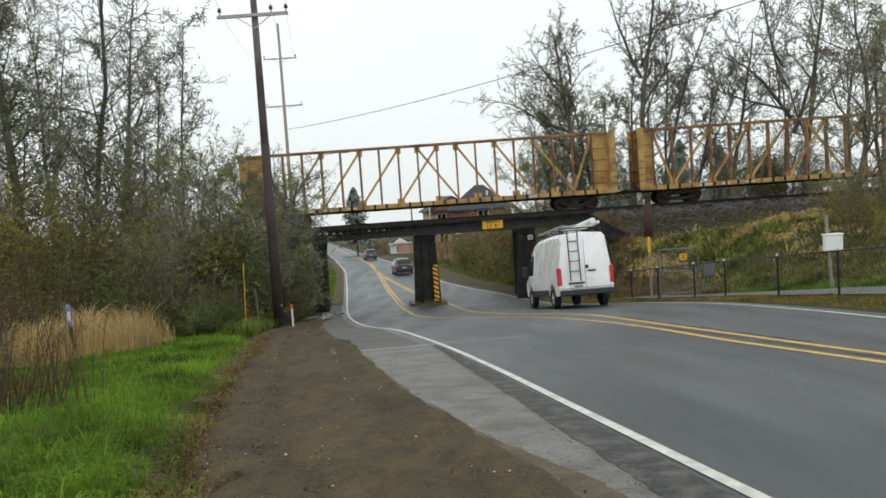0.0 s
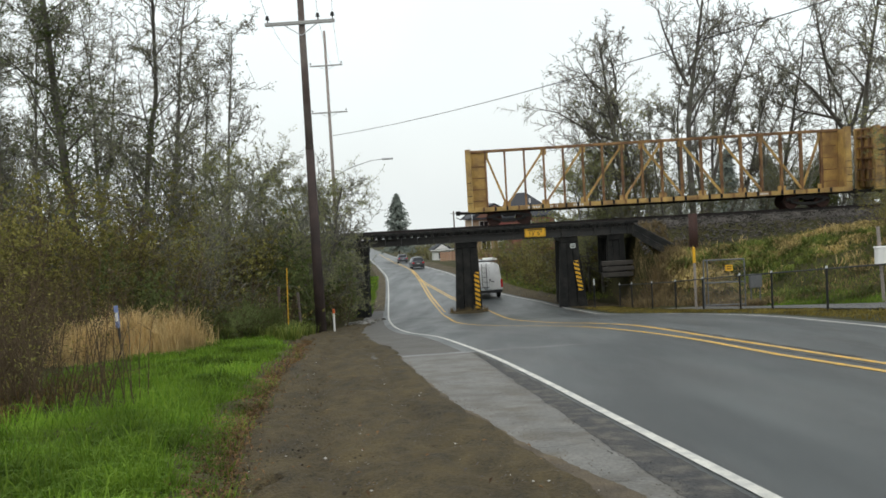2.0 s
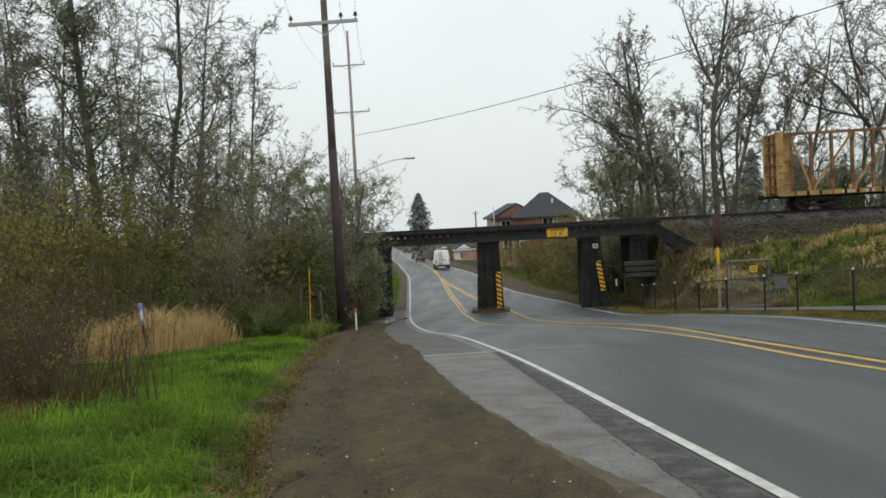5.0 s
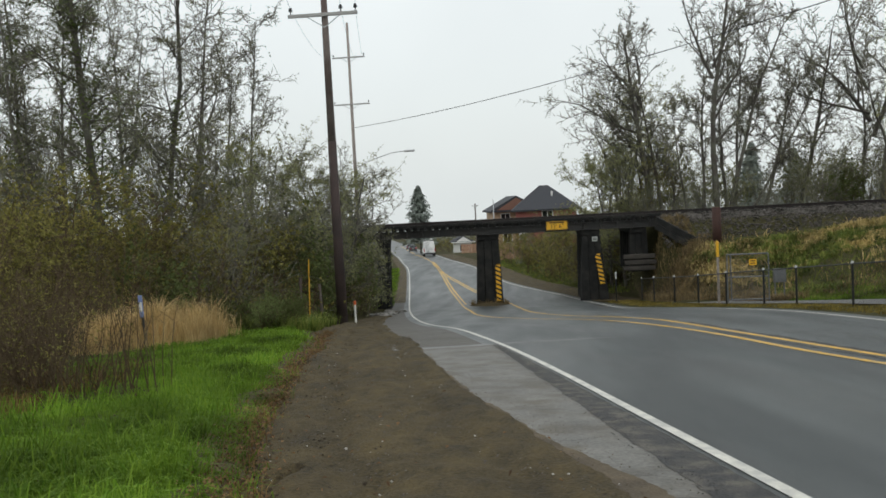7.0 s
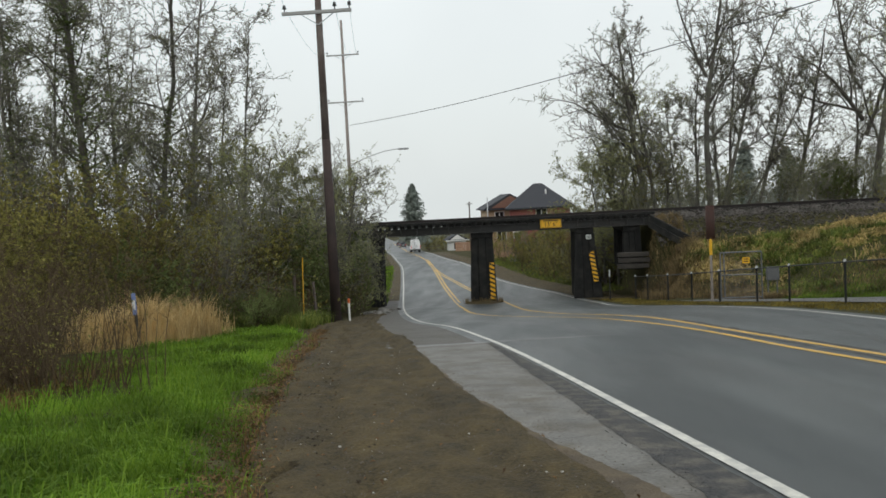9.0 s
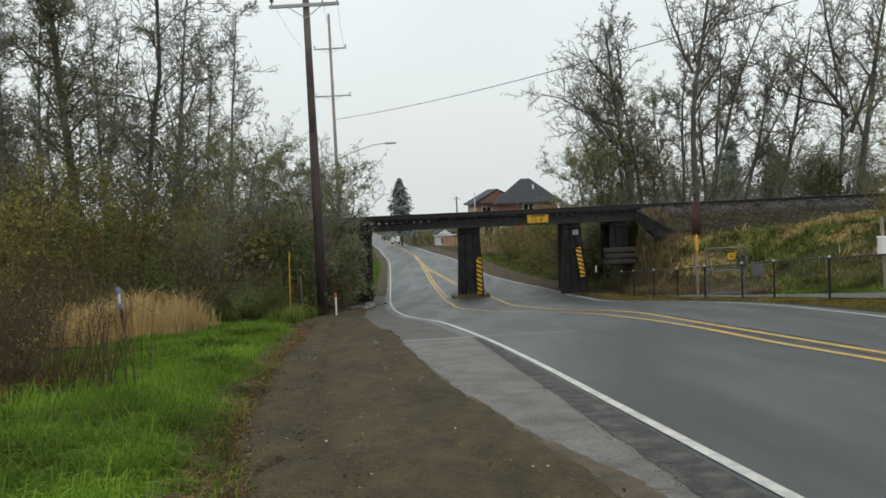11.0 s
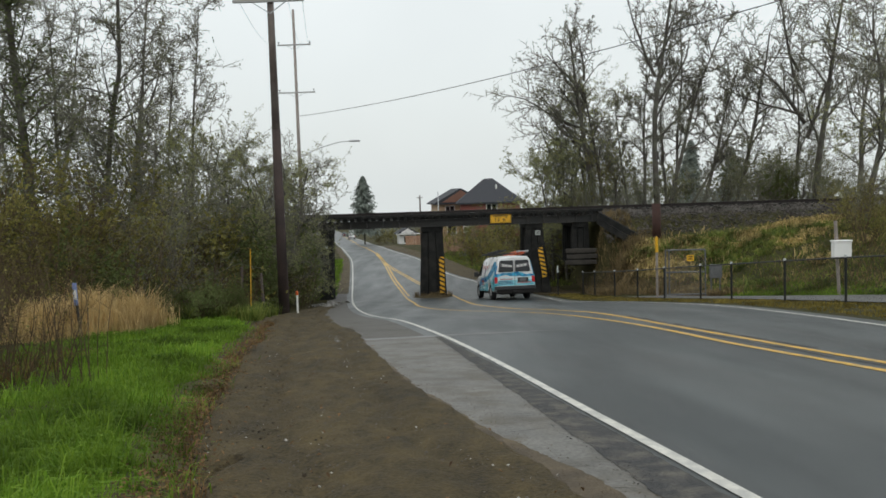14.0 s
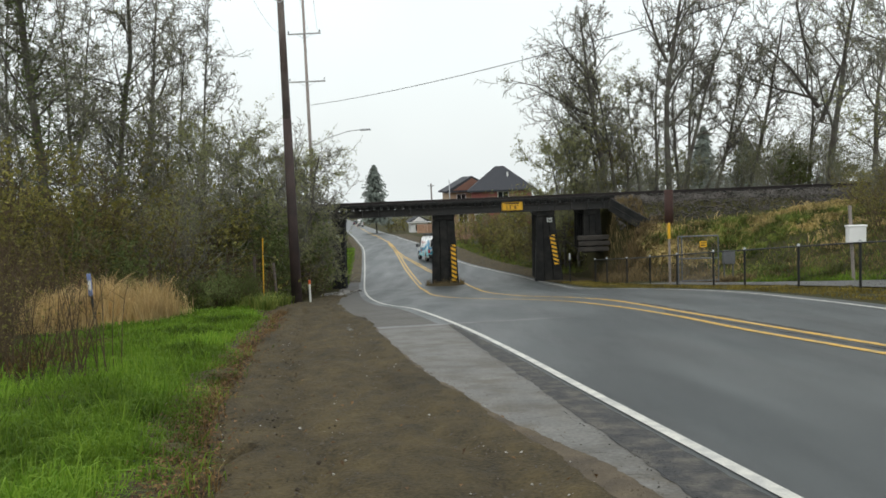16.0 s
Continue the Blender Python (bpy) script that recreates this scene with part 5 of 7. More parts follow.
def work_van():
    ob = thing("work_van", "white and teal printed work van with ladders on its roof", "van")
    st = [(-1.28, 2.04, 0.90, 0.965, 0.74, 1.15), (-1.2, 2.13, 0.94, 0.985, 0.77, 1.15), (0, 2.17, 0.97, 1.0, 0.78, 1.15), (2.2, 2.16, 0.97, 1.0, 0.78, 1.15),
          (2.55, 2.1, 0.97, 1.0, 0.76, 1.15), (2.95, 1.75, 0.97, 1.0, 0.76, 1.16), (3.35, 1.30, 0.96, 0.99, 0.80, 1.12), (3.9, 1.18, 0.94, 0.96, 0.78, 1.0), (4.2, 0.98, 0.88, 0.90, 0.74, 0.85)]
    body_shell(st, (0, 3.5), 0.40, 0.47, "body", M_WHITE_PAINT, ob)
    for x in (-0.86, 0.86):
        for y in (0, 3.5):
            wheel_part(ob, x, y, 0.385, 0.25)
    bm = bmesh.new()
    box(bm, -1.0, 1.0, -1.5, -1.24, 0.50, 0.68, 0.03)
    part("rear_bumper", bm, M_DARK_PLASTIC, ob)
    bm = bmesh.new()
    box(bm, -0.93, 0.93, -1.4, -1.2, 0.33, 0.52, 0.02)
    box(bm, -0.7, 0.7, -1.2, 3.9, 0.28, 0.42, 0.02)
    box(bm, -0.12, 0.12, -1.62, -1.4, 0.36, 0.46, 0.02)
    part("underframe", bm, M_UNDER, ob)
    # rear doors: teal lower half, blue band, two windows with printed name bars
    yr = -1.292
    panel("rear_print", ob, [(-0.93, yr, 0.70), (0.93, yr, 0.70), (0.94, yr, 0.96), (-0.94, yr, 0.96)], 0.010, M_TEAL_WRAP, "pale teal printed lower rear doors")
    panel("fade_print", ob, [(-0.94, yr, 0.96), (0.94, yr, 0.96), (0.95, yr, 1.14), (-0.95, yr, 1.14)], 0.009, M_PALE_WRAP, "white print fading into teal")
    verts, faces = [], []
    for k in range(31):
        x = -0.95 + 1.9 * k / 30
        mid = 1.21 + 0.05 * math.sin(2.4 * x + 2.2) + 0.02 * math.sin(9 * x)
        half = 0.075 + 0.025 * math.sin(5 * x + 1) + 0.012 * math.sin(19 * x)
        verts += [(x, yr - 0.016, mid - half), (x, yr - 0.016, mid + half)]
    raw("wave_print", verts, [(2 * k, 2 * k + 2, 2 * k + 3, 2 * k + 1) for k in range(30)], M_BLUE_WRAP, ob, "blue water wave print")
    for s in (-1, 1):
        x0, x1 = s * 0.05, s * 0.79
        win = panel("rear_window", ob, [(x0, yr - 0.004, 1.36), (x1, yr - 0.004, 1.36), (s * 0.70, yr + 0.0, 1.92), (x0, yr + 0.0, 1.92)], 0.014, M_GLASS_DARK)
        panel("name_banner", win, [(s * 0.09, yr - 0.02, 1.55), (s * 0.72, yr - 0.02, 1.62), (s * 0.69, yr - 0.02, 1.80), (s * 0.09, yr - 0.02, 1.70)], 0.003, M_BANNER, "grey printed name banner")
        a = 0.12
        for k, (bw, gap) in enumerate(((0.05, 0.02), (0.065, 0.018), (0.04, 0.024), (0.07, 0.016), (0.03, 0.026), (0.06, 0.02), (0.05, 0.0))):
            z = 1.63 + 0.07 * (k / 7)
            panel("name_bar", win, [(s * a, yr - 0.026, z - 0.05), (s * (a + bw), yr - 0.026, z - 0.046), (s * (a + bw), yr - 0.026, z + 0.054), (s * a, yr - 0.026, z + 0.05)], 0.003, M_TRIM)
            a += bw + gap
        bm = bmesh.new()
        box(bm, min(s * 0.84, s * 0.99), max(s * 0.84, s * 0.99), -1.31, -1.22, 0.83, 1.14, 0.02)
        part("tail_light", bm, M_TAIL, ob)
        # side print: teal sill fading up into white, a blue wave rising to the rear
        e = s * 1.008
        panel("sill_print", ob, [(e * 0.992, 0.52, 0.43), (e * 0.992, 2.98, 0.43), (e, 2.6, 0.62), (e, 0.55, 0.86)], 0.006, M_TEAL_WRAP, "pale teal printed sill")
        panel("corner_print", ob, [(e * 0.99, -1.22, 0.62), (e * 0.99, -0.54, 0.48), (e, -0.47, 0.62), (e, -0.44, 0.9), (e, -1.2, 1.2)], 0.006, M_TEAL_WRAP, "teal printed rear corner")
        fx = lambda z, o=0.0: s * (1.006 + o - max(0, z - 1.15) * 0.235)
        lo = spline((-1.2, -0.6, 0.0, 0.5, 1.0, 1.6, 2.2, 2.95), (1.44, 1.26, 1.04, 0.96, 0.90, 0.84, 0.74, 0.52))
        hi = spline((-1.2, -0.6, 0.0, 0.5, 1.0, 1.6, 2.2, 2.95), (1.90, 1.82, 1.46, 1.24, 1.17, 1.13, 1.08, 0.74))
        n = 44
        ys = [-1.2 + 4.15 * k / n for k in range(n + 1)]
        rip = lambda y, f: 0.035 * math.sin(f * y) + 0.02 * math.sin(2.7 * f * y + 1)
        verts = []
        for y in ys:
            za, zb = float(lo(y)) + rip(y, 5.1), float(hi(y)) + rip(y, 6.3)
            zm = (za + zb) / 2
            verts += [(fx(za, 0.006), y, za), (fx(zm, 0.008), y, zm), (fx(zb, 0.006), y, zb)]
        raw("wave_print", verts, [(3 * k + c, 3 * k + c + 1, 3 * k + c + 4, 3 * k + c + 3) for k in range(n) for c in (0, 1)], M_BLUE_WRAP, ob, "blue water wave print")
        for nm, top, m in (("teal_print", 0.5, M_TEAL_WRAP), ("fade_print", 1.0, M_PALE_WRAP)):
            verts = []
            for y in ys:
                base = 0.86 if abs(y) < 0.5 else 0.48
                full = float(lo(y)) + 0.02
                edge_z = max(base, min(full, 0.55 + 0.42 * float(smooth01((1.6 - y) / 2.2))))
                za, zb = (base, edge_z) if nm == "teal_print" else (edge_z, max(edge_z, full))
                verts += [(fx(za, 0.002 + 0.002 * top), y, za), (fx(zb, 0.002 + 0.002 * top), y, zb)]
            raw(nm, verts, [(2 * k, 2 * k + 1, 2 * k + 3, 2 * k + 2) for k in range(n)], m, ob)
        fx = lambda z: s * (1.008 - max(0, z - 1.15) * 0.235)
        for k in range(16):
            if 7 <= k <= 8:
                continue
            ya = 2.25 - k * 0.11
            zc = 1.58 + abs(k - 7.5) * 0.012
            panel("name_bar", ob, [(fx(zc - 0.08), ya, zc - 0.08), (fx(zc - 0.08), ya - 0.075, zc - 0.08), (fx(zc + 0.08), ya - 0.075, zc + 0.08), (fx(zc + 0.08), ya, zc + 0.08)], 0.006, M_RED_PRINT)
            panel("name_bar", ob, [(fx(zc - 0.06) + s * 0.004, ya - 0.01, zc - 0.06), (fx(zc - 0.06) + s * 0.004, ya - 0.06, zc - 0.06), (fx(zc + 0.06) + s * 0.004, ya - 0.06, zc + 0.06), (fx(zc + 0.06) + s * 0.004, ya - 0.01, zc + 0.06)], 0.006, M_TRIM)
        panel("emblem", ob, [(fx(1.62), 1.46, 1.62), (fx(1.4), 1.4, 1.4), (fx(1.3), 1.36, 1.3), (fx(1.4), 1.3, 1.4), (fx(1.62), 1.26, 1.62), (fx(1.5), 1.36, 1.5)], 0.008, M_NAVY)
        for k in range(9):
            for zz, hh in ((0.86, 0.13), (0.74, 0.05)):
                panel("word_bar", ob, [(e * 1.004, 2.15 - k * 0.075, zz), (e * 1.004, 2.1 - k * 0.075, zz), (e * 1.004, 2.1 - k * 0.075, zz + hh), (e * 1.004, 2.15 - k * 0.075, zz + hh)], 0.006, M_RED_PRINT)
        for z0, z1, m in ((0.62, 1.16, M_TEAL_WRAP), (1.16, 1.7, M_BLUE_WRAP)):
            o0, o1 = max(0, z0 - 1.15) * 0.235, max(0, z1 - 1.15) * 0.235
            panel("pillar_print", ob, [(s * (1.004 - o0), -1.2, z0), (s * (0.95 - o0), -1.296, z0), (s * (0.95 - o1), -1.29, z1), (s * (1.004 - o1), -1.2, z1)], 0.006, m)
        panel("side_window", ob, [(s * 0.995, 2.42, 1.2), (s * 0.995, 3.12, 1.2), (s * 0.90, 2.72, 1.72), (s * 0.875, 2.42, 1.82)], 0.014, M_GLASS_DARK)
        bm = bmesh.new()
        box(bm, min(s * 1.03, s * 1.26), max(s * 1.03, s * 1.26), 2.95, 3.1, 1.16, 1.42, 0.03)
        part("door_mirror", bm, M_DARK_PLASTIC, ob)
    panel("windscreen", ob, [(-0.85, 3.32, 1.36), (0.85, 3.32, 1.36), (0.72, 2.72, 1.95), (-0.72, 2.72, 1.95)], 0.02, M_GLASS_DARK)
    for k in range(7):
        panel("word_bar", ob, [(-0.72 + k * 0.09, yr - 0.014, 0.98), (-0.66 + k * 0.09, yr - 0.014, 0.98), (-0.66 + k * 0.09, yr - 0.014, 1.04), (-0.72 + k * 0.09, yr - 0.014, 1.04)], 0.004, M_RED_PRINT)
        panel("word_bar", ob, [(0.12 + k * 0.1, yr - 0.014, 0.80), (0.19 + k * 0.1, yr - 0.014, 0.80), (0.19 + k * 0.1, yr - 0.014, 0.87), (0.12 + k * 0.1, yr - 0.014, 0.87)], 0.004, M_RED_PRINT)
    for z in (0.9, 0.84, 0.78):
        panel("word_bar", ob, [(-0.8, yr - 0.016, z), (-0.1, yr - 0.016, z), (-0.1, yr - 0.016, z + 0.022), (-0.8, yr - 0.016, z + 0.022)], 0.004, M_NAVY)
    bm = bmesh.new()
    box(bm, 0.14, 0.66, yr - 0.04, yr, 0.86, 1.08, 0.01)
    pl = part("plate_holder", bm, M_DARK_PLASTIC, ob)
    bm = bmesh.new()
    box(bm, 0.24, 0.56, yr - 0.05, yr - 0.04, 0.9, 1.04)
    part("number_plate", bm, M_GATE, pl)
    bm = bmesh.new()
    box(bm, -0.01, 0.01, yr - 0.02, yr, 0.6, 1.9)
    part("door_gap", bm, M_DARK_PLASTIC, ob)
    roof_rack(ob, 0.74, -0.7, 2.1, 2.15, 4)
    ladder(ob, "orange_ladder", (0.42, -1.15, 2.33), (0.35, 1.9, 2.24), 0.42, 0.3, M_ORANGE, r=0.04, label="orange fibreglass ladder")
    ladder(ob, "orange_ladder", (0.42, -0.8, 2.25), (0.38, 2.1, 2.21), 0.36, 0.3, M_ORANGE, r=0.035, label="orange fibreglass ladder")
    ladder(ob, "dark_ladder", (-0.5, -1.1, 2.42), (-0.5, 3.7, 2.28), 0.38, 0.3, M_DARK_PLASTIC, r=0.035, label="dark extension ladder")
    bm = bmesh.new()
    for dx in (-0.21, 0.21):
        bar(bm, (0.42 + dx, -1.62, 2.345), (0.42 + dx, -1.1, 2.33), 0.042, 0.042, 8)
    for dy in (-1.5, -1.25):
        bar(bm, (0.21, dy, 2.342), (0.63, dy, 2.342), 0.03, 0.03, 6)
    part("ladder_end", bm, M_GALV, ob, "bare aluminium ladder end")
    for k in range(14):
        bm = bmesh.new()
        box(bm, -0.70, -0.685, -0.9 + k * 0.3, -0.78 + k * 0.3, 2.39 - k * 0.0085, 2.43 - k * 0.0085)
        part("rung_end", bm, M_TRIM, ob)
    return ob


def small_car(label, material, tall):
    ob = thing("car", label, "car")
    k = 1.62 if tall else 1.44
    st = [(-0.95, 0.98, 0.80, 0.84, 0.62, 0.72), (-0.85, 1.05, 0.84, 0.89, 0.64, 0.8), (-0.4, k - 0.1, 0.86, 0.91, 0.60, 0.9), (0.2, k, 0.87, 0.92, 0.60, 0.92), (1.2, k, 0.87, 0.92, 0.60, 0.92),
          (1.7, k - 0.14, 0.87, 0.92, 0.60, 0.92), (2.4, 0.98, 0.87, 0.91, 0.72, 0.88), (3.3, 0.82, 0.84, 0.87, 0.7, 0.72), (3.55, 0.62, 0.76, 0.8, 0.62, 0.5)]
    body_shell(st, (0, 2.7), 0.25, 0.38, "body", material, ob)
    for x in (-0.78, 0.78):
        for y in (0, 2.7):
            wheel_part(ob, x, y, 0.33, 0.21)
    panel("rear_window", ob, [(-0.68, -0.83, 1.06), (0.68, -0.83, 1.06), (0.58, -0.42, k - 0.13), (-0.58, -0.42, k - 0.13)], 0.02, M_GLASS_DARK)
    panel("windscreen", ob, [(-0.72, 2.34, 1.05), (0.72, 2.34, 1.05), (0.6, 1.72, k - 0.14), (-0.6, 1.72, k - 0.14)], 0.02, M_GLASS_DARK)
    for s in (-1, 1):
        panel("side_window", ob, [(s * 0.9, -0.1, 0.96), (s * 0.9, 2.0, 0.98), (s * 0.7, 1.55, k - 0.12), (s * 0.68, 0.1, k - 0.08)], 0.015, M_GLASS_DARK)
        bm = bmesh.new()
        box(bm, min(s * 0.55, s * 0.86), max(s * 0.55, s * 0.86), -0.97, -0.85, 0.72, 0.9, 0.02)
        part("tail_light", bm, M_TAIL, ob)
    bm = bmesh.new()
    box(bm, -0.84, 0.84, -1.02, -0.85, 0.32, 0.58, 0.05)
    part("rear_bumper", bm, M_DARK_PLASTIC, ob)
    bm = bmesh.new()
    box(bm, -0.2, 0.2, -1.0, -0.94, 0.66, 0.78, 0.006)
    part("number_plate", bm, M_PLATE, ob)
    return ob


cargo_van = high_roof_van()
plumber_van = work_van()
grey_car = small_car("dark grey hatchback driving away down the road", M_GREY_CAR, True)
blue_car = small_car("blue-grey car driving away down the road", M_BLUE_CAR, True)


# ---- houses and far things past the bridge ----
def house(name, label, x, y, w, d, wall_h, roof_h, siding, turn, windows, hip=True, foot=None):
    z = gz(x, y) - 0.3 if foot is None else foot
    ob = thing(name, label, "house", (x, y, z), turn)
    bm = bmesh.new()
    box(bm, -w / 2, w / 2, 0, d, 0, wall_h)
    part("wall", bm, siding, ob)
    e = 0.6
    bm = bmesh.new()
    r = w * 0.30 if hip else 0
    pts = [(-w / 2 - e, -e, wall_h - 0.1), (w / 2 + e, -e, wall_h - 0.1), (w / 2 + e, d + e, wall_h - 0.1), (-w / 2 - e, d + e, wall_h - 0.1)]
    low = [bm.verts.new((a, b, c - 0.18)) for a, b, c in pts]
    eav = [bm.verts.new(p) for p in pts]
    if hip:
        top = [bm.verts.new((-w / 2 + r + 1, d / 2, wall_h + roof_h)), bm.verts.new((w / 2 - r - 1, d / 2, wall_h + roof_h))]
        bm.faces.new((eav[0], eav[1], top[1], top[0]))
        bm.faces.new((eav[2], eav[3], top[0], top[1]))
        bm.faces.new((eav[1], eav[2], top[1]))
        bm.faces.new((eav[3], eav[0], top[0]))
    else:
        top = [bm.verts.new((0, -e, wall_h + roof_h)), bm.verts.new((0, d + e, wall_h + roof_h))]
        bm.faces.new((eav[1], eav[2], top[1], top[0]))
        bm.faces.new((eav[3], eav[0], top[0], top[1]))
        bm.faces.new((eav[0], eav[1], top[0]))
        bm.faces.new((eav[2], eav[3], top[1]))
    bm.faces.new(low[::-1])
    for i in range(4):
        bm.faces.new((low[i], low[(i + 1) % 4], eav[(i + 1) % 4], eav[i]))
    roof = part("roof", bm, M_ROOF, ob)
    bm = bmesh.new()
    box(bm, -w / 2 - e - 0.05, w / 2 + e + 0.05, -e - 0.08, -e, wall_h - 0.3, wall_h - 0.08)
    part("fascia", bm, M_ROOF if wall_h > 4 else M_TRIM, roof)
    if not hip:
        bm = bmesh.new()
        v = [bm.verts.new(p) for p in ((-w / 2 * 0.86, -e - 0.06, wall_h), (w / 2 * 0.86, -e - 0.06, wall_h), (0, -e - 0.06, wall_h + roof_h * 0.86))]
        u = [bm.verts.new((q.co.x, -e + 0.05, q.co.z)) for q in v]
        bm.faces.new(v)
        for i in range(3):
            bm.faces.new((v[i], v[(i + 1) % 3], u[(i + 1) % 3], u[i]))
        part("gable", bm, M_GABLE if wall_h > 4 else M_TRIM, ob)
    if hip:
        bm = bmesh.new()
        bar(bm, (w * 0.12, d * 0.25, wall_h + roof_h * 0.5), (w * 0.12, d * 0.25, wall_h + roof_h * 0.5 + 0.7), 0.12, 0.12, 8)
        part("vent_pipe", bm, M_TRIM, roof)
    for wx, wz, ww, wh in windows:
        win = part("window", box(bmesh.new(), wx - ww / 2, wx + ww / 2, -0.06, 0.02, wz, wz + wh), M_GLASS_DARK, ob)
        bm = bmesh.new()
        for a0, a1, b0, b1 in ((wx - ww / 2 - 0.12, wx + ww / 2 + 0.12, wz - 0.12, wz), (wx - ww / 2 - 0.12, wx + ww / 2 + 0.12, wz + wh, wz + wh + 0.12),
                               (wx - ww / 2 - 0.12, wx - ww / 2, wz, wz + wh), (wx + ww / 2, wx + ww / 2 + 0.12, wz, wz + wh), (wx - 0.04, wx + 0.04, wz, wz + wh)):
            box(bm, a0, a1, -0.1, 0.0, b0, b1)
        part("window_frame", bm, M_TRIM, win)
    return ob


M_GABLE = mat("brown_gable_boards", (0.21, 0.105, 0.075), 0.8, 0, 0.2, 1, 12, 0.3)
house("house", "red two-storey house with a dark hipped shingle roof", 5.2, 112, 8.0, 10, 6.65, 3.15, M_RED_SIDING, 0, ((0.15, 5.5, 1.3, 0.78), (-3.2, 2.7, 0.85, 0.65), (1.2, 2.4, 1.4, 1.1)), foot=-6.75)
house("house", "tan gabled house with dark roof beside the red one", 1.3, 122, 6.6, 9, 5.9, 2.0, M_TAN_SIDING, 8, ((-1.6, 4.0, 1.2, 1.3), (1.4, 4.0, 1.2, 1.3), (-1.4, 1.2, 1.2, 1.3)), hip=False, foot=-6.05)
house("house", "small white garage far down the road", -9.0, 166, 3.4, 5, 2.5, 1.1, M_TRIM, 8, ((0.1, 0.6, 1.6, 1.2),), hip=False)


def board_fence(x0, y0, x1, y1, label):
    ob = thing("board_fence", label, "fence", group="board fences")
    n = int(math.hypot(x1 - x0, y1 - y0) / 0.3)
    bm = bmesh.new()
    box(bm, -0.14, 0.14, -0.015, 0.015, 0, 1.75)
    me = mesh_from(bm, "board", M_CEDAR)
    a = math.degrees(math.atan2(y1 - y0, x1 - x0))
    for i in range(n):
        s = i / n
        x, y = x0 + (x1 - x0) * s, y0 + (y1 - y0) * s
        share("board", me, ob, pose(x, y, gz(x, y) - 0.1, 0, 0, a))


board_fence(-8.5, 152, 2.0, 150, "reddish cedar board fence along the road")
board_fence(-1.5, 108, 7.0, 104, "reddish cedar board fence before the house")
utility_pole(-5.69, 150, gz(-5.69, 150), 0.95, 0.16, 0.12, M_POLE, ((0.55, 0.6, 0.6, ()),), "distant timber utility pole by the houses")
utility_pole(-1.9, 118, gz(-1.9, 118), 1.44, 0.08, 0.06, M_GALV, (), "slim pale steel pole beside the houses")


# ---- trees ----
class Sticks:
    """Collects tapered sticks and small leaf clumps, and turns them into meshes."""

    def __init__(self):
        self.seg = {"trunk": [], "limbs": [], "twigs": []}
        self.buds = []

    def add(self, kind, pts, rads):
        self.seg[kind].append((pts, rads))

    def mesh(self, kind, sides, material, name):
        verts, faces = [], []
        for pts, rads in self.seg[kind]:
            k = len(verts)
            n = len(pts)
            tip = sides == 3
            m = n - 1 if tip else n
            for i, (p, r) in enumerate(zip(pts[:m], rads)):
                d = (pts[min(i + 1, n - 1)] - pts[max(i - 1, 0)])
                d = d.normalized() if d.length > 1e-6 else Vector((0, 0, 1))
                u = d.cross(Vector((0.31, 0.77, 0.55))).normalized()
                v = d.cross(u)
                for s in range(sides):
                    a = 2 * math.pi * s / sides
                    q = p + (u * math.cos(a) + v * math.sin(a)) * r
                    verts.append((q.x, q.y, q.z))
            for i in range(m - 1):
                for s in range(sides):
                    t = (s + 1) % sides
                    faces.append((k + i * sides + s, k + i * sides + t, k + (i + 1) * sides + t, k + (i + 1) * sides + s))
            if tip:
                verts.append(tuple(pts[-1]))
                o = k + (m - 1) * sides
                faces += [(o, o + 1, len(verts) - 1), (o + 1, o + 2, len(verts) - 1), (o + 2, o, len(verts) - 1)]
        me = bpy.data.meshes.new(name)
        me.from_pydata(verts, [], faces)
        me.materials.append(material)
        if sides > 3:
            me.polygons.foreach_set("use_smooth", [True] * len(me.polygons))
        return me

    def bud_mesh(self, rnd, size, material, name, per):
        verts, faces = [], []
        for p in self.buds:
            for _ in range(per):
                c = p + Vector((rnd.gauss(0, 1), rnd.gauss(0, 1), rnd.gauss(0, 1))) * size * 0.7
                a = Vector((rnd.gauss(0, 1), rnd.gauss(0, 1), rnd.gauss(0, 1))).normalized()
                b = a.orthogonal().normalized()
                s = size * rnd.uniform(0.5, 1.3)
                k = len(verts)
                for q in (c - a * s, c + b * s * 0.8, c + a * s):
                    verts.append((q.x, q.y, q.z))
                faces.append((k, k + 1, k + 2))
        me = bpy.data.meshes.new(name)
        me.from_pydata(verts, [], faces)
        me.materials.append(material)
        return me


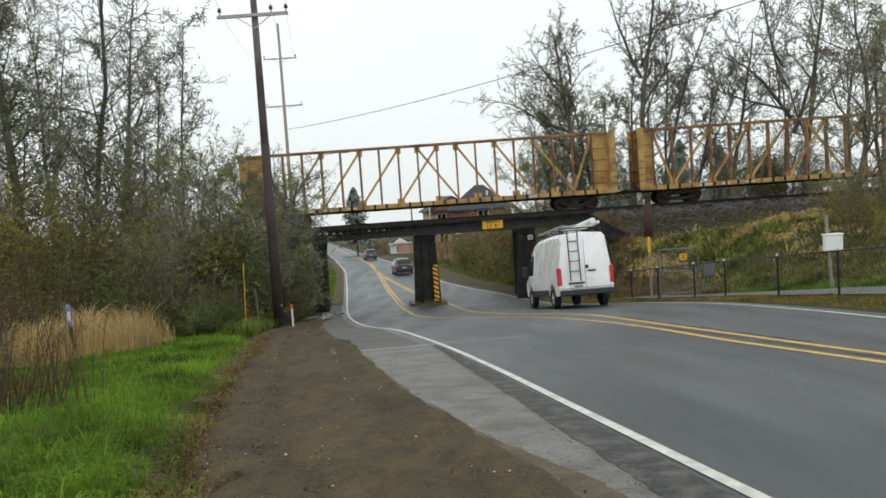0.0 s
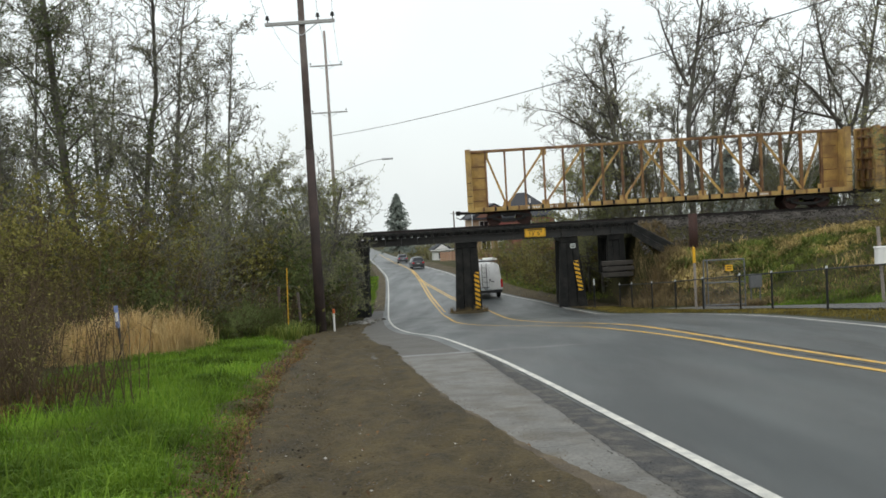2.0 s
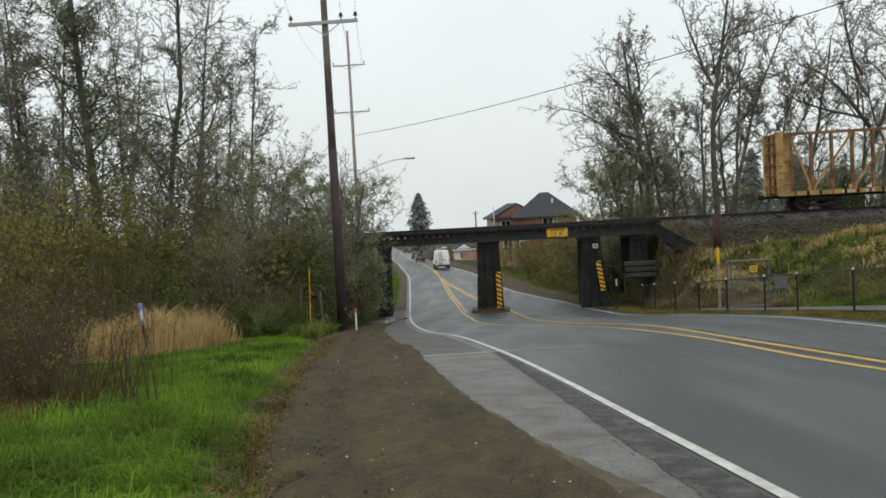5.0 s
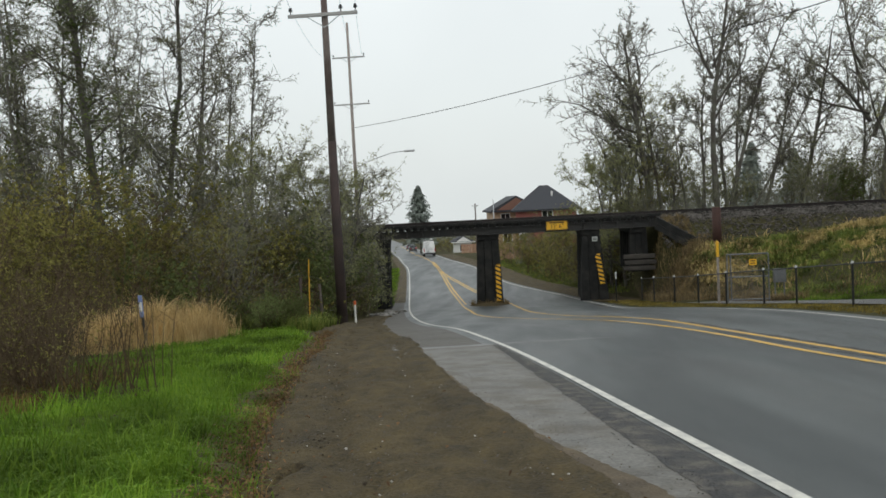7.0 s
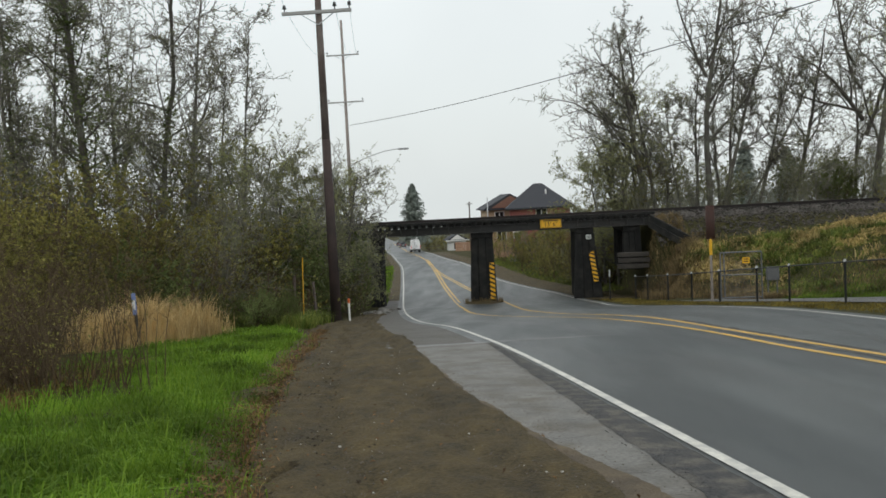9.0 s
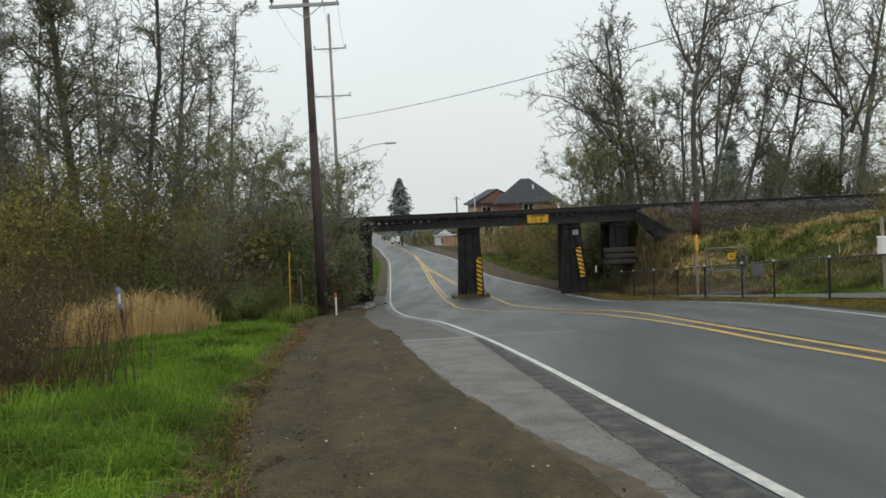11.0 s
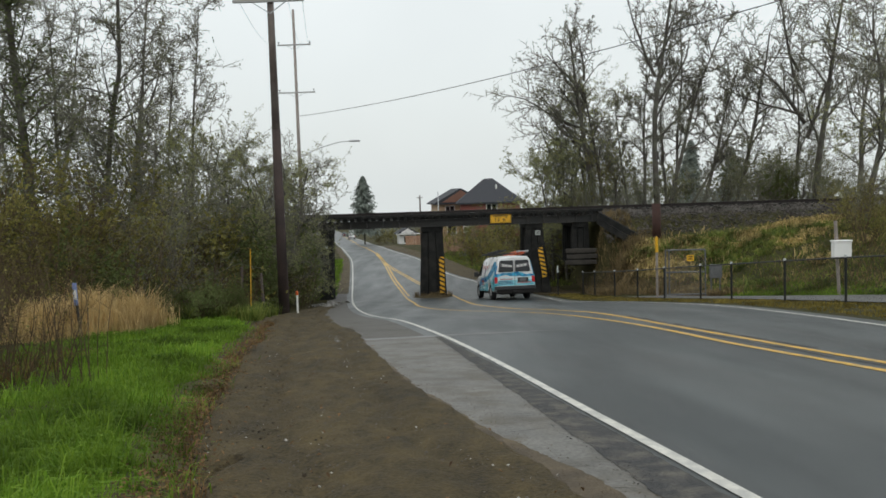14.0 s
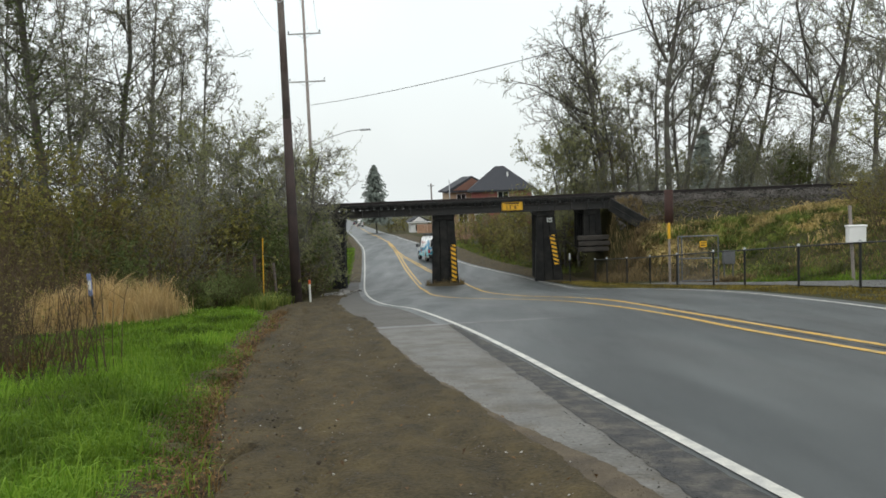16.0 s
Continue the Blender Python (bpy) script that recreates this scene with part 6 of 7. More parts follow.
def grow(st, rnd, p, d, length, r, level, spec):
    """One limb with its side limbs. spec: per level the number of children, their length ratio, angle, and upward pull."""
    n = 1 if level >= spec["levels"] else (7 if level == 0 else (4 if level < 2 else (3 if level == 2 and spec["levels"] > 3 else 2)))
    pts, rads = [p.copy()], [r]
    step = length / n
    wob = spec["wobble"] * (spec.get("straight", 0.4) if level == 0 else 1)
    dirs = []
    for i in range(n):
        d = (d + Vector((rnd.gauss(0, 1), rnd.gauss(0, 1), rnd.gauss(0, 1))) * wob + Vector((0, 0, spec["up"][min(level, len(spec["up"]) - 1)]))).normalized()
        p = p + d * step
        pts.append(p.copy())
        dirs.append(d.copy())
        rads.append(r * (1 - (i + 1) / n * spec["taper"]))
    kind = "trunk" if level == 0 else ("limbs" if level < spec["twig_level"] else "twigs")
    st.add(kind, pts, rads)
    if level >= spec["levels"]:
        if rnd.random() < spec["bud"]:
            st.buds.append(pts[-1])
            if rnd.random() < 0.5:
                st.buds.append(pts[len(pts) // 2])
        return
    kids = spec["kids"][level]
    for k in range(kids):
        f = spec["start"][level] + (1 - spec["start"][level]) * ((k + rnd.random()) / kids)
        f = min(f, 0.999)
        i = int(f * n)
        q = pts[i].lerp(pts[i + 1], f * n - i)
        rr = rads[i] + (rads[i + 1] - rads[i]) * (f * n - i)
        base = dirs[i]
        ax = base.orthogonal().normalized()
        ax = Matrix.Rotation(rnd.uniform(0, 2 * math.pi), 3, base) @ ax
        ang = radians(spec["angle"][level] * rnd.uniform(0.65, 1.3))
        nd = (Matrix.Rotation(ang, 3, ax) @ base).normalized()
        ln = length * spec["ratio"][level] * rnd.uniform(0.6, 1.15) * (1 - 0.45 * f if level == 0 else 1)
        grow(st, rnd, q, nd, ln, max(rr * spec["thin"], spec["min_r"]), level + 1, spec)


SPECS = {
    "slender": dict(wobble=0.25, up=(0.05, 0.09, 0.05, 0.03, 0), taper=0.85, levels=4, twig_level=3, kids=(28, 7, 5, 4), start=(0.14, 0.15, 0.12, 0.1),
                    angle=(46, 44, 48, 54), ratio=(0.24, 0.48, 0.44, 0.46), thin=0.5, min_r=0.015, bud=0.5),
    "ivied": dict(straight=0.08, wobble=0.22, up=(0.05, 0.05, 0.04, 0.02, 0), taper=0.8, levels=4, twig_level=3, kids=(56, 8, 6, 3), start=(0.10, 0.15, 0.12, 0.1),
                  angle=(62, 48, 50, 56), ratio=(0.19, 0.48, 0.44, 0.42), thin=0.36, min_r=0.014, bud=0.9),
    "slim": dict(straight=0.15, wobble=0.2, up=(0.05, 0.12, 0.06, 0.03, 0), taper=0.85, levels=4, twig_level=3, kids=(28, 7, 5, 3), start=(0.14, 0.15, 0.12, 0.1),
                 angle=(30, 40, 50, 56), ratio=(0.17, 0.46, 0.44, 0.44), thin=0.5, min_r=0.016, bud=0.5),
    "broad": dict(wobble=0.24, up=(0.02, 0.10, 0.06, 0.03, 0), taper=0.74, levels=4, twig_level=3, kids=(11, 8, 7, 4), start=(0.14, 0.15, 0.1, 0.08),
                  angle=(44, 46, 52, 56), ratio=(0.5, 0.46, 0.40, 0.42), thin=0.57, min_r=0.022, bud=0.4),
    "gnarled": dict(straight=0.3, wobble=0.2, up=(0.03, 0.10, 0.07, 0.04, 0), taper=0.78, levels=4, twig_level=3, kids=(10, 8, 7, 4), start=(0.3, 0.12, 0.1, 0.08),
                    angle=(44, 46, 50, 54), ratio=(0.30, 0.48, 0.42, 0.46), thin=0.56, min_r=0.026, bud=0.3),
    "leafing": dict(wobble=0.26, up=(0.02, 0.08, 0.04, 0.02, 0), taper=0.76, levels=4, twig_level=3, kids=(12, 9, 7, 4), start=(0.08, 0.15, 0.12, 0.1),
                    angle=(50, 50, 54, 58), ratio=(0.56, 0.46, 0.38, 0.40), thin=0.57, min_r=0.013, bud=0.95),
    "shrub": dict(wobble=0.2, up=(0.03, 0.04, 0.02, 0.0, 0), taper=0.8, levels=3, twig_level=2, kids=(9, 6, 3), start=(0.1, 0.12, 0.1),
                  angle=(42, 46, 50), ratio=(0.6, 0.52, 0.45), thin=0.55, min_r=0.007, bud=0.9),
    "scrub": dict(wobble=0.22, up=(0.03, 0.04, 0.02, 0.0, 0), taper=0.8, levels=3, twig_level=2, kids=(6, 5, 2), start=(0.1, 0.12, 0.1),
                  angle=(42, 46, 50), ratio=(0.6, 0.52, 0.45), thin=0.55, min_r=0.012, bud=1.0),
    "bramble": dict(wobble=0.14, up=(0.02, 0.0, -0.02, 0.0), taper=0.8, levels=2, twig_level=1, kids=(7, 4), start=(0.15, 0.1),
                    angle=(40, 50), ratio=(0.5, 0.45), thin=0.6, min_r=0.004, bud=0.4),
}


def tree_meshes(kind, seed, height, r, twig_mat, bud_mat, bud_size, per, lean=(0, 0), ivy=0, stems=()):
    rnd = random.Random(seed)
    st = Sticks()
    spec = SPECS[kind]
    if kind in ("shrub", "bramble", "scrub"):
        for _ in range(26 if kind == "bramble" else 7):
            a = rnd.uniform(0, 6.28)
            d = Vector((math.cos(a) * rnd.uniform(0.1, 0.6), math.sin(a) * rnd.uniform(0.1, 0.6), 1)).normalized()
            grow(st, rnd, Vector((math.cos(a), math.sin(a), 0)) * rnd.uniform(0.1, 0.7 if kind == "bramble" else 0.35) + Vector((0, 0, -0.1)), d, height * rnd.uniform(0.55, 1.0), r * rnd.uniform(0.6, 1.1), 0, spec)
    elif stems:
        for level, sx, sz, dx, dy, dz, ln, sr in stems:
            grow(st, rnd, Vector((sx, rnd.uniform(-0.15, 0.15), sz)), Vector((dx, dy, dz)).normalized(), ln, sr, level, spec)
    else:
        grow(st, rnd, Vector((0, 0, -0.4)), Vector((lean[0], lean[1], 1)).normalized(), height, r, 0, spec)
    out = [("trunk", st.mesh("trunk", 7, M_BARK if kind not in ("shrub", "bramble", "scrub") else twig_mat, "trunk")), ("branchwork", st.mesh("limbs", 4, M_BARK if kind not in ("shrub", "bramble", "scrub") else twig_mat, "limbs")),
           ("twig_crown", st.mesh("twigs", 3, twig_mat, "twig_crown")), ("foliage", st.bud_mesh(rnd, bud_size, bud_mat, "foliage", per))]
    if ivy:
        iv = Sticks()
        for pts, rads in st.seg["trunk"] + (st.seg["limbs"] if ivy > 1 else []):
            for i in range((460 if ivy == 1 else 1500) if rads[0] > r * 0.9 else int(11 * rads[0] / 0.05)):
                f = rnd.random() ** 1.3 * (0.55 if ivy == 1 else 0.85) * (len(pts) - 1)
                k = int(f)
                q = pts[k].lerp(pts[k + 1], f - k)
                a = rnd.uniform(0, 6.28)
                rr = rads[k] + rnd.uniform(0, 0.24 if ivy == 1 else 0.5)
                iv.buds.append(q + Vector((math.cos(a) * rr, math.sin(a) * rr, 0)))
        out.append(("ivy", iv.bud_mesh(rnd, 0.075, M_IVY, "ivy", 3)))
    return out


def plant(meshes, name, label, category, x, y, turn=0.0, scale=1.0, group="", lift=0.0):
    ob = thing(name, label, category, (x, y, gz(x, y) + lift), turn, group)
    ob.scale = (scale, scale, scale)
    for nm, me in meshes:
        share(nm, me, ob, Matrix.Identity(4))
    return ob


slender = [tree_meshes(("slender", "ivied", "slim", "slender")[i], 11 + i, h, r, M_TWIG, M_BUD, 0.036, 2, lean, (1, 2, 0, 1)[i]) for i, (h, r, lean) in
           enumerate(((16, 0.14, (0.02, 0)), (18, 0.17, (0.0, 0.0)), (14.5, 0.11, (0.0, 0)), (15, 0.125, (-0.04, -0.03))))]
broad = [tree_meshes("broad", 31 + i, h, 0.17, M_TWIG, M_BUD, 0.042, 2, lean) for i, (h, lean) in enumerate(((10.5, (-0.14, 0)), (12, (0.05, 0)), (11.5, (0.14, 0.05)), (12.5, (-0.1, 0))))]
shrubs = [tree_meshes("shrub", 51 + i, h, 0.04, tw, m, size, per) for i, (h, tw, m, size, per) in
          enumerate(((4.4, M_SHRUB_TWIG, M_BUD_OLIVE, 0.055, 3), (4.2, M_TWIG, M_BUD_DULL, 0.04, 1), (3.4, M_SHRUB_TWIG, M_BUD_OLIVE, 0.05, 2), (4.8, M_TWIG, M_BUD_DULL, 0.045, 2), (4.0, M_SHRUB_TWIG, M_IVY, 0.08, 4)))]
scrubs = [tree_meshes("scrub", 81 + i, 4.2, 0.045, tw, m, 0.10, 2) for i, (tw, m) in enumerate(((M_SHRUB_TWIG, M_BUD_OLIVE), (M_TWIG, M_BUD_DULL)))]
olive = tree_meshes("leafing", 41, 11, 0.15, M_TWIG, M_BUD_MOSS, 0.045, 6)
# the three big trees behind the track: (level, foot x, foot z, direction, length, radius) of each stem
leaning_tree = tree_meshes("gnarled", 61, 12, 0.2, M_TWIG, M_BUD, 0.045, 2, stems=(
    (0, -0.3, -0.4, -0.07, 0, 1.0, 13.2, 0.24), (0, 0.4, -0.4, -0.14, 0.1, 0.99, 9.0, 0.16), (1, -1.0, 7.9, -0.60, 0, 0.80, 4.4, 0.11), (1, -1.0, 8.5, -0.90, 0, 0.43, 4.6, 0.10),
    (1, -0.9, 6.0, -0.89, 0.1, 0.46, 6.5, 0.12), (1, -0.8, 4.5, -0.97, -0.1, 0.26, 5.6, 0.10), (1, -1.1, 9.4, 0.12, 0, 1.0, 3.4, 0.10), (1, -0.6, 3.0, -0.81, 0.1, 0.58, 5.2, 0.10)))
fan_tree = tree_meshes("gnarled", 64, 15, 0.2, M_TWIG, M_BUD, 0.045, 2, stems=(
    (0, 0.4, -0.4, 0.02, 0, 1.0, 17.3, 0.24), (0, -0.6, -0.4, -0.06, 0.05, 1.0, 12.0, 0.13), (0, 0.9, -0.4, 0.24, 0, 0.97, 13.8, 0.17), (0, 1.3, -0.4, 0.15, 0.1, 0.99, 14.2, 0.13),
    (0, 3.3, -0.4, 0.19, 0, 0.98, 10.6, 0.15), (0, -1.4, -0.4, -0.14, 0, 0.99, 8.0, 0.09), (0, 2.0, -0.4, 0.40, 0, 0.92, 10.8, 0.11),
    (1, 0.4, 9.5, -0.51, 0, 0.86, 5.6, 0.13), (1, 0.4, 7.6, 0.63, 0.1, 0.77, 5.0, 0.12), (1, 0.4, 10.3, 0.43, 0, 0.90, 5.0, 0.11)))
forked_tree = tree_meshes("gnarled", 67, 13, 0.2, M_TWIG, M_BUD, 0.045, 2, stems=(
    (0, 0.2, -0.4, -0.07, 0, 1.0, 15.6, 0.26), (1, -0.4, 6.1, -0.66, 0, 0.75, 6.6, 0.16), (1, -0.5, 6.6, -0.96, 0.1, 0.27, 5.6, 0.12), (1, -0.3, 5.1, 0.36, 0, 0.93, 6.2, 0.15),
    (1, -0.8, 9.6, -0.55, 0, 0.84, 5.4, 0.11), (1, -0.6, 8.1, -0.29, 0.1, 0.96, 5.4, 0.11)))
brambles = [tree_meshes("bramble", 71 + i, h, 0.012, M_SHRUB_TWIG, M_BUD_OLIVE, 0.03, 1) for i, h in enumerate((1.9, 1.4))]

rnd = random.Random(3)
LEFT_TREES = ((-13.55, 27, 1, 1.05), (-13.0, 30, 0, 1.05), (-12.5, 33, 3, 1.0), (-12.1, 38, 2, 0.98), (-12.9, 37, 2, 0.85), (-16.5, 29, 0, 0.85), (-15.5, 33.5, 3, 0.9),
              (-14.8, 40, 0, 0.85), (-19, 41, 3, 1.0), (-22, 36, 2, 1.0), (-23, 45, 0, 1.0), (-18.4, 30.5, 1, 0.75), (-15.2, 27.2, 2, 0.8), (-17.4, 29.5, 2, 0.7))
for i, (x, y, k, s) in enumerate(LEFT_TREES):
    plant(slender[k], "tree", "tall bare tree wrapped in ivy in roadside woods" if k == 1 else "tall bare tree with lichened grey twigs in roadside woods", "tree", x, y, rnd.uniform(0, 360), s, "roadside trees")
for x, y, k, s, a in ((-8.0, 37.5, 1, 0.58, 20), (-8.2, 42.5, 3, 0.55, 100), (-9.0, 34.2, 2, 0.5, 30), (-8.5, 45.6, 1, 0.46, 60), (-9.9, 28.8, 1, 0.6, 150), (-8.5, 40, 2, 0.62, 10)):
    plant(broad[k], "tree", "small spreading tree with lichened twigs by the bridge", "tree", x, y, a, s, "roadside trees")
for x, y, k, s, a in ((-8.4, 39.8, 0, 0.62, 40), (-8.6, 43.6, 0, 0.64, 120), (-8.2, 36.5, 0, 0.58, 250), (-9.6, 31.5, 0, 0.6, 310), (-10.8, 35.5, 0, 0.68, 80), (-10.6, 38.5, 0, 0.66, 180), (-9.3, 45.6, 0, 0.6, 210), (-7.6, 33.6, 0, 0.42, 15)):
    plant(olive, "tree", "small tree coming into olive leaf in the roadside woods", "tree", x, y, a, s, "roadside trees")
for meshes, x, y, text in ((leaning_tree, 10.3, 57.2, "bare leaning tree with arching lichened limbs behind the bridge"), (fan_tree, 13.7, 57.4, "tall bare tree with a fan of lichened stems behind the railway"),
                           (forked_tree, 24.6, 57.3, "gnarled bare tree forking low behind the railway")):
    plant(meshes, "tree", text, "tree", x, y, 0, 1.0, "trees behind the railway")
for x, y, s, a in ((8.0, 58.4, 0.9, 20), (6.9, 60.5, 0.85, 110), (7.0, 58.6, 0.8, 300), (9.4, 58.2, 0.8, 250), (8.6, 60, 0.95, 75)):
    plant(olive, "tree", "small tree in olive leaf crowding the bridge end", "tree", x, y, a, s, "trees behind the railway")
RIGHT_TREES = ((8.6, 60.5, 3, 0.66, 40), (11.8, 60, 1, 0.6, 90), (16.0, 62, 0, 0.9, 30), (20.6, 61, 3, 1.05, 120),
               (28.5, 58.5, 2, 1.2, 160), (32.5, 60, 1, 1.2, 30), (27, 66, 3, 0.9, 80))
for i, (x, y, k, s, a) in enumerate(RIGHT_TREES):
    plant(broad[k], "tree", "bare spreading tree with pale lichen behind the railway", "tree", x, y, a, s, "trees behind the railway")
plant(broad[1], "tree", "bare lichened tree leaning over the grass bank", "tree", 19.6, 39.5, 40, 0.95, "trees behind the railway")
plant(olive, "tree", "tree hung with yellowish lichen on the grass bank", "tree", 21.4, 40.5, 160, 0.85, "trees behind the railway")

# roadside brush, from the fore to the bridge
# several ivy shrubs (kind 4) are added at the back to block light
BRUSH = ((-8.6, 12.4, 2, 0.8), (-9.8, 10.4, 2, 0.85), (-10.5, 14, 0, 0.85), (-12, 12, 2, 0.95), (-11.5, 17, 0, 0.9), (-13.5, 15, 0, 0.95), (-9.8, 19.8, 2, 0.85), (-12.0, 20.5, 0, 1.0),
         (-10.4, 22.6, 0, 1.0), (-8.9, 23.2, 2, 0.85), (-11.6, 25, 0, 1.1), (-9.2, 26.0, 3, 0.95), (-10.6, 29.5, 3, 1.45), (-9.0, 30.0, 0, 1.15), (-10.0, 33, 3, 1.3), (-7.6, 32.6, 4, 0.55), (-8.8, 35.8, 1, 1.15),
         (-10.5, 36, 3, 1.2), (-8.4, 38.4, 4, 0.85), (-9.4, 40.5, 3, 1.2), (-8.9, 42.5, 4, 0.9), (-9.5, 45.0, 4, 0.9), (-10.4, 44, 3, 1.2), (-12.6, 31, 0, 1.1), (-14.5, 24, 0, 1.15), (-15, 18, 0, 1.1), (-13, 40, 3, 1.2), (-13.2, 22.5, 0, 1.15), (-16.9, 27, 3, 1.35), (-18.8, 29, 3, 1.5), (-15.4, 27.6, 3, 1.2), (-9.4, 21.2, 4, 0.6), (-11.2, 30.2, 4, 0.8), (-13.8, 28, 4, 0.9), (-16.5, 20.5, 4, 1.0), (-8.9, 33.5, 4, 1.0), (-9.2, 37, 4, 1.15), (-8.7, 41, 4, 1.05), (-9.0, 44.5, 4, 1.0), (-8.3, 31.3, 4, 0.75), (-9.6, 42.6, 4, 1.15), (-6.9, 22.6, 4, 0.26), (-6.5, 23.8, 4, 0.24), (-7.5, 24.6, 4, 0.3), (-6.9, 25.6, 4, 0.28), (-7.9, 22.8, 4, 0.3))
for i, (x, y, k, s) in enumerate(BRUSH):
    text = ("tangled brown shrub with olive spring leaves", "tangled bare grey shrub with pale buds", "low brown shrub with sparse olive leaves", "tall grey lichened shrub with pale buds", "dark green ivy-covered shrub")[k]
    plant(shrubs[k], "shrub", text, "shrub", x, y, rnd.uniform(0, 360), s, "roadside brush")
for i, (x, y, s) in enumerate(((-4.9, 9.0, 0.75), (-5.5, 9.0, 0.85), (-6.3, 9.6, 0.95), (-7.2, 10.4, 1.0), (-6.8, 8.6, 0.9), (-8.4, 9.6, 1.1), (-8.9, 14.0, 1.1), (-9.5, 15.6, 1.2), (-8.2, 12.8, 1.1), (-9.2, 17.6, 1.1), (-7.9, 26.6, 1.1), (-7.3, 28.2, 1.1), (-6.9, 35, 1.2))):
    plant(brambles[i % 2], "bramble", "thicket of thin bare brown stems at the grass edge", "bramble", x, y, rnd.uniform(0, 360), s, "brambles")["kind"] = "stuff"
for i in range(16):
    x = 6.6 + (i % 4) * 1.9 + rnd.uniform(-0.5, 0.5)
    y = 62 + (i // 4) * 5 + rnd.uniform(-1, 1)
    x -= 0.22 * (y - 57)
    plant(scrubs[i % 2], "shrub", "brown tangled shrub on the bank past the bridge", "shrub", x, y, rnd.uniform(0, 360), 0.72, "brush past the bridge")
for x, y, k, s in ((7.4, 60.5, 2, 1.2), (9.4, 57.8, 0, 1.0), (5.6, 61, 2, 1.5), (21.4, 57.6, 3, 1.15), (22.6, 57.8, 4, 0.8), (24.0, 58.5, 3, 1.2)):
    plant(shrubs[k], "shrub", "leafy green shrub crowding the railway bank", "shrub", x, y, rnd.uniform(0, 360), s, "brush past the bridge")
for i in range(10):
    x, y = 0.2 + 1.05 * i + rnd.uniform(-0.3, 0.3), 96 - 2.2 * i + rnd.uniform(-1, 1)
    plant(scrubs[i % 2], "shrub", "brown tangled shrub below the houses", "shrub", x, y, rnd.uniform(0, 360), 0.95, "brush past the bridge")
for i in range(7):
    plant(scrubs[1], "shrub", "tall grey shrub in the woods behind the railway", "shrub", 12.5 + i * 2.7, 63.5 + (i % 3) * 1.6, i * 67, 1.15 + 0.15 * (i % 2), "brush behind the railway")
for i in range(6):
    plant(scrubs[0], "shrub", "hazy green shrub beside the far road", "shrub", -15.6 + i * 1.6, 176 - i, i * 47, 0.75, "brush past the bridge")
for i in range(9):
    x = 9.2 + i * 2.6
    plant(shrubs[(3, 1)[i % 2]], "shrub", "tangled grey shrub with pale buds behind the railway track", "shrub", x, 56.2 + rnd.uniform(-0.5, 1.5), rnd.uniform(0, 360), 0.75, "brush behind the railway")


def conifer(name, label, x, y, height, width, foot=None):
    z = gz(x, y) if foot is None else foot
    ob = thing(name, label, "tree", (x, y, z), group="conifers")
    bm = bmesh.new()
    bar(bm, (0, 0, -0.5), (0, 0, height), height * 0.014, 0.03, 8)
    part("trunk", bm, M_BARK, ob)
    r = random.Random(int(x * 7))
    verts, faces = [], []
    layers = 60
    for i in range(layers):
        f = i / layers
        zz = height * (0.18 + 0.82 * f)
        reach = width * (1 - f) ** 0.75 * r.uniform(0.55, 1.15) + 0.15
        for b in range(15):
            a = r.uniform(0, 6.28)
            ln = reach * r.uniform(0.7, 1.1)
            for s in range(7):
                g = (s + 1) / 7
                c = Vector((math.cos(a) * ln * g, math.sin(a) * ln * g, zz - ln * r.uniform(0.1, 0.3) * g))
                w = height * 0.013 * r.uniform(0.6, 1.3)
                k = len(verts)
                t = Vector((-math.sin(a), math.cos(a), r.uniform(-0.9, 0.9)))
                o = Vector((math.cos(a), math.sin(a), r.uniform(-1.3, -0.2)))
                for q in (c - t * w, c + o * w * 1.2, c + t * w, c - o * w):
                    verts.append(tuple(q))
                faces.append((k, k + 1, k + 2, k + 3))
    raw("crown", verts, faces, M_NEEDLE_HAZE, ob)


conifer("conifer_tree", "hazy green conifer beyond the bridge", -18.6, 176, 14.4, 5.0)


conifer("conifer_tree", "hazy green conifer far behind the bare trees", 31.5, 110, 11, 3.6, -4.0)
conifer("conifer_tree", "hazy green conifer far behind the bare trees", 37.5, 112, 10, 3.6, -4.0)


# far woods closing the valley
def far_woods():
    r = random.Random(21)
    verts, faces = [], []
    for i in range(520):
        a = radians(r.uniform(-75, 75))
        dist = r.uniform(240, 420)
        x, y = math.sin(a) * dist, math.cos(a) * dist
        if abs(x - float(left_white(y)) - 4) < 9:
            continue
        z, h = gz(x, y), r.uniform(7, 14) * (0.6 if -14 < math.degrees(a) < 8 else 1.0)
        wd = h * r.uniform(0.25, 0.5)
        for c in range(26):
            p = Vector((r.gauss(0, 0.4) * wd, r.gauss(0, 0.4) * wd, h * r.random() ** 0.7))
            s = h * 0.09 * r.uniform(0.6, 1.4)
            u = Vector((r.gauss(0, 1), r.gauss(0, 1), r.gauss(0, 1))).normalized()
            v = u.orthogonal().normalized()
            k = len(verts)
            for q in (p - u * s, p + v * s, p + u * s, p - v * s):
                verts.append((x + q.x, y + q.y, z + q.z))
            faces.append((k, k + 1, k + 2, k + 3))
    ob = raw("far_woods", verts, faces, M_FAR)
    tagged(ob, "distant grey-green woods closing the valley", "woods", kind="stuff")


M_FAR = leafy("distant_foliage", (0.16, 0.17, 0.14), (0.24, 0.25, 0.21), through=0.1)
far_woods()


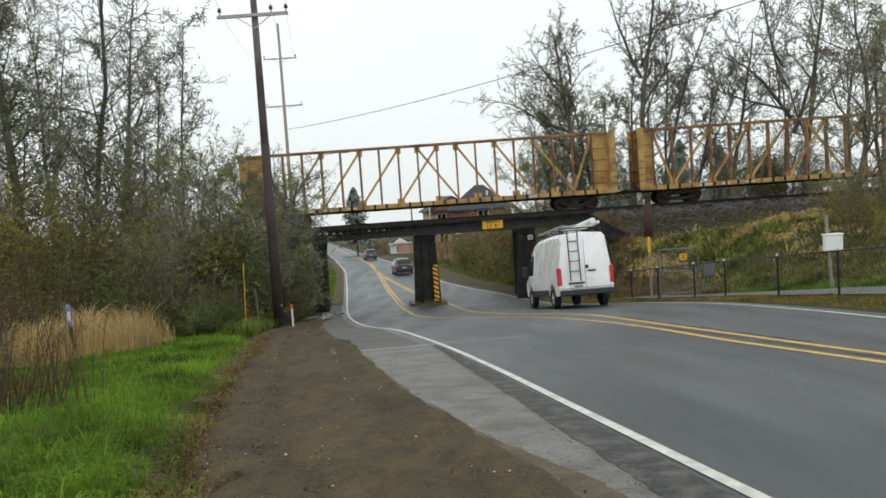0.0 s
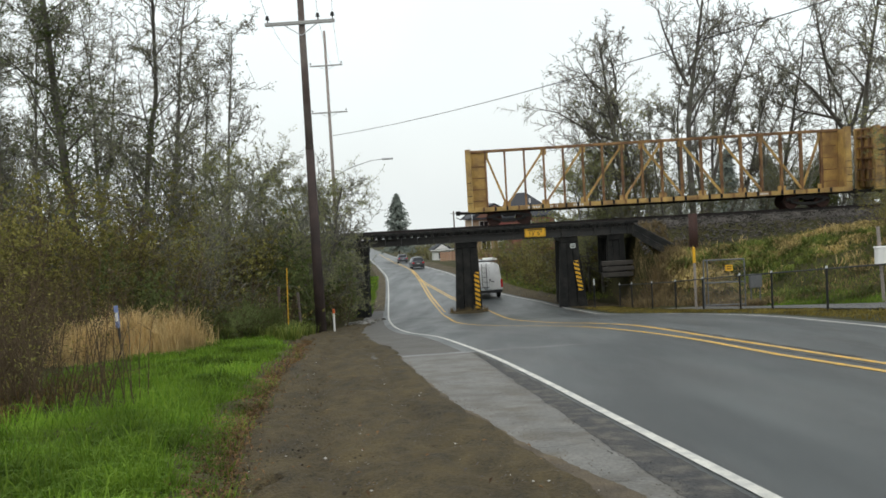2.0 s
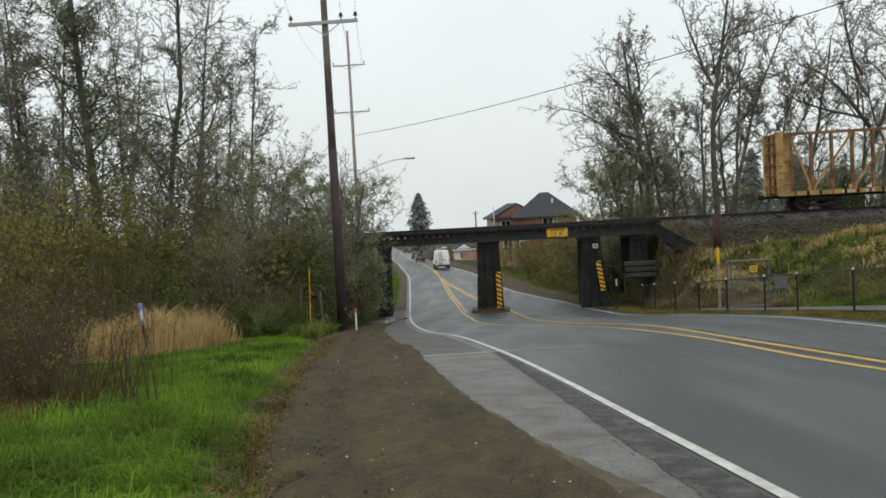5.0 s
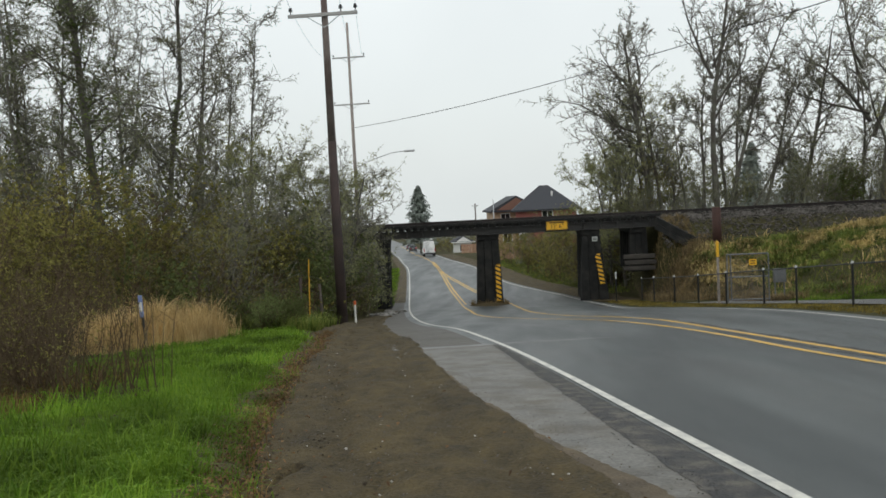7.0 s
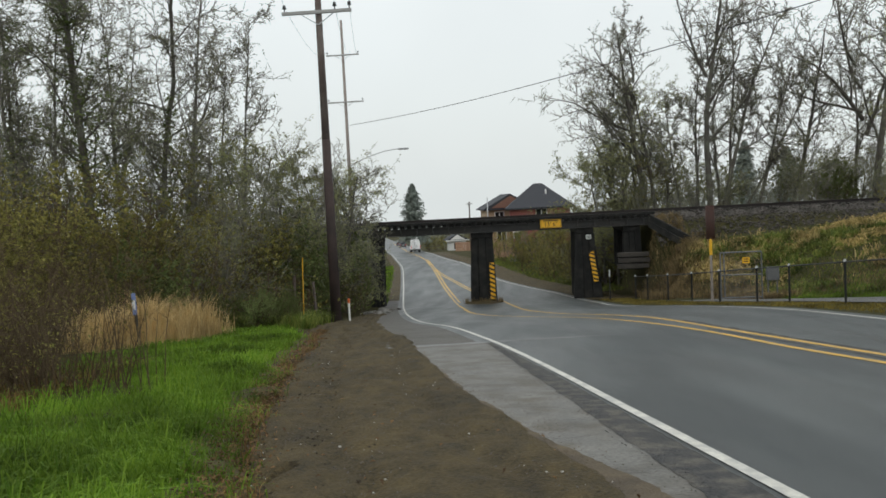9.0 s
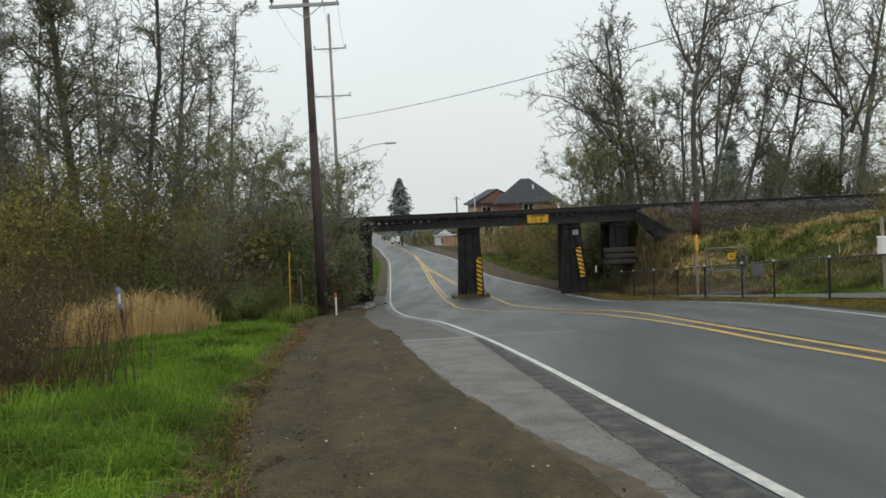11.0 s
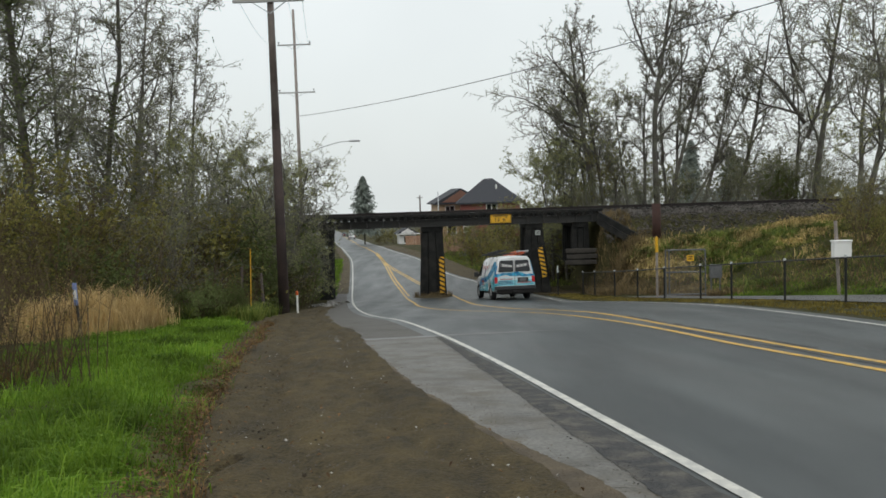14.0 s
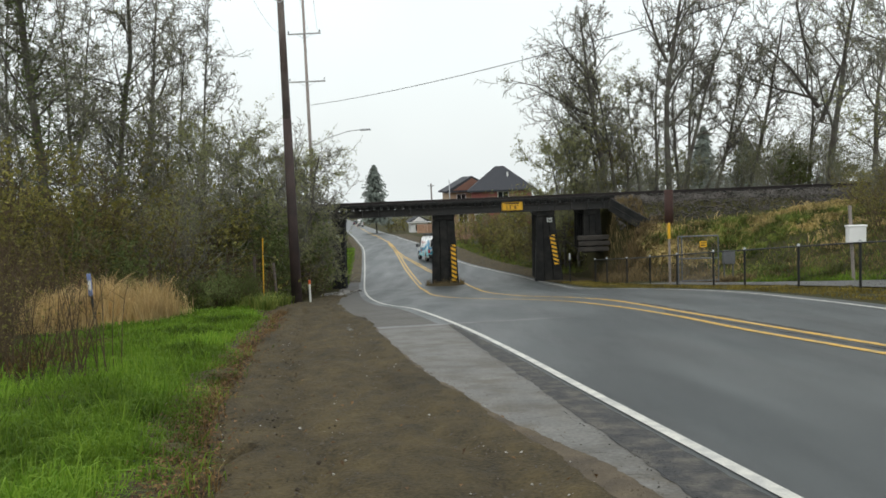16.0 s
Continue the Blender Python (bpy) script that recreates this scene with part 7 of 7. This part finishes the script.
# ---- grass, reeds, leaves ----
def blades(name, label, n, place, h0, h1, width, material, seed, bend=0.5, category="grass", clump=1):
    r = random.Random(seed)
    verts, faces, spots = [], [], []
    for _ in range(n):
        x0, y0 = place(r)
        spots += [(x0 + r.gauss(0, 0.05), y0 + r.gauss(0, 0.05)) for _c in range(clump)]
    heights = ground_z(np.array([p[0] for p in spots]), np.array([p[1] for p in spots])) - 0.02
    for (x, y), z in zip(spots, heights.tolist()):
        h = (h0 + (h1 - h0) * r.random()) * (1 + 0.6 * noise.noise((x * 1.1, y * 1.1, 7)) + 0.55 * noise.noise((x * 3.7, y * 3.7, 2)))
        a, b = r.uniform(0, 6.28), r.uniform(0, 6.28)
        lx, ly = math.cos(a) * h * bend * r.random(), math.sin(a) * h * bend * r.random()
        wx, wy = math.cos(b) * width, math.sin(b) * width
        k = len(verts)
        verts += [(x - wx, y - wy, z), (x + wx, y + wy, z), (x + lx * 0.35 + wx * 0.8, y + ly * 0.35 + wy * 0.8, z + h * 0.6),
                  (x + lx * 0.35 - wx * 0.8, y + ly * 0.35 - wy * 0.8, z + h * 0.6), (x + lx, y + ly, z + h * (1 - 0.3 * bend))]
        faces += [(k, k + 1, k + 2, k + 3), (k + 3, k + 2, k + 4)]
    ob = raw(name, verts, faces, material)
    tagged(ob, label, category, kind="stuff")
    return ob


lawn_left = spline((0, 5.5, 7.2, 8.1, 9, 11, 13.6, 18), (-6.5, -5.6, -4.5, -4.1, -4.2, -5.2, -6.4, -7.6))


def lawn_near(r):
    for _ in range(6):
        y = 3.0 + 8.5 * r.random() ** 1.2
        x = float(grass_edge(y)) + 0.05 + r.gauss(0, 0.1) - (1.2 + 0.55 * y) * r.random() ** 1.25
        if x > float(lawn_left(y)) + r.gauss(0, 0.25) or r.random() < 0.12:
            break
    return x, y


def lawn_behind(r):
    y = -9 + 12.2 * r.random()
    return float(grass_edge(y)) - 0.1 - 4.5 * r.random(), y


blades("grass", "fresh green grass verge beside the dirt lay-by", 14000, lawn_behind, 0.06, 0.22, 0.008, M_GRASS, 27, 1.2)


def lawn_far(r):
    y = 11 + 12.5 * r.random()
    e = float(grass_edge(y)) - 0.1 + r.gauss(0, 0.15) - 0.9 * float(smooth01((y - 18) / 4))
    return e - 3.2 * r.random(), y


blades("grass", "fresh green grass verge beside the dirt lay-by", 46000, lawn_near, 0.05, 0.21, 0.0042, M_GRASS, 1, 1.5)
blades("grass", "fresh green grass verge running down to the pole", 22000, lawn_far, 0.06, 0.26, 0.008, M_GRASS, 2, 1.2)


def reeds(r):
    s = r.random()
    return -8.5 + 1.62 * s + r.gauss(0, 0.22), 16.2 + 2.6 * s + r.gauss(0, 0.4)


blades("dry_reeds", "clump of tall dry straw-coloured grass by the brush", 6400, reeds, 0.25, 1.08, 0.006, M_DRY, 3, 0.7)


def bank(r):
    y = 24 + 21.6 * r.random()
    x = float(fence_x(y)) + float(path_w(y)) + 0.4 + 20 * r.random()
    return x, y


blades("bank_grass", "mixed green and dry grass on the embankment", 34000, bank, 0.1, 0.32, 0.012, M_GRASS_MIX, 4, 1.4)


def tufts(r):
    y = 33 + 12 * r.random()
    x = float(fence_x(y)) + float(path_w(y)) + 0.5 + 18 * r.random()
    for _ in range(6):
        if noise.noise((x * 0.28, y * 0.3, 11)) + (y - 41) * 0.035 > 0.05:
            break
        y = 33 + 12 * r.random()
        x = float(fence_x(y)) + float(path_w(y)) + 0.5 + 18 * r.random()
    x, y = round(x / 1.7) * 1.7 + r.gauss(0, 0.32), round(y / 1.9) * 1.9 + r.gauss(0, 0.32)
    return x, y


blades("dry_tufts", "tussocks of long dry grass on the embankment", 1700, tufts, 0.25, 0.6, 0.011, M_DRY, 5, 1.1)


def tussocks(n, seed, material, label, shift):
    """Rounded tussocks of long drooping straw."""
    r = random.Random(seed)
    verts, faces = [], []
    made = 0
    while made < n:
        y = 30 + 14.6 * r.random()
        x = float(fence_x(y)) + float(path_w(y)) + 0.5 + 15 * r.random()
        if 1.7 * noise.noise((x * 0.33, y * 0.36, 11 + shift)) + ((y - 39.6) * 0.07 + 0.35 * (x < 11.5)) * (1 if shift == 0 else 0.3) < r.uniform(0.0, 0.35):
            continue
        made += 1
        z, size = gz(x, y) - 0.03, (r.uniform(0.14, 0.38) if shift == 0 else r.uniform(0.2, 0.55)) + 0.25 * r.random() * (y > 41.0)
        for _ in range(20):
            a, out = r.uniform(0, 6.28), size * r.uniform(0.3, 1.25)
            h = size * r.uniform(0.25, 0.8)
            dx, dy = math.cos(a), math.sin(a)
            w = 0.015
            wx, wy = -dy * w, dx * w
            bx, by = x + r.gauss(0, 0.3) * size, y + r.gauss(0, 0.3) * size
            p = ((0, 0), (out * 0.35, h * 0.75), (out * 0.75, h * r.uniform(0.8, 1.0)), (out * 1.15, h * r.uniform(0.0, 0.8)))
            k = len(verts)
            for o, hh in p:
                verts += [(bx + dx * o - wx, by + dy * o - wy, z + hh), (bx + dx * o + wx, by + dy * o + wy, z + hh)]
            faces += [(k + 2 * i, k + 2 * i + 1, k + 2 * i + 3, k + 2 * i + 2) for i in range(3)]
    ob = raw("tussocks", verts, faces, material)
    tagged(ob, label, "grass", kind="stuff")


M_DEAD_WEED = leafy("dead_weeds", (0.09, 0.07, 0.035), (0.32, 0.235, 0.115), 0.45)
M_DRY_TUFT = leafy("straw_and_green_tufts", (0.17, 0.15, 0.035), (0.56, 0.42, 0.19), 0.55)
tussocks(1000, 17, M_DRY_TUFT, "drooping straw tussocks scattered over the grass bank", 0)
tussocks(600, 18, M_GRASS_MIX, "rank green tussocks scattered over the grass bank", 4)


def bank_foot(r):
    y = 23 + 10 * r.random()
    return float(fence_x(y)) + float(path_w(y)) + 0.05 + 2.6 * r.random() ** 1.3, y


blades("grass", "green grass at the foot of the bank beside the path", 7000, bank_foot, 0.06, 0.2, 0.010, M_GRASS, 19)


def bank_near(r):
    y = 26.5 + 9 * r.random()
    return float(fence_x(y)) + float(path_w(y)) + 1.6 + 7 * r.random(), y


blades("dead_weeds", "dead brown weeds and leaf litter at the near end of the bank", 6000, bank_near, 0.05, 0.3, 0.012, M_DEAD_WEED, 41, 1.3)
for x, y, k, s in ((16.6, 33.5, 2, 0.62), (18.4, 32.6, 1, 0.7), (17.6, 36.2, 2, 0.7), (19.8, 35.0, 2, 0.8), (21.2, 33.6, 1, 0.8), (16.4, 30.4, 2, 0.4), (18.6, 39.0, 1, 0.7)):
    plant(shrubs[k], "shrub", "bare brown shrub at the near end of the grass bank", "shrub", x, y, x * 50, s, "shrubs on the bank")


def bank_end(r):
    y = 41 + 5.5 * r.random()
    return 7.4 + 2.6 * r.random(), y


blades("dead_weeds", "dead brown weeds on the slope by the bridge end", 4200, bank_end, 0.15, 0.6, 0.010, M_DEAD_WEED, 23, 0.9)
def bank_corner(r):
    y = 33 + 14 * r.random()
    a = float(fence_x(y)) + float(path_w(y)) - 0.1 - 0.8 * float(smooth01((y - 37) / 3))
    return a + (11.4 - a) * r.random(), y


blades("dead_weeds", "matted brown weeds on the slope behind the gate", 9000, bank_corner, 0.12, 0.5, 0.012, M_DEAD_WEED, 24, 1.2)
def under_wing(r):
    return 7.6 + 2.6 * r.random(), 43.5 + 5.6 * r.random()


blades("dead_weeds", "tall dead weeds under the wing wall", 3600, under_wing, 0.2, 0.65, 0.012, M_DEAD_WEED, 25, 1.0)
for x, y, s in ((8.2, 45.6, 0.6), (9.0, 46.2, 0.55), (8.5, 43.8, 0.55), (9.6, 45.0, 0.5), (7.7, 47.2, 0.6)):
    plant(brambles[0], "bramble", "thicket of thin brown stems by the bridge end", "bramble", x, y, x * 70, s, "brambles")["kind"] = "stuff"


def verge(r):
    y = 8 + 39 * r.random()
    return float(right_white(y)) + 0.85 + (float(fence_x(y)) - float(right_white(y)) - 0.75) * r.random(), y


blades("verge_moss", "low ochre moss and weeds between road and fence", 16000, verge, 0.03, 0.1, 0.014, M_MOSS, 6)


def litter(n, seed, spread=None):
    r = random.Random(seed)
    verts, faces = [], []
    for _ in range(n):
        y = 3.2 + 17 * r.random() ** 1.3
        x = float(grass_edge(y)) + r.gauss(0.1, 0.13) + 0.15 * noise.noise((y * 1.5, 0, 3))
        if spread:
            x = dirt_left(y) + (dirt_right(y) - dirt_left(y)) * r.random() ** 1.5
        z = gz(x, y) + 0.06 + r.uniform(0, 0.03)
        s = r.uniform(0.006, 0.026)
        u = Vector((r.gauss(0, 1), r.gauss(0, 1), r.gauss(0, 0.35))).normalized()
        v = u.cross(Vector((0, 0, 1))).normalized() * r.uniform(0.5, 0.8)
        k = len(verts)
        c = Vector((x, y, z))
        for q in (c - u * s, c + v * s + Vector((0, 0, 0.01)), c + u * s, c - v * s + Vector((0, 0, 0.008))):
            verts.append(tuple(q))
        faces.append((k, k + 1, k + 2, k + 3))
    ob = raw("leaf_litter", verts, faces, M_LEAF_DEAD)
    tagged(ob, "fallen brown leaves along the edge of the grass", "leaves", kind="stuff")


def saplings(x, y, n, seed):
    """A clump of thin upright bare stems."""
    r = random.Random(seed)
    ob = thing("sapling", "clump of thin bare upright brown stems in the grass", "sapling", (x, y, gz(x, y)), group="saplings at the grass edge")
    for _ in range(n):
        a, d, h = r.uniform(0, 6.28), r.uniform(0.02, 0.3), r.uniform(0.9, 1.75)
        p = Vector((math.cos(a) * d, math.sin(a) * d, -0.05))
        bm = bmesh.new()
        lean = Vector((r.gauss(0, 0.1), r.gauss(0, 0.1), 1))
        r0 = r.uniform(0.004, 0.008)
        for k in range(4):
            q = p + lean.normalized() * h / 4
            bar(bm, p, q, r0 * (1 - k * 0.2), r0 * (0.8 - k * 0.2) + 0.001, 5)
            if k > 0:
                tip = p + Vector((r.gauss(0, 1), r.gauss(0, 1), 1.4)).normalized() * r.uniform(0.1, 0.3)
                bar(bm, p, tip, r0 * 0.45, 0.0015, 4)
            p = q
            lean += Vector((r.gauss(0, 0.08), r.gauss(0, 0.08), 0))
        part("stem", bm, M_SHRUB_TWIG, ob)


for k, (x, y, n) in enumerate(((-4.25, 8.9, 8), (-4.65, 9.3, 5), (-4.9, 8.5, 5), (-5.3, 9.4, 5), (-4.05, 9.4, 3))):
    saplings(x, y, n, 90 + k)
litter(3200, 4)
litter(300, 5, True)


def far_grass(r):
    y = 52 + 45 * r.random()
    return float(left_white(y)) - 1.0 - 4.5 * r.random(), y


blades("far_grass", "green grass beside the road past the bridge", 9000, far_grass, 0.1, 0.3, 0.02, M_GRASS, 12)


def far_grass_right(r):
    y = 55 + 50 * r.random()
    return float(right_white(y)) + 2.9 + 6.0 * r.random(), y


blades("far_grass", "green and dry grass below the brush past the bridge", 9000, far_grass_right, 0.1, 0.35, 0.022, M_GRASS_MIX, 13)


def pier_weeds(r):
    a = r.uniform(0, 6.28)
    return -1.25 + math.cos(a) * (0.95 + 0.15 * r.random()), 48.75 - abs(math.sin(a)) * 0.35 * r.random()


blades("pier_weeds", "brown weeds growing round the pier foot", 260, pier_weeds, 0.1, 0.5, 0.012, M_DEAD_WEED, 14)


def pier_island():
    """A low mound of dark mud round the foot of the pier between the lanes."""
    verts, faces, n, m = [], [], 28, 5
    cx, cy = -1.28, 48.9
    for k in range(m + 1):
        f = k / m
        for i in range(n):
            a = 2 * math.pi * i / n
            rx = (1.25 + 0.25 * noise.noise((math.cos(a) * 1.7, math.sin(a) * 1.7, 3))) * f
            x, y = cx + math.cos(a) * rx, cy + math.sin(a) * rx * 1.1
            verts.append((x, y, gz(x, y) + 0.14 * (1 - f * f) + 0.004 + 0.02 * noise.noise((x * 4, y * 4, 1)) * (1 - f)))
    faces = [(k * n + i, k * n + (i + 1) % n, (k + 1) * n + (i + 1) % n, (k + 1) * n + i) for k in range(m) for i in range(n)]
    tagged(raw("mud_mound", verts, faces, M_DIRT, smooth=True), "low mound of dark mud round the pier foot", "mud", kind="structure")


pier_island()


def edge_weeds(r):
    y = 3.2 + 19 * r.random() ** 1.2
    return float(grass_edge(y)) + r.gauss(0.1, 0.1) + 0.12 * noise.noise((y * 1.3, 7, 1)), y


M_WEED = leafy("rough_weeds", (0.10, 0.055, 0.022), (0.27, 0.18, 0.07))
blades("edge_weeds", "dull reddish brown weeds along the edge of the dirt", 7000, edge_weeds, 0.04, 0.17, 0.004, M_WEED, 15, 1.1)


def long_grass(r):
    y = 3.4 + 9 * r.random() ** 1.3
    return float(grass_edge(y)) - 0.15 - (0.5 + 0.3 * y) * r.random() ** 1.5, y


blades("long_grass", "longer drooping blades standing in the green verge", 520, long_grass, 0.2, 0.38, 0.0045, M_GRASS, 31, 1.5, clump=7)


def bramble_foot(r):
    y = 7.6 + 4.6 * r.random()
    return -3.9 - 0.12 * y - (0.6 + 0.42 * (y - 6)) * r.random(), y


blades("rough_weeds", "rough brown weeds between the brambles and the grass", 5200, bramble_foot, 0.08, 0.34, 0.005, M_WEED, 32, 1.2)


def rank_weeds(r):
    y = 22.5 + 5.5 * r.random()
    return float(grass_edge(y)) - 0.3 - 4.6 * r.random() ** 1.2, y


blades("rank_weeds", "rank green weeds round the posts at the foot of the brush", 1600, rank_weeds, 0.2, 0.62, 0.012, M_GRASS_MIX, 34, 1.2, clump=6)
stones("rubble", "pale broken stones lying by the bridge pier", 60, lambda r: (lambda x, y: (x, y, gz(x, y) + 0.06))(-6.9 + 1.3 * r.random(), 37 + 8 * r.random()), 0.05, 0.22, M_CONCRETE, 33, 0.6)


# ---- courses of the vehicles: seconds, x and y of the rear axle ----
VAN1 = ((-0.5, 5.0, 21.8), (0.0, 4.5, 28.6), (0.5, 3.36, 35.6), (1.0, 2.41, 44.5), (1.5, 1.12, 53.3), (2.0, -0.16, 60.8), (2.5, -2.1, 69.2), (3.0, -3.8, 78), (3.5, -4.9, 86.5), (4.0, -6.32, 95), (6.5, -11.96, 129),
        (7.5, -14.07, 143), (8.0, -15.02, 149.5), (9.0, -17.18, 163.4), (11.5, -23.21, 202), (12.5, -25.72, 218.5), (16.0, -33.74, 270))
VAN2 = ((0.0, 11.9, -56), (7.5, 11.2, -48), (9.0, 9.2, -28), (10.5, 7.6, -7.5), (11.3, 6.9, 4.2), (11.6, 6.7, 8.5), (12.0, 6.36, 14.0), (12.5, 5.81, 21.4), (13.0, 4.7, 27.6), (13.5, 3.85, 34.2), (14.0, 2.77, 41.4), (14.5, 1.73, 49.5), (15.0, 0.55, 57), (15.5, -0.75, 64), (16.0, -2.44, 71.3))
CAR_A = ((-0.5, -2.9, 73), (0.0, -4.3, 82), (0.5, -5.83, 91), (1.5, -8.13, 106), (2.0, -9.63, 114), (3.5, -13.29, 138), (4.0, -14.77, 147), (9.0, -27.2, 226), (16.0, -44, 336))
CAR_B = ((-0.5, -10.1, 117), (0.0, -11.23, 124), (0.5, -12.35, 131), (1.5, -14.48, 146), (2.0, -15.72, 153.5), (3.5, -19.07, 176), (9.0, -31.8, 256), (16.0, -47, 358))


# ---- what moves ----
def drive(ob, rows):
    """Keys a vehicle by (seconds, x, y) of its rear axle: it follows the road's slope and its own course."""
    ts = [r[0] for r in rows]  # rows before the start only lead in
    fx, fy = spline(ts, [r[1] for r in rows]), spline(ts, [r[2] for r in rows])
    keys = []
    for t in (t for t in ts if t >= 0):
        a, b = max(t - 0.25, ts[0]), min(t + 0.15, ts[-1])
        dx, dy = float(fx(b) - fx(a)), float(fy(b) - fy(a))
        x, y = float(fx(t)), float(fy(t))
        tilt = math.degrees(math.atan2(gz(x + dx, y + dy) - gz(x, y), math.hypot(dx, dy))) if dy > 0.05 else 0
        turn = math.degrees(math.atan2(-dx, dy)) if dy > 0.05 else 0
        keys.append((t, pose(x, y, gz(x, y) + 0.02, tilt, 0, turn)))
    walk(ob, keys)


def motions():
    run = ((0.0, -11.98), (0.5, -9.45), (1.0, -6.72), (1.5, -3.86), (2.0, -1.0), (2.5, 1.74), (3.0, 4.52), (3.5, 7.3), (4.0, 10.1), (4.5, 12.95),
           (6.5, 24.3), (10.0, 44.0), (16.0, 78.0))
    walk(rail_car_1, [(t, pose(x - 0.02, TRACK_Y, RAIL_Z)) for t, x in run])
    walk(rail_car_2, [(t, pose(x - 0.02 + CAR_L + CAR_GAP, TRACK_Y, RAIL_Z)) for t, x in run])
    drive(cargo_van, VAN1)
    drive(plumber_van, VAN2)
    drive(grey_car, CAR_A)
    drive(blue_car, CAR_B)


motions()
